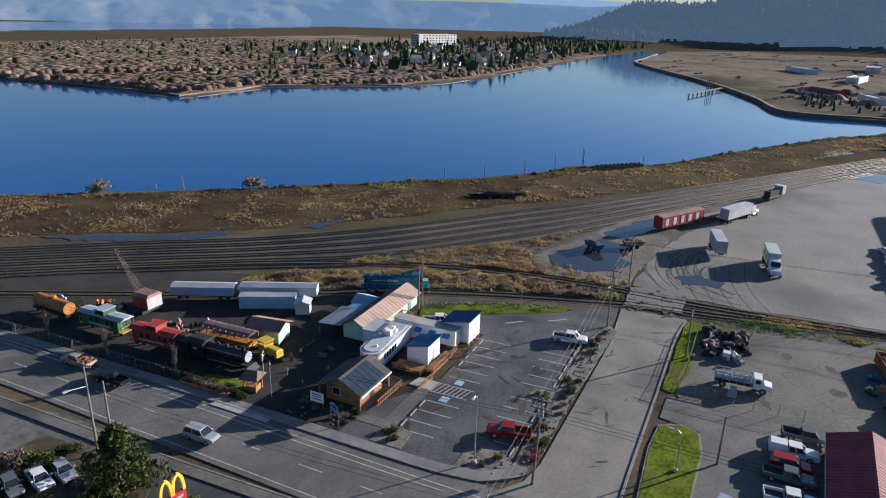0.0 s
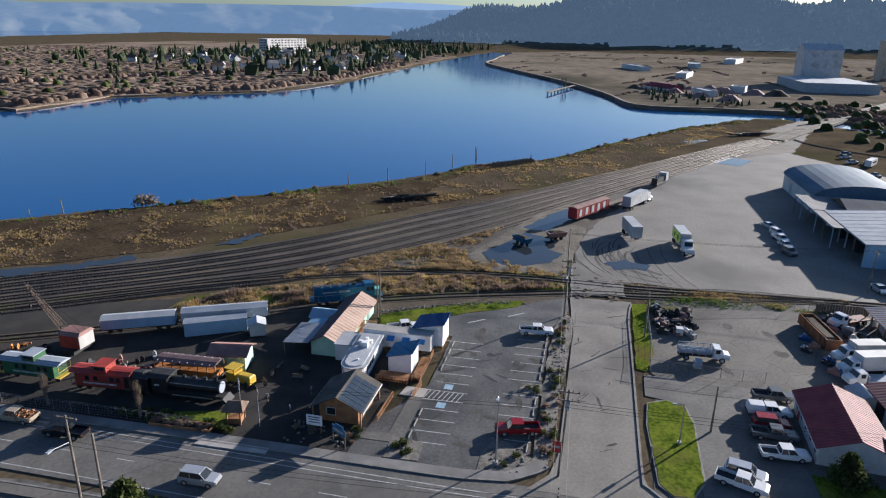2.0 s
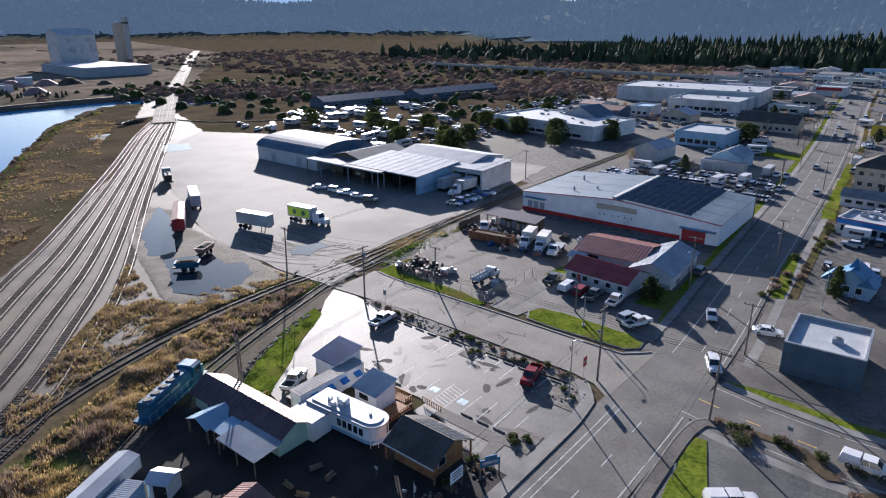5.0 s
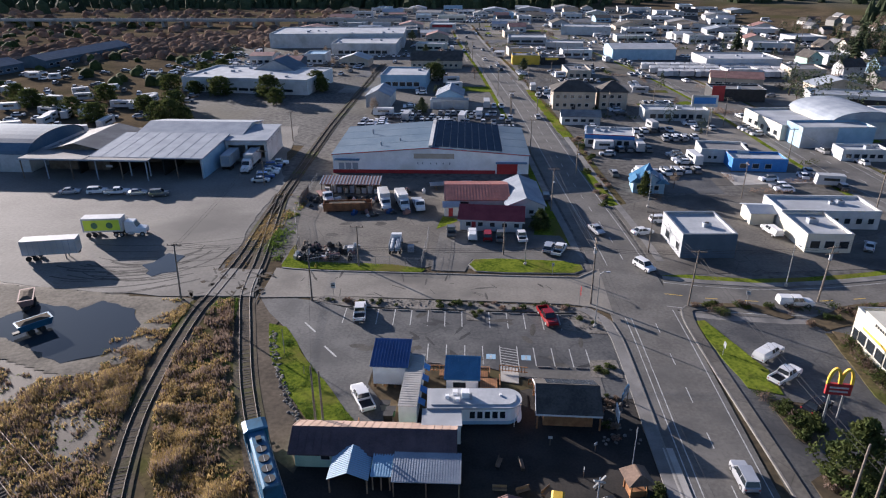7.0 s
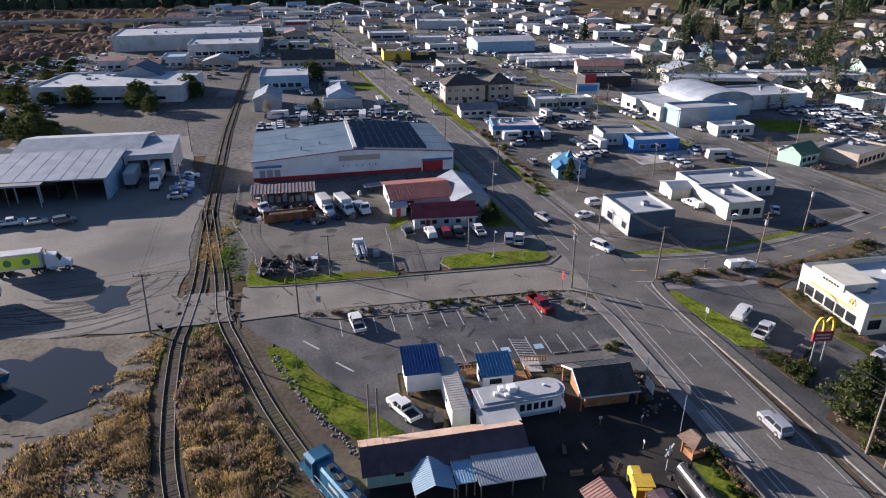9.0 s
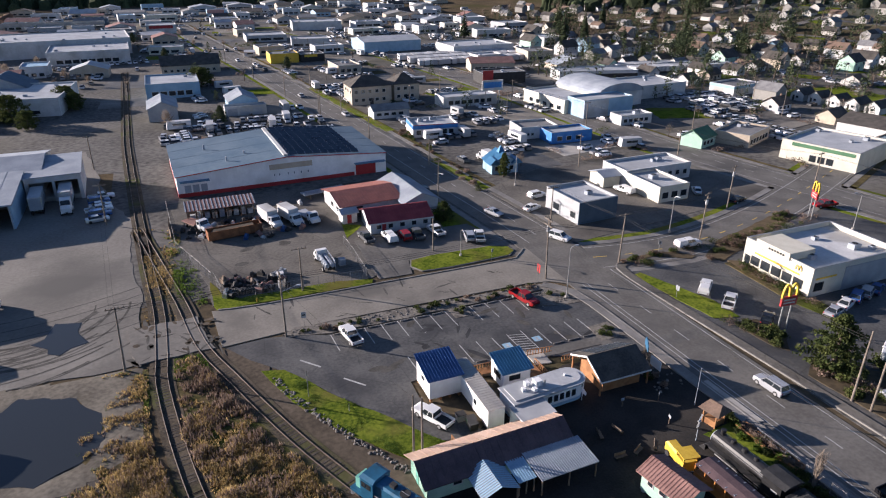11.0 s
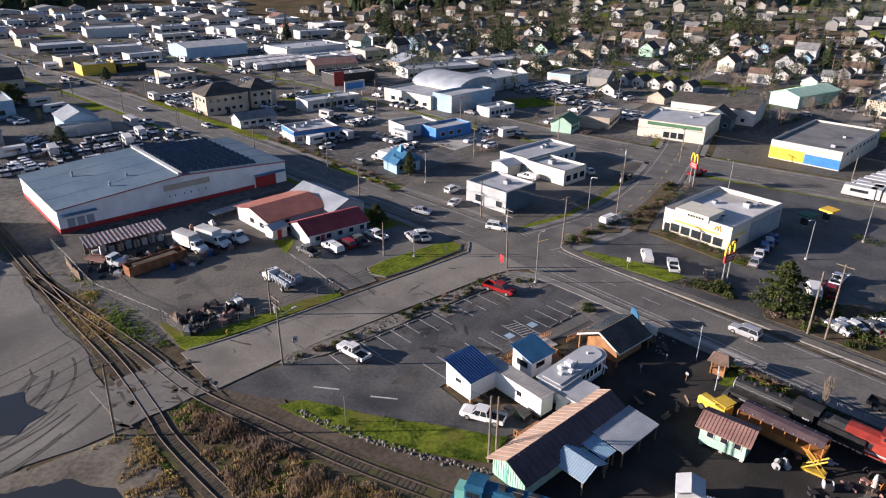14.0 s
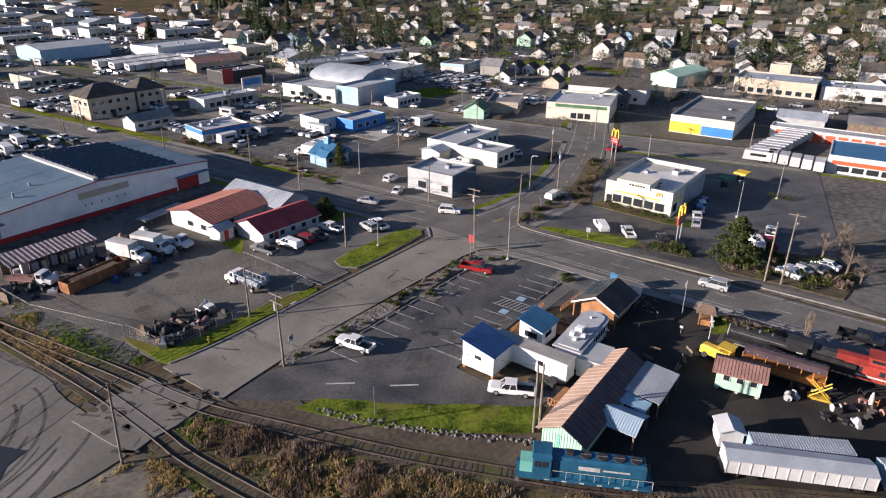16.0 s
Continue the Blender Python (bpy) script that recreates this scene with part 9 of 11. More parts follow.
rt = random.Random(21)
kinds = [("white_wall", "white_roof"), ("white_wall", "light_metal"), ("grey_wall", "white_roof"), ("tan_wall", "tar_roof"), ("cream_wall", "white_roof"), ("skyblue_wall", "white_roof"), ("slate_wall", "tar_roof"), ("white_wall", "tar_roof"), ("tan_wall", "rust_metal"), ("white_wall", "skyblue_wall")]
words = {"white_wall": "white", "grey_wall": "grey", "tan_wall": "tan", "cream_wall": "cream", "skyblue_wall": "pale blue", "slate_wall": "slate blue"}
made = 0
for _ in range(1800):
    x, y = rt.uniform(-150, 260), rt.uniform(240, 770)
    w_, d_ = rt.uniform(11, 26), rt.uniform(9, 20)
    if x < -18 and y < 350 or not vacant(x, y, max(w_, d_) * .62) or (x > 175 + (y - 300) * .25):
        continue
    wall, roof = rt.choice(kinds)
    TAKEN.append((x - w_ * .6, x + w_ * .6, y - d_ * .6, y + d_ * .6))
    if rt.random() < .6:
        FB("shop_hall", f"low {words[wall]} shop hall with flat roof", x - w_ / 2, x + w_ / 2, y - d_ / 2, y + d_ / 2, rt.uniform(3.6, 5.6), wall, roof, rot=rt.uniform(-8, 8), z=max(0, float(hill_height(np.array([x]), np.array([y]))[0]) - .5), units=rt.choice((0, 1, 2)), windows=spaced("S", 3, 1, w_ - 1, .8, 2.5, 1), category="shop", group="shop halls of the strip")
    else:
        GB("gabled_hall", f"low {words[wall]} hall with shallow gable roof", x - w_ / 2, x + w_ / 2, y - d_ / 2, y + d_ / 2, rt.uniform(3.2, 4.6), rt.uniform(5.2, 6.8), wall, rt.choice(("light_metal", "grey_shingle", "rust_metal", "shingle", "white_roof")), rt.choice("xy"), rot=rt.uniform(-8, 8), windows=spaced("S", 3, 1, w_ - 1, .8, 2.3, 1), category="shop", group="gabled halls of the strip")
    made += 1
    if made > 104:
        break

# ---- houses of the residential slope and of the town across the bay ----
HOUSE = []
for k, (wall, roof, lab) in enumerate((("white_wall", "shingle", "white house with dark shingled gable roof"), ("white_wall", "grey_shingle", "white house with grey gable roof"), ("cream_wall", "brown_shingle", "cream house with brown gable roof"),
                                       ("grey_wall", "shingle", "grey house with dark gable roof"), ("white_wall", "brown_shingle", "white house with brown gable roof"), ("tan_wall", "shingle", "tan house with dark gable roof"),
                                       ("skyblue_wall", "grey_shingle", "pale blue house with grey gable roof"), ("mint_wall", "shingle", "mint-green house with dark gable roof"))):
    HOUSE.append((wall, roof, lab))
HPROTO = {}


def house(x, y, rot, k, big, z, group, far=False):
    key = (k, big, far)
    if key not in HPROTO:
        wall, roof, lab = HOUSE[k]
        w_, d_ = (11, 8.5) if big else (8.5, 7)
        h_, r_ = (5.2, 8.4) if big else (2.9, 5.2)
        HPROTO[key] = gable_building("house", lab + (", two storeys" if big else ""), x - w_ / 2, x + w_ / 2, y - d_ / 2, y + d_ / 2, h_, r_, wall, roof, "x", rot=rot, over=.5, category="house", z=z, group=group, chimney=(k % 2 == 0),
                                     windows=[] if far else [("S", 1.2, 2.4, h_ - 1.9, h_ - .7), ("S", w_ - 2.6, w_ - 1.4, h_ - 1.9, h_ - .7), ("W", 2.4, 3.8, h_ - 1.8, h_ - .6)], doors=[] if far else [("S", w_ * .45, w_ * .45 + 1, 2.1, "dark")])
        return HPROTO[key]
    ob = copy_thing(HPROTO[key], stand(x, y, z, rot))
    ob["group"] = group
    return ob


def height_at(x, y):
    return float(land_height(np.array([float(x)]), np.array([float(y)]))[0])


rh = random.Random(4)
spots = []
ca, sa = math.cos(radians(12)), math.sin(radians(12))
for i in range(-6, 34):
    for j in range(-12, 26):
        u, v = i * 19 + (j % 2) * 4, j * 25
        x, y = 205 + u * ca - v * sa, 150 + u * sa + v * ca
        if rh.random() < .26:
            continue
        spots.append((x + rh.uniform(-4, 4), y + rh.uniform(-4, 4)))
count = 0
for x, y in sorted(spots, key=lambda p: (p[0] + 60) ** 2 + (p[1] - 40) ** 2):
    if x < 175 or (x < 250 and y < 130) or not vacant(x, y, 7) or y > 560 or x - 90 < (y - 180) * .35 or (math.hypot(x + 60, y - 40) > 760):
        continue
    house(x, y, 12 + rh.choice((0, 90, 0, 90, 180)) + rh.uniform(-5, 5), rh.choice((0, 0, 0, 1, 1, 2, 3, 4, 4, 5, 6, 7)), rh.random() < .28, height_at(x, y) - .1, "houses of the residential slope")
    TAKEN.append((x - 4, x + 4, y - 4, y + 4))
    count += 1
    if count >= 150:
        break
count = 0
while count < 70:
    d_ = rh.uniform(0, 1)
    x, y = rh.uniform(-1150, -560), rh.uniform(-560, -190)
    if y > -175 - max(0, (-700 - x)) * .02 or (x > -720 and y < -330):
        continue
    house(x, y, rh.uniform(0, 360), rh.choice((0, 0, 1, 1, 2, 4, 6)), rh.random() < .4, .3 + 6 * d_, "houses of the town across the bay", True)
    count += 1
ap = FB("apartment_block", "white four-storey apartment block across the bay", -1290, -1180, -560, -535, 22, "white_wall", "white_roof", rot=-20, category="apartment building", z=2, windows=[("E", 2 + 4 * i, 5 + 4 * i, 3 + 5 * j, 5.5 + 5 * j) for i in range(5) for j in range(4)] + [("N", 4 + 9 * i, 9 + 9 * i, 3 + 5 * j, 5.5 + 5 * j) for i in range(11) for j in range(4)])

# ---- port across the water ----
tw = GB("silo_hall", "tall white industrial tower hall at the port", -735, -705, 312, 350, 36, 42, "white_wall", "white_roof", "y", category="industrial hall")
FB("port_shed", "long low pale shed at the foot of the tower", -690, -590, 286, 350, 9, "grey_wall", "white_roof", category="industrial hall", rot=0, parapet=.1)
sl_ = thing("silo", "rust-brown tall silo beside a conveyor tower", "silo", -815, 430, 0)
part("body", G().cyl(0, 0, 0, 46, 9, n=16), M["tan_wall"], sl_)
part("tower", G().box(12, 17, -3, 3, 0, 54), M["steel"], sl_)
part("top_deck", G().box(-6, 17, -3, 3, 46, 48), M["steel"], sl_)
for k, (x, y, w_, d_, h_) in enumerate(((-900, 150, 70, 14, 6), (-1000, 240, 60, 18, 7), (-520, 190, 34, 10, 5), (-560, 225, 16, 12, 6), (-760, 200, 60, 12, 6), (-1200, 330, 90, 20, 8))):
    FB("port_building", "low pale port building", x - w_ / 2, x + w_ / 2, y - d_ / 2, y + d_ / 2, h_, "white_wall", "white_roof", rot=rt.uniform(-20, 20), category="building", group="port buildings", z=.4)
for k in range(16):
    x, y, s = rt.uniform(-620, -470), rt.uniform(130, 270), rt.uniform(5, 12)
    t_ = thing("chip_pile", "heap of reddish-brown wood chips", "heap", x, y, .4, rt.uniform(0, 180), "chip piles at the port")
    part("mound", G().cyl(0, 0, 0, s * .45, s, s * .25, n=11), M["rust_metal" if k % 3 else "yard_dirt"], t_)
pk = thing("long_tent", "low storage tent with red and white roof", "tent", -560, 160, .4, 30)
part("cover", G().frustum((-22, 22, -7, 7, 0), (-20, 20, -1, 1, 6)), M["maroon_metal"], pk)
part("wall", G().box(-22.2, 22.2, -7.2, -7.02, 0, 2.2), M["white_wall"], pk)
BW = curve_points([(-404, 226), (-407, 180), (-411, 130), (-500, 106.5), (-640, 58.5), (-934, -64), (-1073, -78), (-1300, -92)], 12)
bw = G(); ribbon(bw, BW, -1.2, 1.2, -4, 1.4)
structure("wall_bulkhead", bw, M["old_wood"], "dark timber and rock bulkhead along the port", "bulkhead")
dk = thing("pile_dock", "low timber catwalk on piles in the bay", "dock", -527, 69, -1.4, 167)
part("deck", G().box(-42, 42, -1.4, 1.4, 2.2, 2.6), M["old_wood"], dk)
for k in range(9):
    part("post", G().cyl(-40 + k * 10, 0, -2.5, 2.2, .5), M["old_wood"], dk)
for k in range(4):
    part("mast", G().cyl(4 + k * 5, .8, -2, 11, .3), M["old_wood"], dk)
for x, y, h_, lean in ((-62.4, -46.1, 4.2, .5), (-57.9, -53.6, 1.6, 0), (-119.5, 19.6, 4.6, .2), (-130.0, 30.6, 4.8, .3), (-145.4, 40.6, 5.0, .2), (-161.2, 47.6, 5.0, .2), (-182.6, 53.2, 5.2, 1.0), (-182.0, 53.5, 4.2, -1.0), (-197.1, 75.3, 1.0, 0), (-190.6, -211.4, 6.5, .4)):
    t_ = thing("mooring_pile", "old grey timber pile standing in the water", "pile", x, y, -1.4, 0, "old piles along the shore")
    part("post", G().tube((0, 0, -2), (lean, 0, h_), .19, .14, n=8), M["pole_wood"], t_)
fb_ = thing("timber_bulkhead", "short fence of upright timbers on the shore", "bulkhead", -165, 71, 0, 136)
for k in range(34):
    part("timber", G().box(-10.5 + k * .62, -10.1 + k * .62, -.15, .15, 0, 1.8 + .3 * ((k * 7) % 3)), M["old_wood"], fb_)
part("rail", G().box(-10.6, 10.6, -.25, -.15, 1.2, 1.4), M["old_wood"], fb_)
for x, y, L, n_ in ((-101.5, 47.0, 7, 14), (-283, 180, 9, 20)):
    t_ = thing("log_pile", "dark heap of old timbers and logs", "log pile", x, y, 0, 120)
    geo = G()
    for k in range(n_ * 2):
        a0 = rt.uniform(-L, L)
        geo.tube((a0 - 2.5, rt.uniform(-2, 2), rt.uniform(.3, 1.4)), (a0 + 2.5, rt.uniform(-2, 2), rt.uniform(.3, 1.4)), .28, n=6)
    tagged(part("log_stack", geo, M["dark"], t_), kind="stuff")

# ---- cars and trailers far off, past counting ----
body_g, glass_g, tyre_g, rv_g, rvw_g = G(), G(), G(), G(), G()


def far_box(geo, lo, hi, x, y, z, c, s):
    tmp = G().frustum(lo, hi)
    geo.add([(x + px * c - py * s, y + px * s + py * c, z + pz) for px, py, pz in tmp.v], tmp.f)


def far_car(x, y, rot, z=0.05):
    c, s = math.cos(radians(rot)), math.sin(radians(rot))
    far_box(body_g, (-2.4, 2.4, -.9, .9, .3), (-2.3, 2.3, -.82, .82, 1.0), x, y, z, c, s)
    far_box(glass_g, (-1.9, 1.1, -.8, .8, 1.0), (-1.4, .4, -.65, .65, 1.5), x, y, z, c, s)
    far_box(body_g, (-1.45, .45, -.68, .68, 1.5), (-1.4, .4, -.65, .65, 1.58), x, y, z, c, s)
    for wx_ in (-1.5, 1.5):
        far_box(tyre_g, (wx_ - .35, wx_ + .35, -.92, .92, 0), (wx_ - .3, wx_ + .3, -.92, .92, .62), x, y, z, c, s)


def far_rv(x, y, rot, z=0.05, L=4.2):
    c, s = math.cos(radians(rot)), math.sin(radians(rot))
    far_box(rv_g, (-L, L, -1.2, 1.2, .6), (-L, L * .92, -1.15, 1.15, 3.1), x, y, z, c, s)
    far_box(rvw_g, (-L * .6, L * .5, -1.23, 1.23, 1.7), (-L * .6, L * .5, -1.21, 1.21, 2.4), x, y, z, c, s)
    far_box(tyre_g, (-L * .5, -L * .2, -1.1, 1.1, 0), (-L * .5, -L * .2, -1.1, 1.1, .7), x, y, z, c, s)


rc = random.Random(9)
for k in range(26):
    for j in range(3):
        far_rv(90 + k * 1.15 * 2.2 - j * 2 + rc.uniform(-.4, .4), 340 + j * 11 + rc.uniform(-.6, .6), 80 + rc.uniform(-5, 5))
for k in range(24):
    for j in range(2):
        far_rv(180 + k * 2.4 - j * 3, 281 + j * 11 - k * .35, 95 + rc.uniform(-5, 5), 0.05, 3.8)
for k in range(11):
    far_rv(119 + k * 3.2, 73.5 - k * .35, 97, .05, 3.6)
for k in range(5):
    far_rv(119.5 + k * .4, 59.5 + k * 2.9 - 1, 6, .05, 2.6)
for k in range(26):
    far_rv(rc.uniform(-225, -125), rc.uniform(206, 285), rc.uniform(0, 180), .05, rc.uniform(3, 5))
for k in range(560):
    zone_ = k % 8
    if zone_ == 0:
        x, y, r_ = rc.uniform(-140, -60), rc.choice((335, 345, 362, 372, 390, 398)), 90
    elif zone_ == 1:
        x, y, r_ = rc.uniform(150, 182), rc.choice((196, 203, 210, 217, 224)), 12 + 90
    elif zone_ == 2:
        x, y, r_ = rc.uniform(-40, 14), rc.choice((225, 233, 241, 247)), 90
    elif zone_ == 3:
        x, y, r_ = rc.uniform(-150, 230), rc.uniform(300, 620), rc.choice((0, 90))
    elif zone_ == 4:
        x, y, r_ = rc.uniform(60, 230), rc.uniform(180, 420), rc.choice((10, 100))
    elif zone_ == 5:
        p = back[rc.randrange(30, len(back) - 2)]; x, y, r_ = p.x + rc.choice((-3.4, 3.4)), p.y, 98
    elif zone_ == 6:
        p = hwy[rc.randrange(62, len(hwy) - 2)]; x, y, r_ = p.x + rc.choice((-2, 2.4)), p.y, 96
    else:
        x, y, r_ = rc.uniform(-170, -120), rc.uniform(330, 430), rc.choice((0, 90))
    if zone_ in (5, 6) and (k // 8) % 5:
        continue
    if zone_ in (5, 6) or all(x < a - 2 or x > b + 2 or y < c - 2 or y > d_ + 2 for a, b, c, d_ in TAKEN) or zone_ in (0, 1, 2):
        far_car(x, y, r_ + rc.uniform(-4, 4), .08)
M["far_car"] = mat("far_car", (0.30, 0.31, 0.33), (0.40, 0.40, 0.42), rough=.3, scale=.05, bump=0, island=.95)
M["rv_white"] = mat("rv_white", (0.38, 0.38, 0.385), (0.47, 0.47, 0.475), rough=.5, scale=.2, bump=0, island=.25)
tagged(structure("parked_cars", body_g, M["far_car"], "many distant parked cars in mixed greys and whites", "cars", kind="stuff"))
structure("parked_cars_glass", glass_g, M["glass"], "dark windows of the distant parked cars", "cars", kind="stuff")
structure("parked_cars_wheels", tyre_g, M["tyre"], "black wheels of the distant parked cars", "cars", kind="stuff")
structure("parked_trailers", rv_g, M["rv_white"], "rows of white camper trailers on sales lots", "trailers", kind="stuff")
structure("parked_trailers_glass", rvw_g, M["glass"], "dark window bands of the camper trailers", "trailers", kind="stuff")


# ---- plants ----
rv = random.Random(31)


def leaf_clump(geo, c, s, n, flat=.8):
    """A few small leaf faces round a point."""
    for _ in range(n):
        p = Vector(c) + Vector((rv.uniform(-1, 1), rv.uniform(-1, 1), rv.uniform(-1, 1) * flat)) * s
        a = Vector((rv.uniform(-1, 1), rv.uniform(-1, 1), rv.uniform(-1, 1))).normalized() * s * .55
        b = Vector((rv.uniform(-1, 1), rv.uniform(-1, 1), rv.uniform(-1, 1))).normalized() * s * .45
        geo.add([p - a, p + b, p + a, p - b * .6], [(0, 1, 2, 3)])


def tree_parts(t_, h, crown, spread, kind):
    """Tapered trunk with limbs, and a crown of many small faces."""
    trunk = G().tube((0, 0, 0), (.1, 0, h * .45), h * .035 + .05, h * .022 + .03, n=7).tube((.1, 0, h * .45), (0, .05, h * .9), h * .022 + .03, .03, n=6)
    cr = G()
    if kind == "conifer":
        lev = int(9 + h * .7)
        for i in range(lev):
            u = i / lev
            z = h * (.14 + .84 * u)
            r_ = spread * (1 - u) ** .85 * rv.uniform(.8, 1.12) + .12
            for k in range(max(4, int(9 * (1 - u) + 3))):
                a = rv.uniform(0, 2 * math.pi)
                tip = Vector((math.cos(a) * r_, math.sin(a) * r_, z - r_ * .28))
                w_ = Vector((-math.sin(a), math.cos(a), 0)) * (r_ * .26 + .1)
                root = Vector((0, 0, z + r_ * .15))
                mid = root.lerp(tip, .6)
                cr.add([root, mid - w_, tip, mid + w_, mid + Vector((0, 0, -.25 * r_))], [(0, 1, 2, 3), (1, 4, 2), (2, 4, 3)])
    elif kind == "bare":
        for i in range(11):
            a, z = rv.uniform(0, 2 * math.pi), h * rv.uniform(.25, .7)
            e = Vector((math.cos(a) * spread * rv.uniform(.5, .9), math.sin(a) * spread * rv.uniform(.5, .9), z + h * rv.uniform(.15, .32)))
            trunk.tube((0, 0, z), e, h * .012 + .02, .015, n=4)
            for _ in range(26):
                s = Vector((0, 0, z)).lerp(e, rv.uniform(.3, 1))
                d_ = Vector((rv.uniform(-1, 1), rv.uniform(-1, 1), rv.uniform(.1, 1.3))).normalized() * h * rv.uniform(.08, .2)
                w_ = d_.orthogonal().normalized() * .035
                cr.add([s - w_, s + w_, s + d_], [(0, 1, 2)])
    elif kind == "poplar":
        for i in range(46):
            a = rv.uniform(0, 2 * math.pi)
            z = h * rv.uniform(.05, .55)
            s = Vector((0, 0, z))
            e = Vector((math.cos(a) * spread * rv.uniform(.3, 1), math.sin(a) * spread * rv.uniform(.3, 1), min(h, z + h * rv.uniform(.3, .5))))
            w_ = (e - s).orthogonal().normalized() * .045
            cr.add([s - w_, s + w_, e], [(0, 1, 2)])
            for _ in range(6):
                q = s.lerp(e, rv.uniform(.3, 1))
                cr.add([q, q + w_, q + Vector((rv.uniform(-.3, .3), rv.uniform(-.3, .3), rv.uniform(.5, 1.1)))], [(0, 1, 2)])
    else:
        for i in range(9):
            a, z = rv.uniform(0, 2 * math.pi), h * rv.uniform(.3, .6)
            trunk.tube((0, 0, z), (math.cos(a) * spread * .6, math.sin(a) * spread * .6, z + h * .2), .06, .02, n=4)
        for i in range(int(90 + 60 * spread)):
            a, z = rv.uniform(0, 2 * math.pi), rv.uniform(.1, 1.0)
            lobe = 1 + .22 * math.sin(3 * a + 5 * z) + .12 * math.sin(7 * a - 9 * z)
            r_ = spread * lobe * (math.sqrt(max(0, 1 - ((z - .45) / .58) ** 2)) if kind == "dome" else min(1, (1.04 - z) * 1.55) * min(1, .55 + z * 2)) * rv.uniform(.35, 1.05)
            leaf_clump(cr, (math.cos(a) * r_, math.sin(a) * r_, h * z), .3 + .05 * spread, 14, .5)
    part("trunk", trunk, M["bark" if kind != "poplar" else "pole_wood"], t_)
    part("crown", cr, M[crown], t_)


TPROTO = {}


def tree(kind, x, y, h, spread, crown, label, group="", var=0, z=0.0, rot=None):
    key = (kind, crown, var)
    rot = rv.uniform(0, 360) if rot is None else rot
    if key not in TPROTO:
        t_ = thing("tree", label, "tree", x, y, z, rot, group)
        tree_parts(t_, h, crown, spread, kind)
        TPROTO[key] = (t_, h)
        return t_
    p, h0 = TPROTO[key]
    ob = copy_thing(p, stand(x, y, z, rot))
    k = h / h0
    ob.scale = (K * k, K * k, K * k)
    ob["label"] = label
    if group:
        ob["group"] = group
    return ob


tree("round", 47.4, 60.0, 9.0, 4.1, "shrub", "dense dark green pine beside the restaurant car park", var=1)
tree("round", 17.6, 134.4, 4.6, 2.2, "shrub", "round dark evergreen tree beside the red-roofed shop", var=2)
for x, y, h in ((26.0, 30.1, 5.2), (25.2, 44.3, 5.4), (25.9, 15.6, 4.6)):
    tree("poplar", x, y, h, .7, "twig", "slim bare poplar along the museum fence", "bare poplars by the museum")
for x, y, h in ((55.0, 43.0, 6), (58.5, 47.5, 6.5), (63.5, 45.0, 6), (69, 46, 5.5), (51.5, 40.5, 5)):
    tree("bare", x, y, h, 2.6, "twig", "bare brown winter tree behind the hedge", "bare trees by the restaurant", var=1)
tree("round", 44.6, 157.6, 6.5, 1.6, "shrub", "slim dark evergreen beside the blue cottage shop", var=3)
for x, y, h in ((-106.7, 226, 11), (-114, 230, 9), (-100, 224, 8), (-135, 288, 9), (-108, 278, 10), (-85, 274, 12), (-70, 296, 10), (-92, 277, 6), (-122, 281, 7), (-118, 250, 9), (-126, 244, 8), (-136, 226, 9), (-148, 236, 9), (-81, 262, 8), (-69.6, 290, 8), (-160, 240, 8), (-175, 250, 9), (-134, 342, 8), (-137, 331, 8), (-19, 322, 10), (-150, 262, 9), (-205, 236, 10), (-190, 262, 9)):
    tree("dome", x + rv.uniform(-2, 2), y, h * .8, 4.6, "shrub", "broad dark evergreen tree among the yards", "evergreens among the yards", var=4 + rv.randrange(2))
for x, y, h in ((202, 380, 24), (209, 368, 21), (224, 415, 20), (234, 405, 22), (223, 347, 18), (238, 311, 17), (268, 296, 18), (247, 327, 16), (325, 153, 16), (318, 160, 18), (255, 132, 10), (295, 74, 15), (341, 212, 16), (284, 456, 22), (355, 443, 20), (300, 330, 18), (160, 440, 20), (393, 300, 18), (280, 360, 20), (330, 260, 16), (360, 180, 17), (410, 220, 18)):
    tree("conifer", x, y, h, h * .2, "conifer", "tall dark conifer rising over the houses", "tall conifers in town", var=rv.randrange(3), z=height_at(x, y) - .1)
for k in range(110):
    x, y = rv.uniform(185, 640), rv.uniform(-40, 520)
    if not vacant(x, y, 1.5) or x - 90 < (y - 180) * .35:
        continue
    if k % 4:
        tree("bare", x, y, rv.uniform(7, 13), 4, "twig", "bare brown winter tree between houses", "bare trees between houses", var=2 + k % 2, z=height_at(x, y) - .1)
    else:
        tree("conifer", x, y, rv.uniform(8, 16), 3, "conifer", "dark conifer between houses", "conifers between houses", var=rv.randrange(3), z=height_at(x, y) - .1)
for k in range(26):
    x, y = rv.uniform(-140, 170), rv.uniform(215, 520)
    if vacant(x, y, 2):
        tree("bare" if k % 2 else "round", x, y, rv.uniform(5, 8), 3, "twig" if k % 2 else "conifer", "small street tree among the shops", "street trees", var=2 if k % 2 else 5)

BPROTO = {}


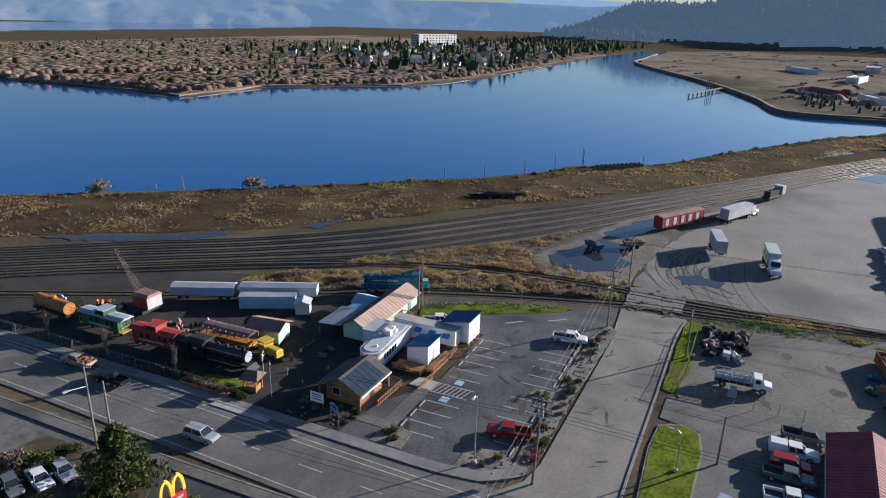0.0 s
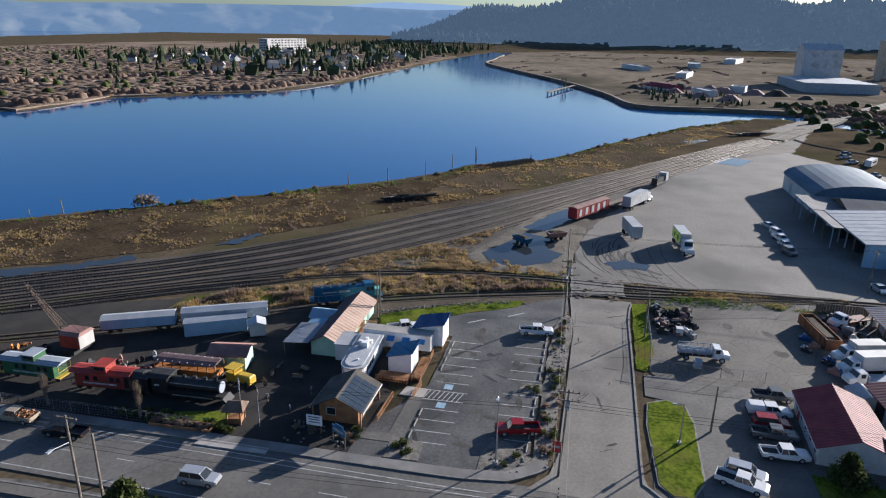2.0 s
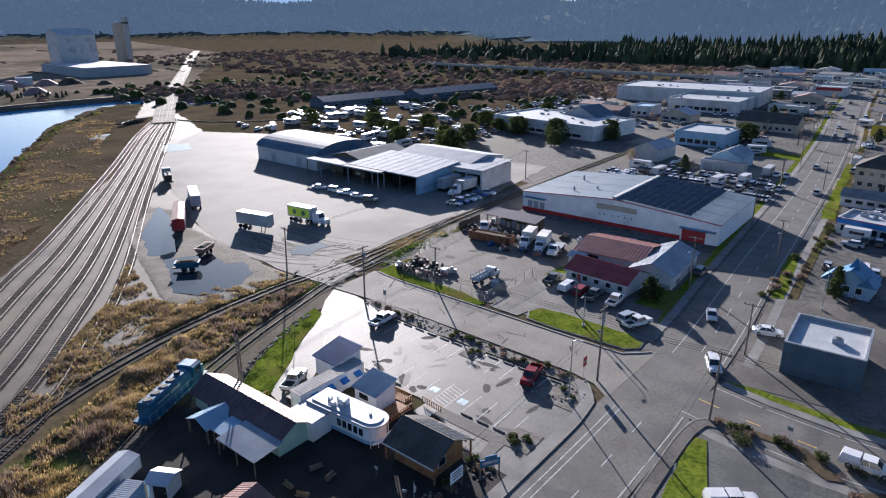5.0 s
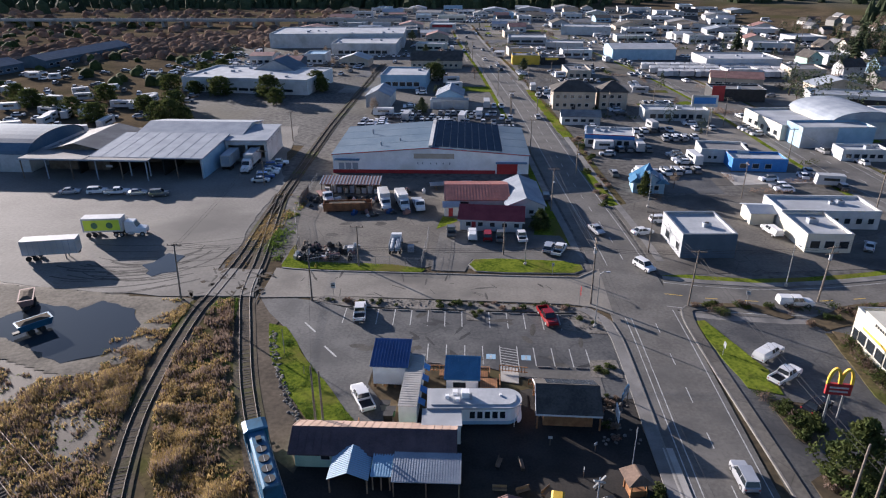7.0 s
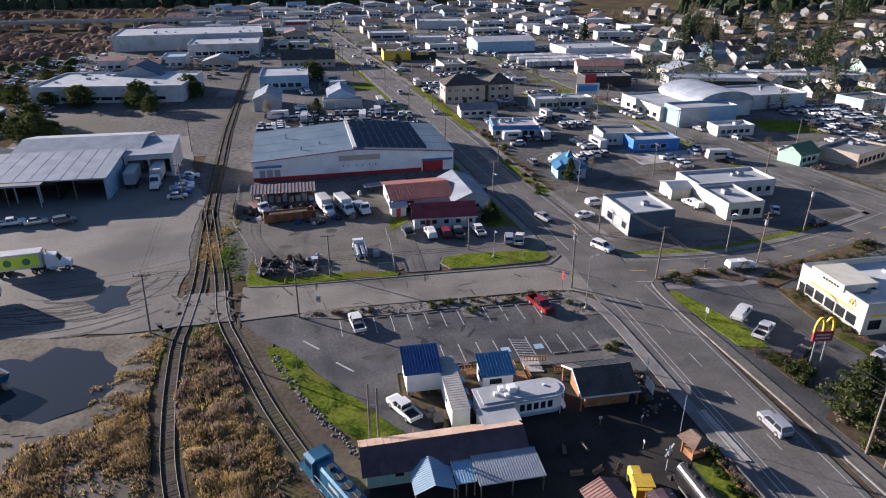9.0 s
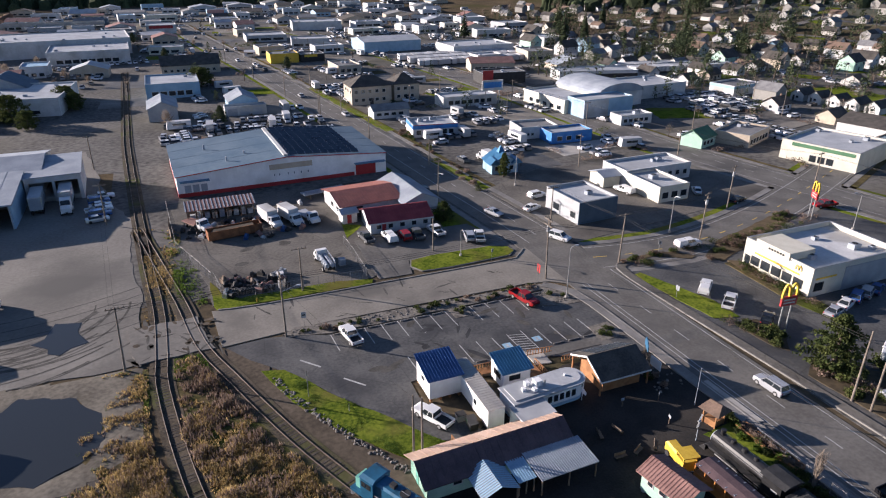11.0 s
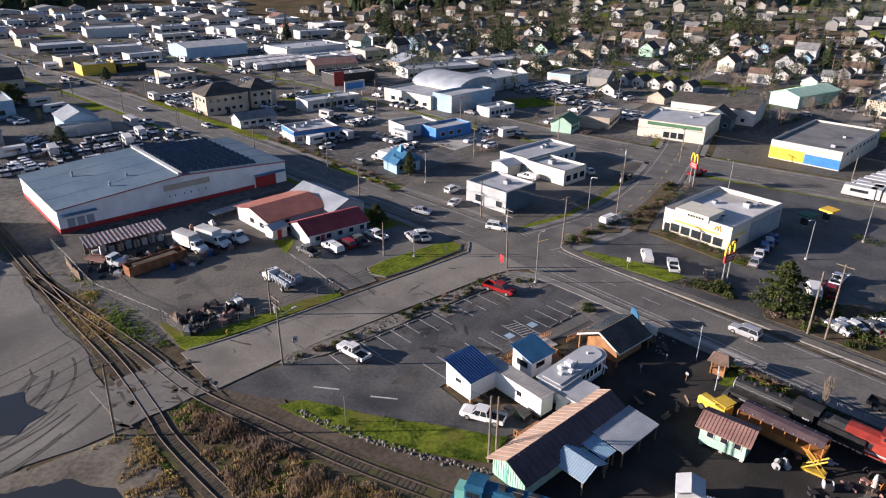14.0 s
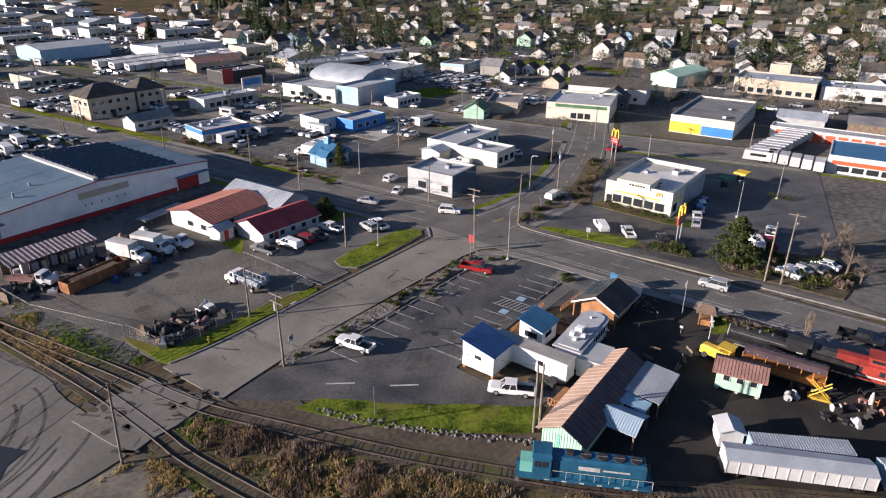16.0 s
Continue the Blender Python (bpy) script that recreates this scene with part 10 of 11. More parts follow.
def bush(x, y, s, material, label, group, z=.1):
    key = (material, rv.randrange(3))
    if key not in BPROTO:
        geo = G()
        for _ in range(46):
            a, e, r_ = rv.uniform(0, 6.28), rv.uniform(0, 1.2), rv.uniform(.5, 1)
            leaf_clump(geo, (math.cos(a) * math.cos(e) * r_, math.sin(a) * math.cos(e) * r_, .1 + math.sin(e) * r_ * .8), .3, 7)
        geo.tube((0, 0, 0), (0, 0, .5), .06, n=5)
        ob = link_mesh("bush", geo, M[material])
        BPROTO[key] = ob.data
    else:
        ob = new("bush", BPROTO[key])
    ob.matrix_basis = stand(x, y, z, rv.uniform(0, 360)) @ Matrix.Diagonal((K * s, K * s, K * s, 1))
    return tagged(ob, label, "bush", group)


for k in range(30):
    bush(rv.uniform(-22, 22), rv.uniform(97.8, 100.0), rv.uniform(.35, .8), rv.choice(["shrub", "brush", "shrub"]), "small shrub in the gravel bed", "shrubs in the gravel bed")
for x, y in ((4.5, 95.2), (4.0, 96.4), (5.2, 96.6), (22.4, 81), (23.8, 82), (23.2, 80.2), (24.6, 81.6), (21.5, 95.5), (23.5, 94.2)):
    bush(x, y, rv.uniform(.45, .75), "shrub", "low shrub in a gravel planting bed", "shrubs in the gravel bed")
for k in range(22):
    bush(rv.uniform(24.2, 26.2), 41 + k * .8, rv.uniform(.5, .9), rv.choice(["shrub", "shrub", "blade"]), "clipped green hedge shrub along the museum", "hedge along the museum")
for k in range(16):
    bush(26.0 + rv.uniform(-.5, .5), 47.2 + k * .53, rv.uniform(.4, .6), "brush", "rust-brown winter shrub in the timber planter", "shrubs in the planter", .4)
for k in range(12):
    bush(rv.uniform(20.5, 25), rv.uniform(65, 75), rv.uniform(.4, .7), rv.choice(["shrub", "brush"]), "low shrub among rocks before the station", "shrubs before the station")
for k in range(26):
    u = rv.random()
    bush(58.5 + 34 * u + rv.uniform(-1, 1), 96.5 + 12 * u + rv.uniform(-1.5, 1.5), rv.uniform(.6, 1.1), rv.choice(["shrub", "brush", "brush"]), "brown and green hedge bush by the cross street", "hedge by the cross street", .14)
for k in range(14):
    bush(rv.uniform(41.5, 54), rv.uniform(100.6, 102.4), rv.uniform(.5, .95), rv.choice(["shrub", "brush"]), "low bush at the street corner", "bushes at the corner", .14)
for k in range(14):
    bush(rv.uniform(44.8, 48.8), rv.uniform(67, 75), rv.uniform(.6, 1.1), "shrub", "dark green bush under the arch sign", "bushes under the sign", .14)
for k in range(40):
    bush(rv.uniform(44.5, 60), rv.uniform(41, 60), rv.uniform(.7, 1.5), rv.choice(["shrub", "shrub", "brush"]), "dense green bush in the planting bed", "bushes in the restaurant bed", .14)
for k in range(18):
    bush(rv.uniform(60.5, 63.0), rv.uniform(78, 92), rv.uniform(.5, .9), rv.choice(["shrub", "brush"]), "clipped bush along the restaurant wall", "bushes along the restaurant", .16)
for k in range(30):
    bush(rv.uniform(33, 38), rv.uniform(150, 215), rv.uniform(.6, 1.2), rv.choice(["shrub", "brush"]), "low hedge bush beside the highway", "hedge bushes by the highway", .07)

# boulders at the foot of the grass bank
rb_ = thing("rock_border", "row of rough grey boulders below the grass bank", "rocks", kind="structure")
RC = curve_points([(-27.2, 88.0), (-26.3, 84.5), (-23.4, 77.8), (-19.4, 69.8), (-16.2, 64.2)], .3)
ROCKS = []
for k in range(5):
    bm = bmesh.new()
    bmesh.ops.create_icosphere(bm, subdivisions=1, radius=1)
    for v in bm.verts:
        v.co *= rv.uniform(.7, 1.15)
        v.co.z *= .75
    me = bpy.data.meshes.new("rock")
    bm.to_mesh(me); bm.free()
    me.materials.append(M["rock"])
    ROCKS.append(me)


def rock(parent, x, y, s, z=0.0):
    ob = new("rock", rv.choice(ROCKS))
    ob.parent = parent
    ob.location = (x, y, z + s * .3)
    ob.scale = (s * rv.uniform(.8, 1.3), s, s * rv.uniform(.7, 1))
    ob.rotation_euler = (0, 0, rv.uniform(0, 6))


for p in RC:
    for _ in range(2):
        rock(rb_, p.x + rv.uniform(-.55, .55), p.y + rv.uniform(-.45, .45), rv.uniform(.12, .3))
gr = thing("rock_scatter", "loose grey stones over the gravel bed", "rocks", kind="structure")
for k in range(150):
    rock(gr, rv.uniform(-23, 24.5), rv.uniform(97.8, 100.4), rv.uniform(.1, .26), .05)
for k in range(40):
    rock(gr, rv.uniform(18, 25.2), rv.uniform(92.2, 96.5), rv.uniform(.1, .26), .05)
for k in range(34):
    rock(gr, rv.uniform(20.6, 25.4), rv.uniform(65, 74.6), rv.uniform(.15, .4), .0)


def in_poly(x, y, poly):
    c = False
    for (ax, ay), (bx_, by_) in zip(poly, poly[1:] + poly[:1]):
        if (ay > y) != (by_ > y) and x < ax + (y - ay) / (by_ - ay) * (bx_ - ax):
            c = not c
    return c


def tufts(name, poly, n, h, w, blades, material, label, clear=()):
    """Grass and weeds past counting: bunches of blades."""
    geo = G()
    xs2, ys2 = [p[0] for p in poly], [p[1] for p in poly]
    done = tries = 0
    while done < n and tries < n * 20:
        tries += 1
        x, y = rv.uniform(min(xs2), max(xs2)), rv.uniform(min(ys2), max(ys2))
        cover = noise.noise(Vector((x * .13, y * .13, 3 + h))) + .7 * noise.noise(Vector((x * .45, y * .45, 8 + h)))
        if name.startswith("shore_w") and noise.noise(Vector((x * .035 + y * .02, y * .05 - x * .03, 12))) < -.06:
            continue
        if not in_poly(x, y, poly) or rv.random() > .42 + cover * 1.1:
            continue
        done += 1
        s = rv.uniform(.4, .9) + max(0, cover) * 1.1
        for _ in range(blades):
            a = rv.uniform(0, 6.28)
            bx_, by_ = x + rv.uniform(-w, w) * .5, y + rv.uniform(-w, w) * .5
            tx, ty = bx_ + math.cos(a) * w * .5 * s, by_ + math.sin(a) * w * .5 * s
            q = w * .16
            geo.add([(bx_ - math.sin(a) * q, by_ + math.cos(a) * q, 0), (bx_ + math.sin(a) * q, by_ - math.cos(a) * q, 0), (tx, ty, h * s * rv.uniform(.6, 1.1))], [(0, 1, 2)])
    return structure(name, geo, M[material], label, "grass", kind="stuff")


STRIP = [(-40.4, 98), (-37.5, 98), (-35, 91), (-30.5, 78), (-26, 67), (-20, 55), (-13, 44), (-3, 28), (-13, 28), (-23, 41), (-32, 57), (-37, 68), (-40.0, 80)]
tufts("dry_weeds", STRIP, 8200, .72, .5, 7, "straw", "golden dry weeds between the tracks")
tufts("dark_weeds", STRIP, 2600, .95, .6, 8, "brush", "brown dead weeds between the tracks")
tufts("green_weeds", STRIP, 3600, .22, .4, 6, "blade", "low green weeds between the tracks")
WILD = [(-44.5, 80), (-41, 66), (-36, 54), (-26, 38), (-36, 42), (-50, 56), (-62, 68), (-80, 80), (-56, 74), (-46, 77)]
tufts("dry_weeds", WILD, 2600, .5, .45, 6, "straw", "golden dry weeds at the rail yard's edge")
tufts("dark_weeds", WILD, 1200, .6, .5, 6, "brush", "brown dead weeds at the rail yard's edge")
tufts("green_weeds", WILD, 900, .25, .4, 6, "blade", "low green weeds at the rail yard's edge")
tufts("green_weeds", [(-51, 98), (-44.2, 98), (-43.6, 80), (-40.5, 66), (-46, 70), (-52, 82)], 900, .22, .4, 6, "blade", "low green weeds beside the rails")
tufts("green_weeds", [(-40.6, 99), (-36.8, 99), (-35, 92), (-40.6, 88)], 420, .35, .4, 6, "blade", "green weeds near the crossing")
tufts("dry_weeds", [(-51, 98), (-44.2, 98), (-43.6, 80), (-40.5, 66), (-46, 70), (-52, 82)], 1500, .6, .5, 7, "straw", "golden dry weeds beside the rails")
tufts("dark_weeds", [(-51, 98), (-44.2, 98), (-43.6, 80), (-40.5, 66), (-46, 70), (-52, 82)], 400, .7, .5, 7, "brush", "brown dead weeds beside the rails")
tufts("dry_weeds", [(-44.5, 112), (-39.5, 112), (-40, 122), (-37, 150), (-46.5, 156), (-44, 130)], 1300, .28, .35, 6, "straw", "golden dry weeds along the spur")
tufts("green_weeds", [(-38.6, 113), (-34.5, 113), (-34.4, 123), (-38.5, 150), (-41, 152)], 450, .35, .4, 6, "blade", "green weeds along the yard fence")
SHORE = [(30, -90), (2, -48), (-12, -30), (-36, 3), (-60, 26), (-96, 54), (-120, 76), (-180, 120), (-230, 140), (-300, 180), (-345, 190), (-300, 152), (-240, 116), (-180, 86), (-160, 60), (-128, 43), (-100, 11), (-75, -16), (-58, -35), (-20, -90)]
tufts("shore_weeds", SHORE, 11500, .38, .5, 5, "straw", "golden dry grass along the shore")
tufts("shore_brush", SHORE, 1500, .6, .6, 7, "brush", "brown brush along the shore")
SH2 = [(-33, -67), (-58, -38), (-75, -19), (-100, 8), (-128, 40), (-160, 57), (-180, 83), (-240, 113), (-300, 149), (-346, 190), (-342, 194), (-298, 153), (-238, 117), (-178, 87), (-157, 61), (-125, 44), (-97, 12), (-72, -15), (-55, -34), (-30, -63)]
tufts("shore_green", SH2, 1700, .8, .9, 6, "blade", "green grass on the bay bank")
tufts("bank_grass", [(-29.0, 91.0), (-26.0, 90.2), (-18.2, 78.2), (-10.3, 67.2), (-14.8, 65.4), (-20.6, 72.6), (-26.0, 82.0)], 2600, .2, .3, 6, "blade", "green blades of the grass bank")
for k in range(70):
    u = rv.random()
    i = int(u * (len(SH2) // 2 - 1))
    a, b = SH2[i], SH2[i + 1]
    f = rv.random()
    bush(a[0] + (b[0] - a[0]) * f + rv.uniform(-1, 2), a[1] + (b[1] - a[1]) * f + rv.uniform(-1, 2), rv.uniform(.5, 1.2), rv.choice(["brush", "brush", "brush", "shrub"]), "brown brush clump on the bay bank", "brush on the bay bank", 0)
for x, y in ((-44, -62), (-72, -26)):
    bush(x, y, 3.2, "twig", "large pale bare bush on the shore", "pale bushes on the shore", 0)


# ---- woods and brush past counting ----
def mini_conifer(geo, x, y, z, h, r):
    a0 = rv.uniform(0, 6.28)
    for lo, hi, k in ((.08, .66, 1.0), (.45, 1.0, .62)):
        n = 6
        ring = [(x + math.cos(a0 + 6.283 * i / n) * r * k * rv.uniform(.7, 1.15), y + math.sin(a0 + 6.283 * i / n) * r * k * rv.uniform(.7, 1.15), z + h * (lo + rv.uniform(-.04, .04))) for i in range(n)]
        geo.add(ring + [(x, y, z + h * hi)], [(i, (i + 1) % n, n) for i in range(n)])


def mini_clump(geo, x, y, z, s, h):
    n = 6
    lo = [(x + math.cos(6.283 * i / n) * s * rv.uniform(.8, 1.2), y + math.sin(6.283 * i / n) * s * rv.uniform(.8, 1.2), z) for i in range(n)]
    mid = [(x + math.cos(6.283 * (i + .5) / n) * s * rv.uniform(.6, 1.1), y + math.sin(6.283 * (i + .5) / n) * s * rv.uniform(.6, 1.1), z + h * rv.uniform(.45, .8)) for i in range(n)]
    geo.add(lo + mid + [(x + rv.uniform(-.3, .3) * s, y + rv.uniform(-.3, .3) * s, z + h)], [(i, (i + 1) % n, n + i) for i in range(n)] + [((i + 1) % n, n + (i + 1) % n, n + i) for i in range(n)] + [(n + i, n + (i + 1) % n, 2 * n) for i in range(n)])


npr = np.random.RandomState(3)
woods = G()
cand = npr.uniform((-4600, -3600), (1500, 3600), (160000, 2))
hz = hill_height(cand[:, 0], cand[:, 1])
dist = np.hypot(cand[:, 0], cand[:, 1] - 80)
keep = (hz > 14) & (dist > 560) & (dist < 3100) & (npr.uniform(0, 1, len(cand)) < np.clip(2200 / dist, .3, 1)) & ~((cand[:, 0] > 150) & (hz < 30))
for (x, y), z, d_ in zip(cand[keep][:30000], hz[keep][:30000], dist[keep][:30000]):
    h = rv.uniform(11, 25)
    if rv.random() < .4:
        mini_clump(woods, x, y, z - 1, h * rv.uniform(.3, .45), h * .65)
    else:
        mini_conifer(woods, x, y, z - 1, h, h * rv.uniform(.2, .32) * (1 + min(.8, d_ / 4000)))
far = npr.uniform((-4650, -3900), (-1200, 3600), (26000, 2))
fz, fd = hill_height(far[:, 0], far[:, 1]), np.hypot(far[:, 0], far[:, 1])
for (x, y), z in list(zip(far[(fz > 10) & (fd > 3000)], fz[(fz > 10) & (fd > 3000)]))[:6500]:
    mini_clump(woods, x, y, z - 3, rv.uniform(18, 42), rv.uniform(9, 17))
structure("backdrop_woods", woods, M["far_woods"], "conifer woods over the distant hills, pale haze painted on", "backdrop", kind="stuff")
edge = G()
for k in range(1500):
    a = rv.uniform(0, 1)
    x, y = -620 + 1500 * a + rv.uniform(-60, 60), 760 + 120 * math.sin(a * 3.1) + rv.uniform(-70, 160) - 420 * max(0, a - .55)
    if x > 120 and rv.random() < .5:
        continue
    h = rv.uniform(7, 24)
    if k % 5 < 3:
        mini_clump(edge, x, y, height_at(x, y) - 1, h * .36, h * .7)
    else:
        mini_conifer(edge, x, y, height_at(x, y) - 1, h, h * .26)
for k in range(3600):
    a, r_ = radians(rv.uniform(2, 58)), rv.uniform(650, 1020)
    x, y = -50 + r_ * math.cos(a), 15 + r_ * math.sin(a)
    if rv.random() > (r_ - 600) / 130 or noise.noise(Vector((x * .008, y * .008, 3))) < -.22:
        continue
    h = rv.uniform(10, 24)
    if k % 4 == 0:
        mini_clump(edge, x, y, height_at(x, y) - 1, h * .36, h * .6)
    else:
        mini_conifer(edge, x, y, height_at(x, y) - 1, h, h * .24)
for k in range(1500):
    x, y = rv.uniform(-420, 130), rv.uniform(800, 1050)
    h = rv.uniform(9, 24)
    mini_conifer(edge, x, y, height_at(x, y) - 1, h, h * .26)
structure("edge_woods", edge, M["conifer"], "dark conifer belt behind the town", "woods", kind="stuff")
north = G()
for k in range(640):
    x = rv.uniform(-1900, -545)
    y = rv.uniform(-640, -165)
    if y > -172 or (x > -720 and y < -330 and rv.random() < .8):
        continue
    h = rv.uniform(6, 22)
    if k % 3 == 0:
        mini_clump(north, x, y, .2, h * .4, h * .7)
    else:
        mini_conifer(north, x, y, .2, h, h * .24)
for k in range(40):
    x, y = -520 + rv.gauss(0, 30), -1050 + rv.gauss(0, 26)
    mini_conifer(north, x, y, 0, rv.uniform(14, 24), 5)
for k in range(46):
    x, y = rv.uniform(-1100, -260), rv.uniform(-1100, -250)
    mini_conifer(north, x, y, 0, rv.uniform(6, 13), 3)
for k in range(60):
    x, y = rv.uniform(-560, -430), rv.uniform(140, 215)
    mini_conifer(north, x, y, .4, rv.uniform(3, 6), 1.6)
structure("north_woods", north, M["conifer"], "conifers around the town across the bay", "woods", kind="stuff")
MARSH = [(-256, -330), (-250, -246), (-333, -249), (-412, -170), (-526, -152), (-857, -165), (-1170, -173), (-1600, -520), (-1800, -1600), (-1240, -1560), (-760, -1420), (-330, -1140), (-240, -700), (-254, -451)]
marsh = G()
n_ = 0
while n_ < 17000:
    u = rv.random() ** 1.7
    x = -245 - 1000 * u + rv.uniform(-40, 40)
    y = rv.uniform(-1070, -150)
    if not in_poly(x, y, MARSH) or (x < -560 and y > -420 and rv.random() < .6):
        continue
    s = rv.uniform(2.2, 6.0)
    mini_clump(marsh, x, y, -.7, s * 1.25, .75 + s * rv.uniform(.04, .2))
    n_ += 1
for a, b in zip(MARSH[:6] + [MARSH[0]], MARSH[1:6] + [MARSH[-1], MARSH[-2]]):
    L = math.hypot(b[0] - a[0], b[1] - a[1])
    for k in range(int(L / 2.2)):
        f = rv.random()
        s = rv.uniform(2.4, 4.6)
        mini_clump(marsh, a[0] + (b[0] - a[0]) * f - rv.uniform(0, 14), a[1] + (b[1] - a[1]) * f - rv.uniform(2, 14), -.3, s, s * rv.uniform(.8, 1.4))
structure("marsh_brush", marsh, M["marsh_twigs"], "reddish-brown leafless brush covering the marsh", "brush", smooth=True, kind="stuff")
scrub = G()
for k in range(1500):
    u = rv.random()
    x, y = -420 + 330 * u + rv.uniform(-40, 40), 262 + 260 * u + rv.uniform(-36, 60)
    if x > -215 and y < 300:
        continue
    s = rv.uniform(1.5, 4)
    mini_clump(scrub, x, y, 0, s, s * rv.uniform(.6, 1.2))
for k in range(900):
    x, y = rv.uniform(-900, -150), rv.uniform(420, 760)
    s = rv.uniform(2, 5)
    mini_clump(scrub, x, y, 0, s, s * rv.uniform(.6, 1.1))
structure("slough_scrub", scrub, M["marsh_twigs"], "brown scrub and low trees along the slough", "brush", smooth=True, kind="stuff")
dark_m, port_s = G(), G()
for k in range(420):
    u = rv.random() ** 1.4
    x, y = -250 - 900 * u, rv.uniform(-1000, -160)
    if in_poly(x, y, MARSH) and noise.noise(Vector((x * .012, y * .012, 2))) > -.05:
        s = rv.uniform(1.8, 4.5)
        mini_clump(dark_m, x, y, -.3, s, s * rv.uniform(.8, 1.5))
for k in range(520):
    x, y = rv.uniform(-470, -140), rv.uniform(225, 620)
    if -290 < x < -60 and 400 < y or (x > -215 and y < 300):
        continue
    s = rv.uniform(1.6, 4)
    mini_clump(dark_m, x, y, 0, s, s * rv.uniform(.8, 1.5))
structure("marsh_evergreens", dark_m, M["shrub"], "dark green bushes dotted through marsh and slough", "brush", smooth=True, kind="stuff")
for k in range(90):
    x0, y0, a = rv.uniform(-1500, -440), rv.uniform(-60, 560), rv.uniform(-.5, .1)
    for j in range(rv.randrange(6, 26)):
        s = rv.uniform(1.2, 3.2)
        px, py = x0 + j * 4 * math.cos(a) + rv.uniform(-2, 2), y0 + j * 4 * math.sin(a) + rv.uniform(-2, 2)
        if in_poly(px, py, rough):
            mini_clump(port_s, px, py, .3, s, s * .5)
structure("port_scrub", port_s, M["marsh_twigs"], "low brown scrub in strips over the port land", "brush", smooth=True, kind="stuff")
bk_ = G(); ribbon(bk_, curve_points([(-250, -560), (-252, -451), (-256, -330), (-248, -243), (-332, -245), (-411, -166), (-525, -148), (-857, -161), (-1170, -169)], 10), -7, 6, -2.2, -1.15)
structure("ground_mud_bank", bk_, M["mud"], "wet brown mud bank along the marsh", "ground")


# ---- clutter of the town: parked cars, hedges, winter trees, poles ----
rq = random.Random(77)


def free_spot(x, y, r, roads=True):
    if -60 < x < -39 and y < 380:
        return False
    return all(x + r < a or x - r > b or y + r < c or y - r > d_ for a, b, c, d_ in FOOT) and (not roads or road_clear(x, y, r - 3))


body_g, glass_g, tyre_g, rv_g, rvw_g = G(), G(), G(), G(), G()
for _ in range(420):
    x, y = rq.uniform(-150, 255), 150 + 600 * rq.random() ** 1.4
    if x < -55 and y < 330 or x > 150 + (y - 100) * .35 or (35 > x > -40 and y < 212) or (120 > x > 36 and y < 160):
        continue
    a = rq.choice((0, 90)) + rq.choice((4, 8, -4))
    c, s = math.cos(radians(a)), math.sin(radians(a))
    for k in range(rq.randrange(2, 10)):
        px, py = x + c * k * 2.9, y + s * k * 2.9
        if rq.random() < .75 and free_spot(px, py, 2.6):
            if rq.random() < .08:
                far_rv(px, py, a + 90 + rq.uniform(-5, 5), .05, rq.uniform(2.6, 4))
            else:
                far_car(px, py, a + 90 + rq.uniform(-6, 6), .06)
for _ in range(240):
    x, y = rq.uniform(190, 480), rq.uniform(-40, 420)
    if free_spot(x, y, 3):
        far_car(x, y, rq.choice((12, 102)) + rq.uniform(-8, 8), height_at(x, y))
for _ in range(130):
    x, y = rq.uniform(-250, -115), rq.uniform(205, 345)
    if free_spot(x, y, 3) and x > -300 + (y - 200) * .3:
        if rq.random() < .2:
            far_rv(x, y, rq.choice((20, 110)) + rq.uniform(-8, 8), .06, rq.uniform(2.4, 3.6))
        else:
            far_car(x, y, rq.choice((20, 110)) + rq.uniform(-8, 8), .06)
structure("street_cars", body_g, M["far_car"], "many small cars parked round the shops and houses", "cars", kind="stuff")
structure("street_cars_glass", glass_g, M["glass"], "dark windows of the cars round the shops", "cars", kind="stuff")
structure("street_cars_wheels", tyre_g, M["tyre"], "black wheels of the cars round the shops", "cars", kind="stuff")
structure("street_vans", rv_g, M["rv_white"], "white vans and campers parked round the shops", "vans", kind="stuff")
structure("street_vans_glass", rvw_g, M["glass"], "dark windows of the vans round the shops", "vans", kind="stuff")

green_h, brown_h = G(), G()
for _ in range(300):
    x, y = rq.uniform(-150, 250), 120 + 440 * rq.random() ** 1.3
    if x < 36 and y < 215 or (x < -60 and y < 330) or 120 > x > 36 and y < 150:
        continue
    a = rq.choice((0, 1.571)) + rq.uniform(-.15, .15)
    geo = rq.choice((green_h, brown_h, brown_h))
    for k in range(rq.randrange(2, 14)):
        px, py = x + math.cos(a) * k * 1.1 + rq.uniform(-.3, .3), y + math.sin(a) * k * 1.1 + rq.uniform(-.3, .3)
        if free_spot(px, py, 1.2):
            s = rq.uniform(.6, 1.3)
            for _ in range(16):
                leaf_clump(geo, (px + rq.uniform(-s, s) * .8, py + rq.uniform(-s, s) * .8, rq.uniform(.1, 1.1) * s), .38 * s, 2)
for _ in range(700):
    x, y = rq.uniform(180, 640), rq.uniform(-60, 520)
    if free_spot(x, y, 1.4):
        s, z = rq.uniform(.8, 2.0), height_at(x, y)
        geo = rq.choice((green_h, brown_h))
        for _ in range(14):
            leaf_clump(geo, (x + rq.uniform(-s, s) * .8, y + rq.uniform(-s, s) * .8, z + rq.uniform(.1, 1.1) * s), .42 * s, 2)
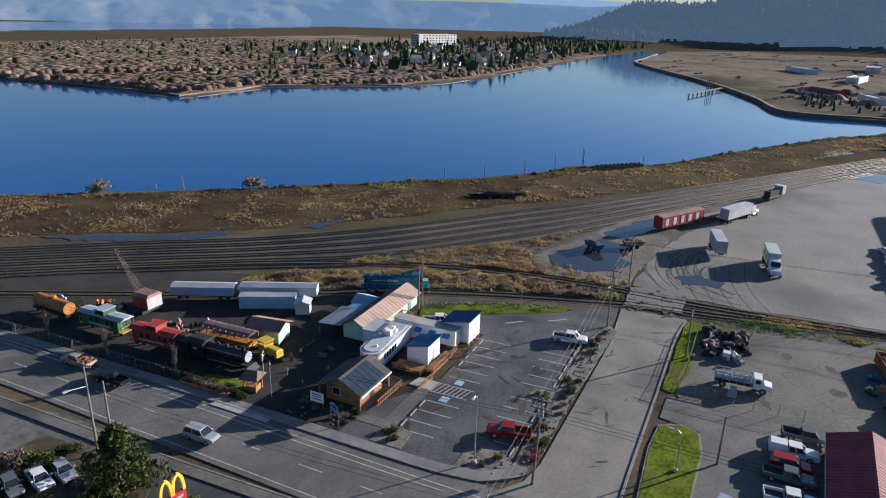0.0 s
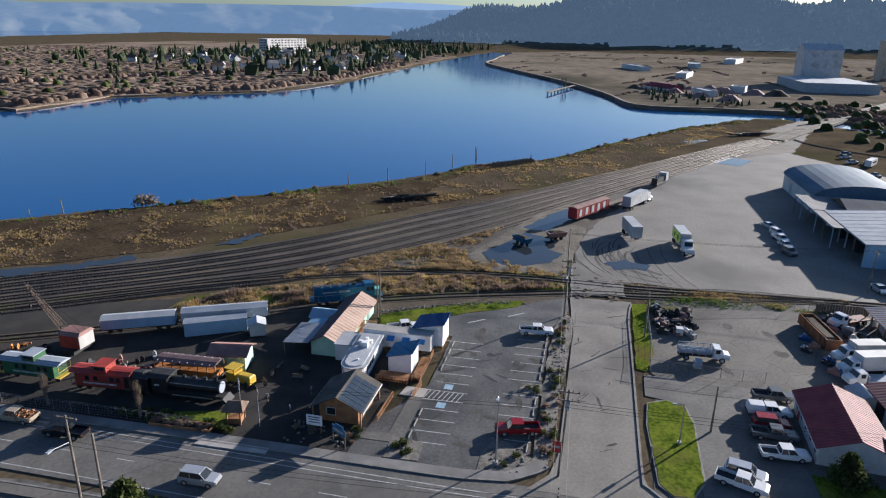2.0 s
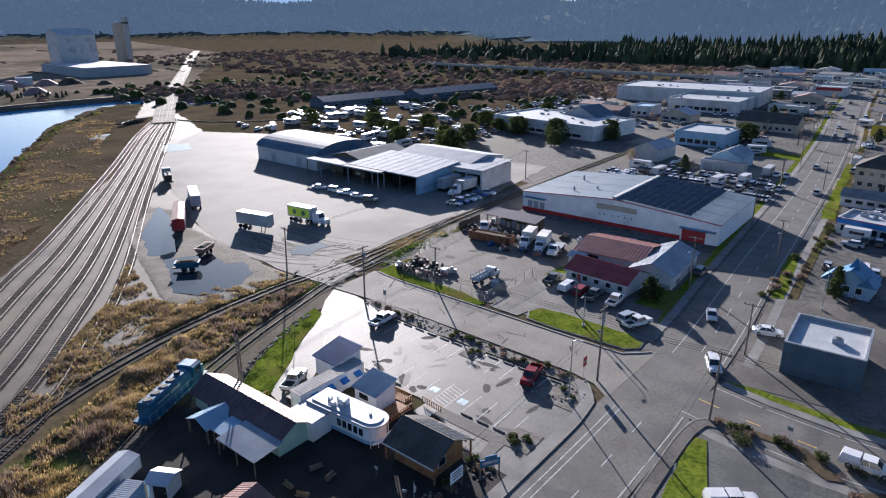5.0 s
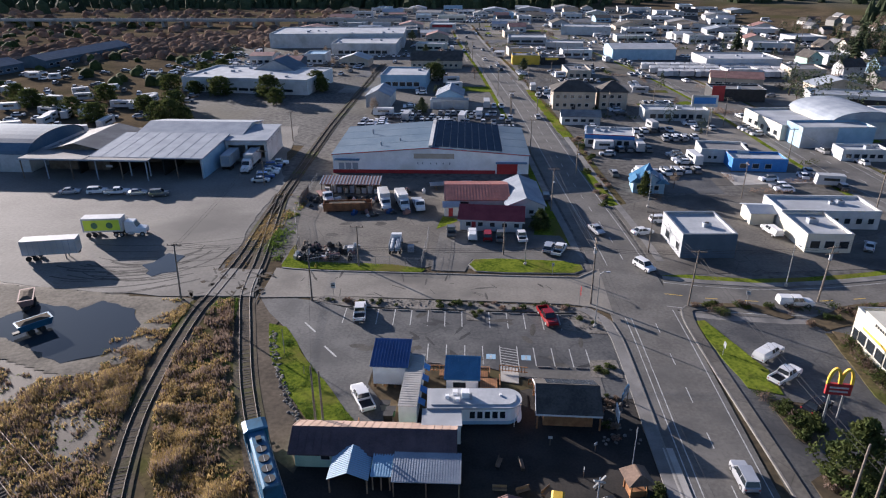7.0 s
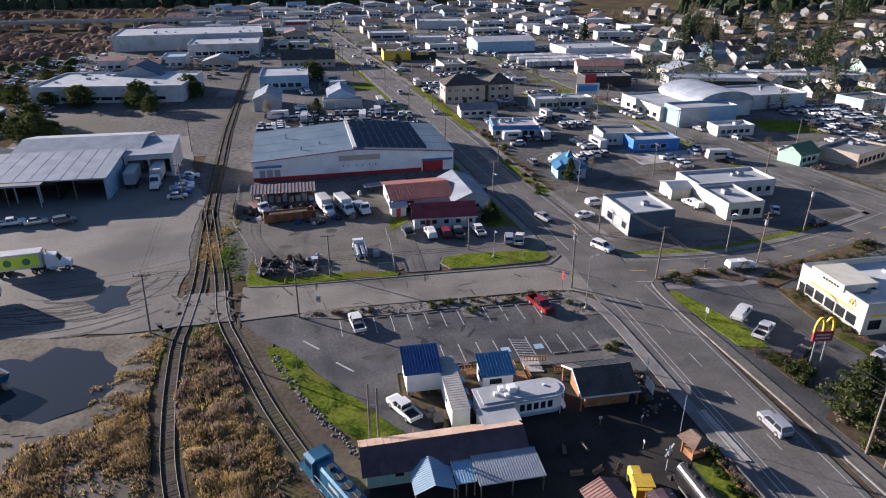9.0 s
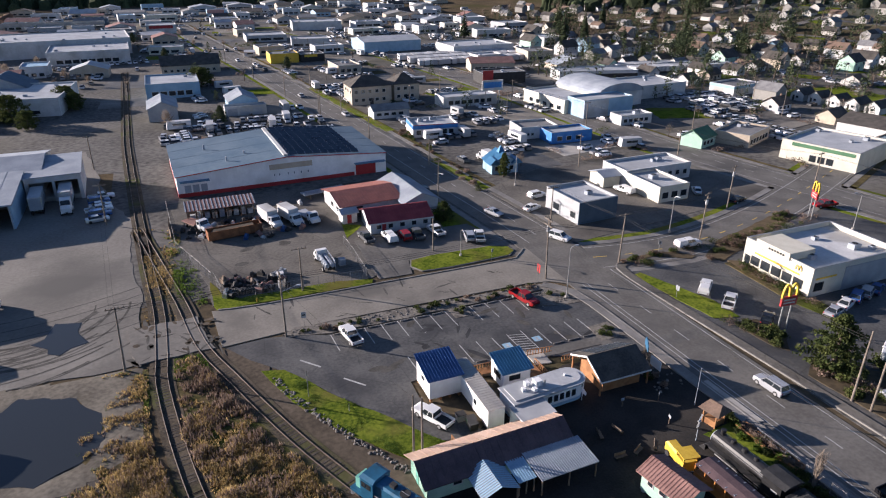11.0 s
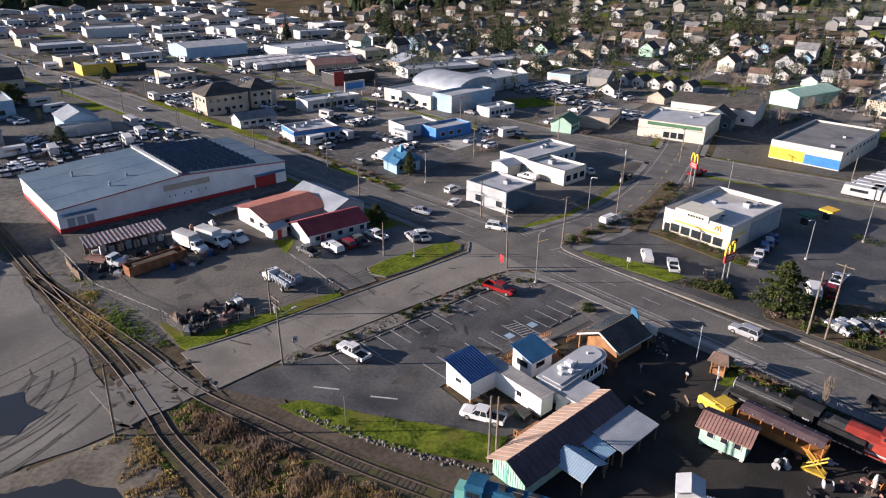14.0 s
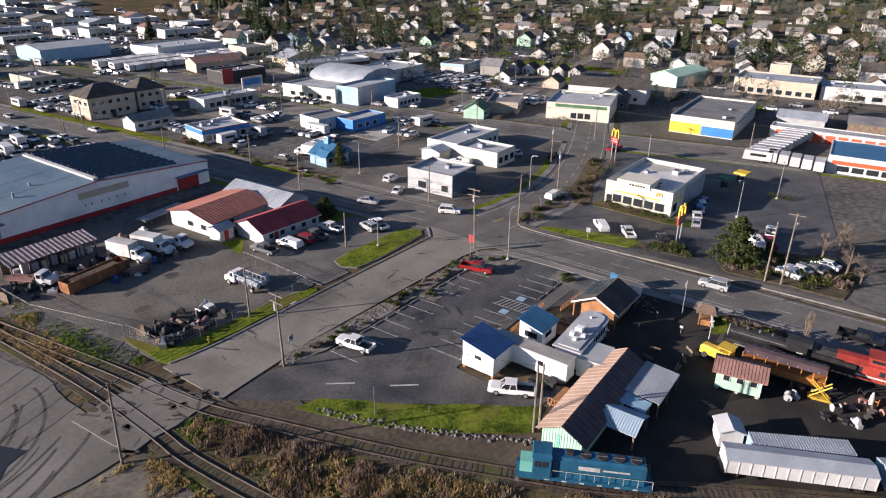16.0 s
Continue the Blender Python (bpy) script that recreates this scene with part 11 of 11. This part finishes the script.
for (ax, ay), (bx_, by_), wd, n_ in (((61.4, 92), (61.0, 78), 1.1, 34), ((60.6, 77), (62.4, 71.4), .9, 12), ((56.5, 100.5), (95, 104.2), 1.6, 70), ((43.2, 100), (46.8, 98.2), 1.0, 12),
                                    ((91.2, 66), (91, 58.6), 1.4, 14), ((43.4, 77), (45.2, 71), 1.0, 14), ((46.6, 60), (47.6, 52), 1.0, 16), ((48.4, 49.6), (52.6, 46.6), 1.3, 16)):
    for k in range(n_):
        w = rq.random()
        px, py = ax + (bx_ - ax) * w + rq.uniform(-wd, wd), ay + (by_ - ay) * w + rq.uniform(-wd, wd)
        s = rq.uniform(.4, .95)
        geo = rq.choice((green_h, green_h, brown_h))
        for _ in range(34):
            leaf_clump(geo, (px + rq.uniform(-s, s) * .8, py + rq.uniform(-s, s) * .8, rq.uniform(.1, 1.1) * s + .1), .26 * s, 3)
structure("town_hedges", green_h, M["shrub"], "dark green hedges and shrubs through the town", "hedges", kind="stuff")
structure("town_brush", brown_h, M["brush"], "brown winter hedges and shrubs through the town", "hedges", kind="stuff")

# residential streets and lawns of the slope, following the rise of the ground
def laid(name, pts, half, lift, material, label, category):
    p = curve_points(pts, 9)
    v, f = [], []
    for i, q in enumerate(p):
        d_ = (p[min(i + 1, len(p) - 1)] - p[max(i - 1, 0)]).normalized()
        for o in (-half, -half * .3, half * .3, half):
            x, y = q.x + d_.y * o, q.y - d_.x * o
            v.append((x, y, height_at(x, y) + lift))
    for i in range(len(p) - 1):
        f += [(4 * i + j, 4 * i + j + 1, 4 * i + 5 + j, 4 * i + 4 + j) for j in range(3)]
    return structure(name, G().add(v, f), material, label, category)


for k in range(5):
    off = 62 * k
    laid("road_residential", [(232 + off * 1.0, -30 + off * .1), (218 + off, 60 + off * .16), (205 + off, 150 + off * .2), (190 + off, 240 + off * .2), (172 + off, 330 + off * .2)], 3.2, .12, M["road"], "grey residential street on the slope", "road")
for k in range(6):
    laid("road_residential", [(168 - k * 9, 20 + 74 * k), (260 - k * 9, 40 + 74 * k), (360 - k * 9, 62 + 74 * k), (480 - k * 9, 88 + 74 * k)], 3.0, .16, M["street"], "pale residential cross street on the slope", "road")
for k in range(110):
    x, y = rq.uniform(185, 560), rq.uniform(-40, 440)
    if x - 90 < (y - 180) * .35:
        continue
    a, w_ = rq.uniform(0, 3.1), rq.uniform(4, 12)
    laid("lawn", [(x - math.cos(a) * w_, y - math.sin(a) * w_), (x, y), (x + math.cos(a) * w_, y + math.sin(a) * w_)], rq.uniform(2.5, 7), .2, M["grass"], "green winter lawn between the houses", "grass")

# houses beyond the nearer streets, too many to count
wall_g, roof_g = G(), [G(), G(), G()]
for _ in range(900):
    x, y = rq.uniform(180, 900), rq.uniform(-200, 640)
    w_, d_, h_ = rq.uniform(7, 11), rq.uniform(6, 8.5), rq.choice((2.8, 2.8, 3.2, 5.0))
    if x - 100 < (y - 180) * .4 or not free_spot(x, y, 7.5) or (x < 262 and y < 140):
        continue
    FOOT.append((x - 4.5, x + 4.5, y - 4, y + 4))
    z, a = height_at(x, y) - .3, radians(12 + rq.choice((0, 90)) + rq.uniform(-5, 5))
    c, s = math.cos(a), math.sin(a)
    put = lambda p: (x + p[0] * c - p[1] * s, y + p[0] * s + p[1] * c, z + p[2])
    r_ = h_ + d_ * .3
    wall_g.add([put(p) for p in ((-w_ / 2, -d_ / 2, 0), (w_ / 2, -d_ / 2, 0), (w_ / 2, d_ / 2, 0), (-w_ / 2, d_ / 2, 0), (-w_ / 2, -d_ / 2, h_), (w_ / 2, -d_ / 2, h_), (w_ / 2, d_ / 2, h_), (-w_ / 2, d_ / 2, h_), (-w_ / 2, 0, r_), (w_ / 2, 0, r_))],
               [(0, 1, 5, 4), (1, 2, 6, 9, 5), (2, 3, 7, 6), (3, 0, 4, 8, 7)])
    q = [(sx * (w_ / 2 + .4), sy * (d_ / 2 + .5), h_ - .25) for sy in (-1, 1) for sx in (-1, 1)]
    t0, t1 = (-w_ / 2 - .4, 0, r_ + .1), (w_ / 2 + .4, 0, r_ + .1)
    rq.choice(roof_g).add([put(p) for p in (q[0], q[1], t1, t0, q[2], q[3])], [(0, 1, 2, 3), (5, 4, 3, 2)])
M["house_mix"] = mat("house_mix", (0.26, 0.25, 0.23), (0.46, 0.445, 0.42), rough=.8, scale=.02, bump=0, island=.45)
structure("distant_houses", wall_g, M["house_mix"], "many distant white, cream and grey house walls", "houses", kind="stuff")
for geo, m_, lab in zip(roof_g, ("shingle", "brown_shingle", "grey_shingle"), ("dark", "brown", "grey")):
    structure("distant_roofs", geo, M[m_], f"many distant {lab} shingled gable roofs", "roofs", kind="stuff")

bare_g, ever_g, stem_g = G(), G(), G()


def mini_bare(x, y, z, h):
    stem_g.tube((x, y, z), (x, y, z + h * .5), h * .022 + .04, .05, n=5)
    r_ = h * rq.uniform(.3, .42)
    for _ in range(150):
        a, e = rq.uniform(0, 6.283), rq.uniform(-.2, 1.45)
        q = rq.uniform(.35, 1)
        p = Vector((x + math.cos(a) * math.cos(e) * r_ * q, y + math.sin(a) * math.cos(e) * r_ * q, z + h * .52 + math.sin(e) * h * .45 * q))
        d_ = (p - Vector((x, y, z + h * .35))).normalized() * h * .09 + Vector((rq.uniform(-1, 1), rq.uniform(-1, 1), rq.uniform(-.4, 1))) * h * .06
        w_ = d_.orthogonal().normalized() * h * .010
        bare_g.add([p - d_ - w_, p - d_ + w_, p + d_], [(0, 1, 2)])


def mini_ever(x, y, z, h):
    stem_g.tube((x, y, z), (x, y, z + h * .5), h * .025 + .05, .06, n=5)
    tall = rq.random() < .5
    for _ in range(70):
        u, a = rq.random(), rq.uniform(0, 6.283)
        r_ = h * (.24 * (1 - u) + .02 if tall else .36 * math.sqrt(max(0, 1 - (2 * u - 1) ** 2))) * rq.uniform(.5, 1.05)
        leaf_clump(ever_g, (x + math.cos(a) * r_, y + math.sin(a) * r_, z + h * (.12 + .86 * u)), h * .06 + .1, 3)


for x, y, n_, h_ in ((235, 435, 5, 17), (232, 306, 7, 16), (268, 299, 5, 14), (452, 586, 9, 22), (483, 395, 8, 20), (278, 212, 3, 15), (330, 330, 5, 16), (395, 250, 5, 17), (300, 110, 4, 13), (360, 60, 5, 15), (520, 300, 8, 19), (380, 470, 7, 19), (200, 380, 4, 13)):
    for _ in range(n_):
        px, py = x + rq.gauss(0, 6), y + rq.gauss(0, 6)
        for _ in range(2):
            mini_ever(px, py, height_at(px, py) - .2, h_ * rq.uniform(.75, 1.15))
for _ in range(260):
    a = rq.uniform(.02, 1.0)
    r_ = rq.uniform(290, 640)
    x, y = -50 + r_ * math.cos(a), 15 + r_ * math.sin(a)
    if free_spot(x, y, 1.5) and x - 90 > (y - 180) * .35:
        mini_ever(x, y, height_at(x, y) - .1, rq.uniform(7, 15))
for _ in range(1700):
    x, y = rq.uniform(170, 760), rq.uniform(-120, 600)
    if not free_spot(x, y, 2.2) or x - 90 < (y - 180) * .35:
        continue
    (mini_bare if rq.random() < .5 else mini_ever)(x, y, height_at(x, y) - .1, rq.uniform(4, 10))
for _ in range(150):
    x, y = rq.uniform(-150, 250), 160 + 440 * rq.random()
    if not free_spot(x, y, 2.2) or (x < 36 and y < 230) or (x < -60 and y < 330):
        continue
    (mini_bare if rq.random() < .5 else mini_ever)(x, y, 0, rq.uniform(3.5, 8))
structure("bare_trees", bare_g, M["twig"], "bare grey-brown winter trees through the town", "trees", kind="stuff")
structure("evergreen_trees", ever_g, M["conifer"], "dark evergreen trees through the town", "trees", kind="stuff")
structure("tree_stems", stem_g, M["bark"], "thin grey-brown trunks of the town trees", "trees", kind="stuff")

PL = None
for _ in range(70):
    x, y = rq.uniform(-60, 330), rq.uniform(150, 480)
    if not free_spot(x, y, 1.0) or (x < 36 and y < 215):
        continue
    if PL is None:
        PL = thing("street_pole", "thin brown timber pole carrying street wires", "pole", x, y, 0, 0, "poles through the town")
        part("pole", G().cyl(0, 0, 0, 9.5, .15, .1, n=6), M["pole_wood"], PL)
        part("crossarm", G().box(-1.1, 1.1, -.07, .07, 8.8, 8.95), M["pole_wood"], PL)
    else:
        copy_thing(PL, stand(x, y, height_at(x, y), rq.choice((0, 90, 10)))).scale = (K, K, K)
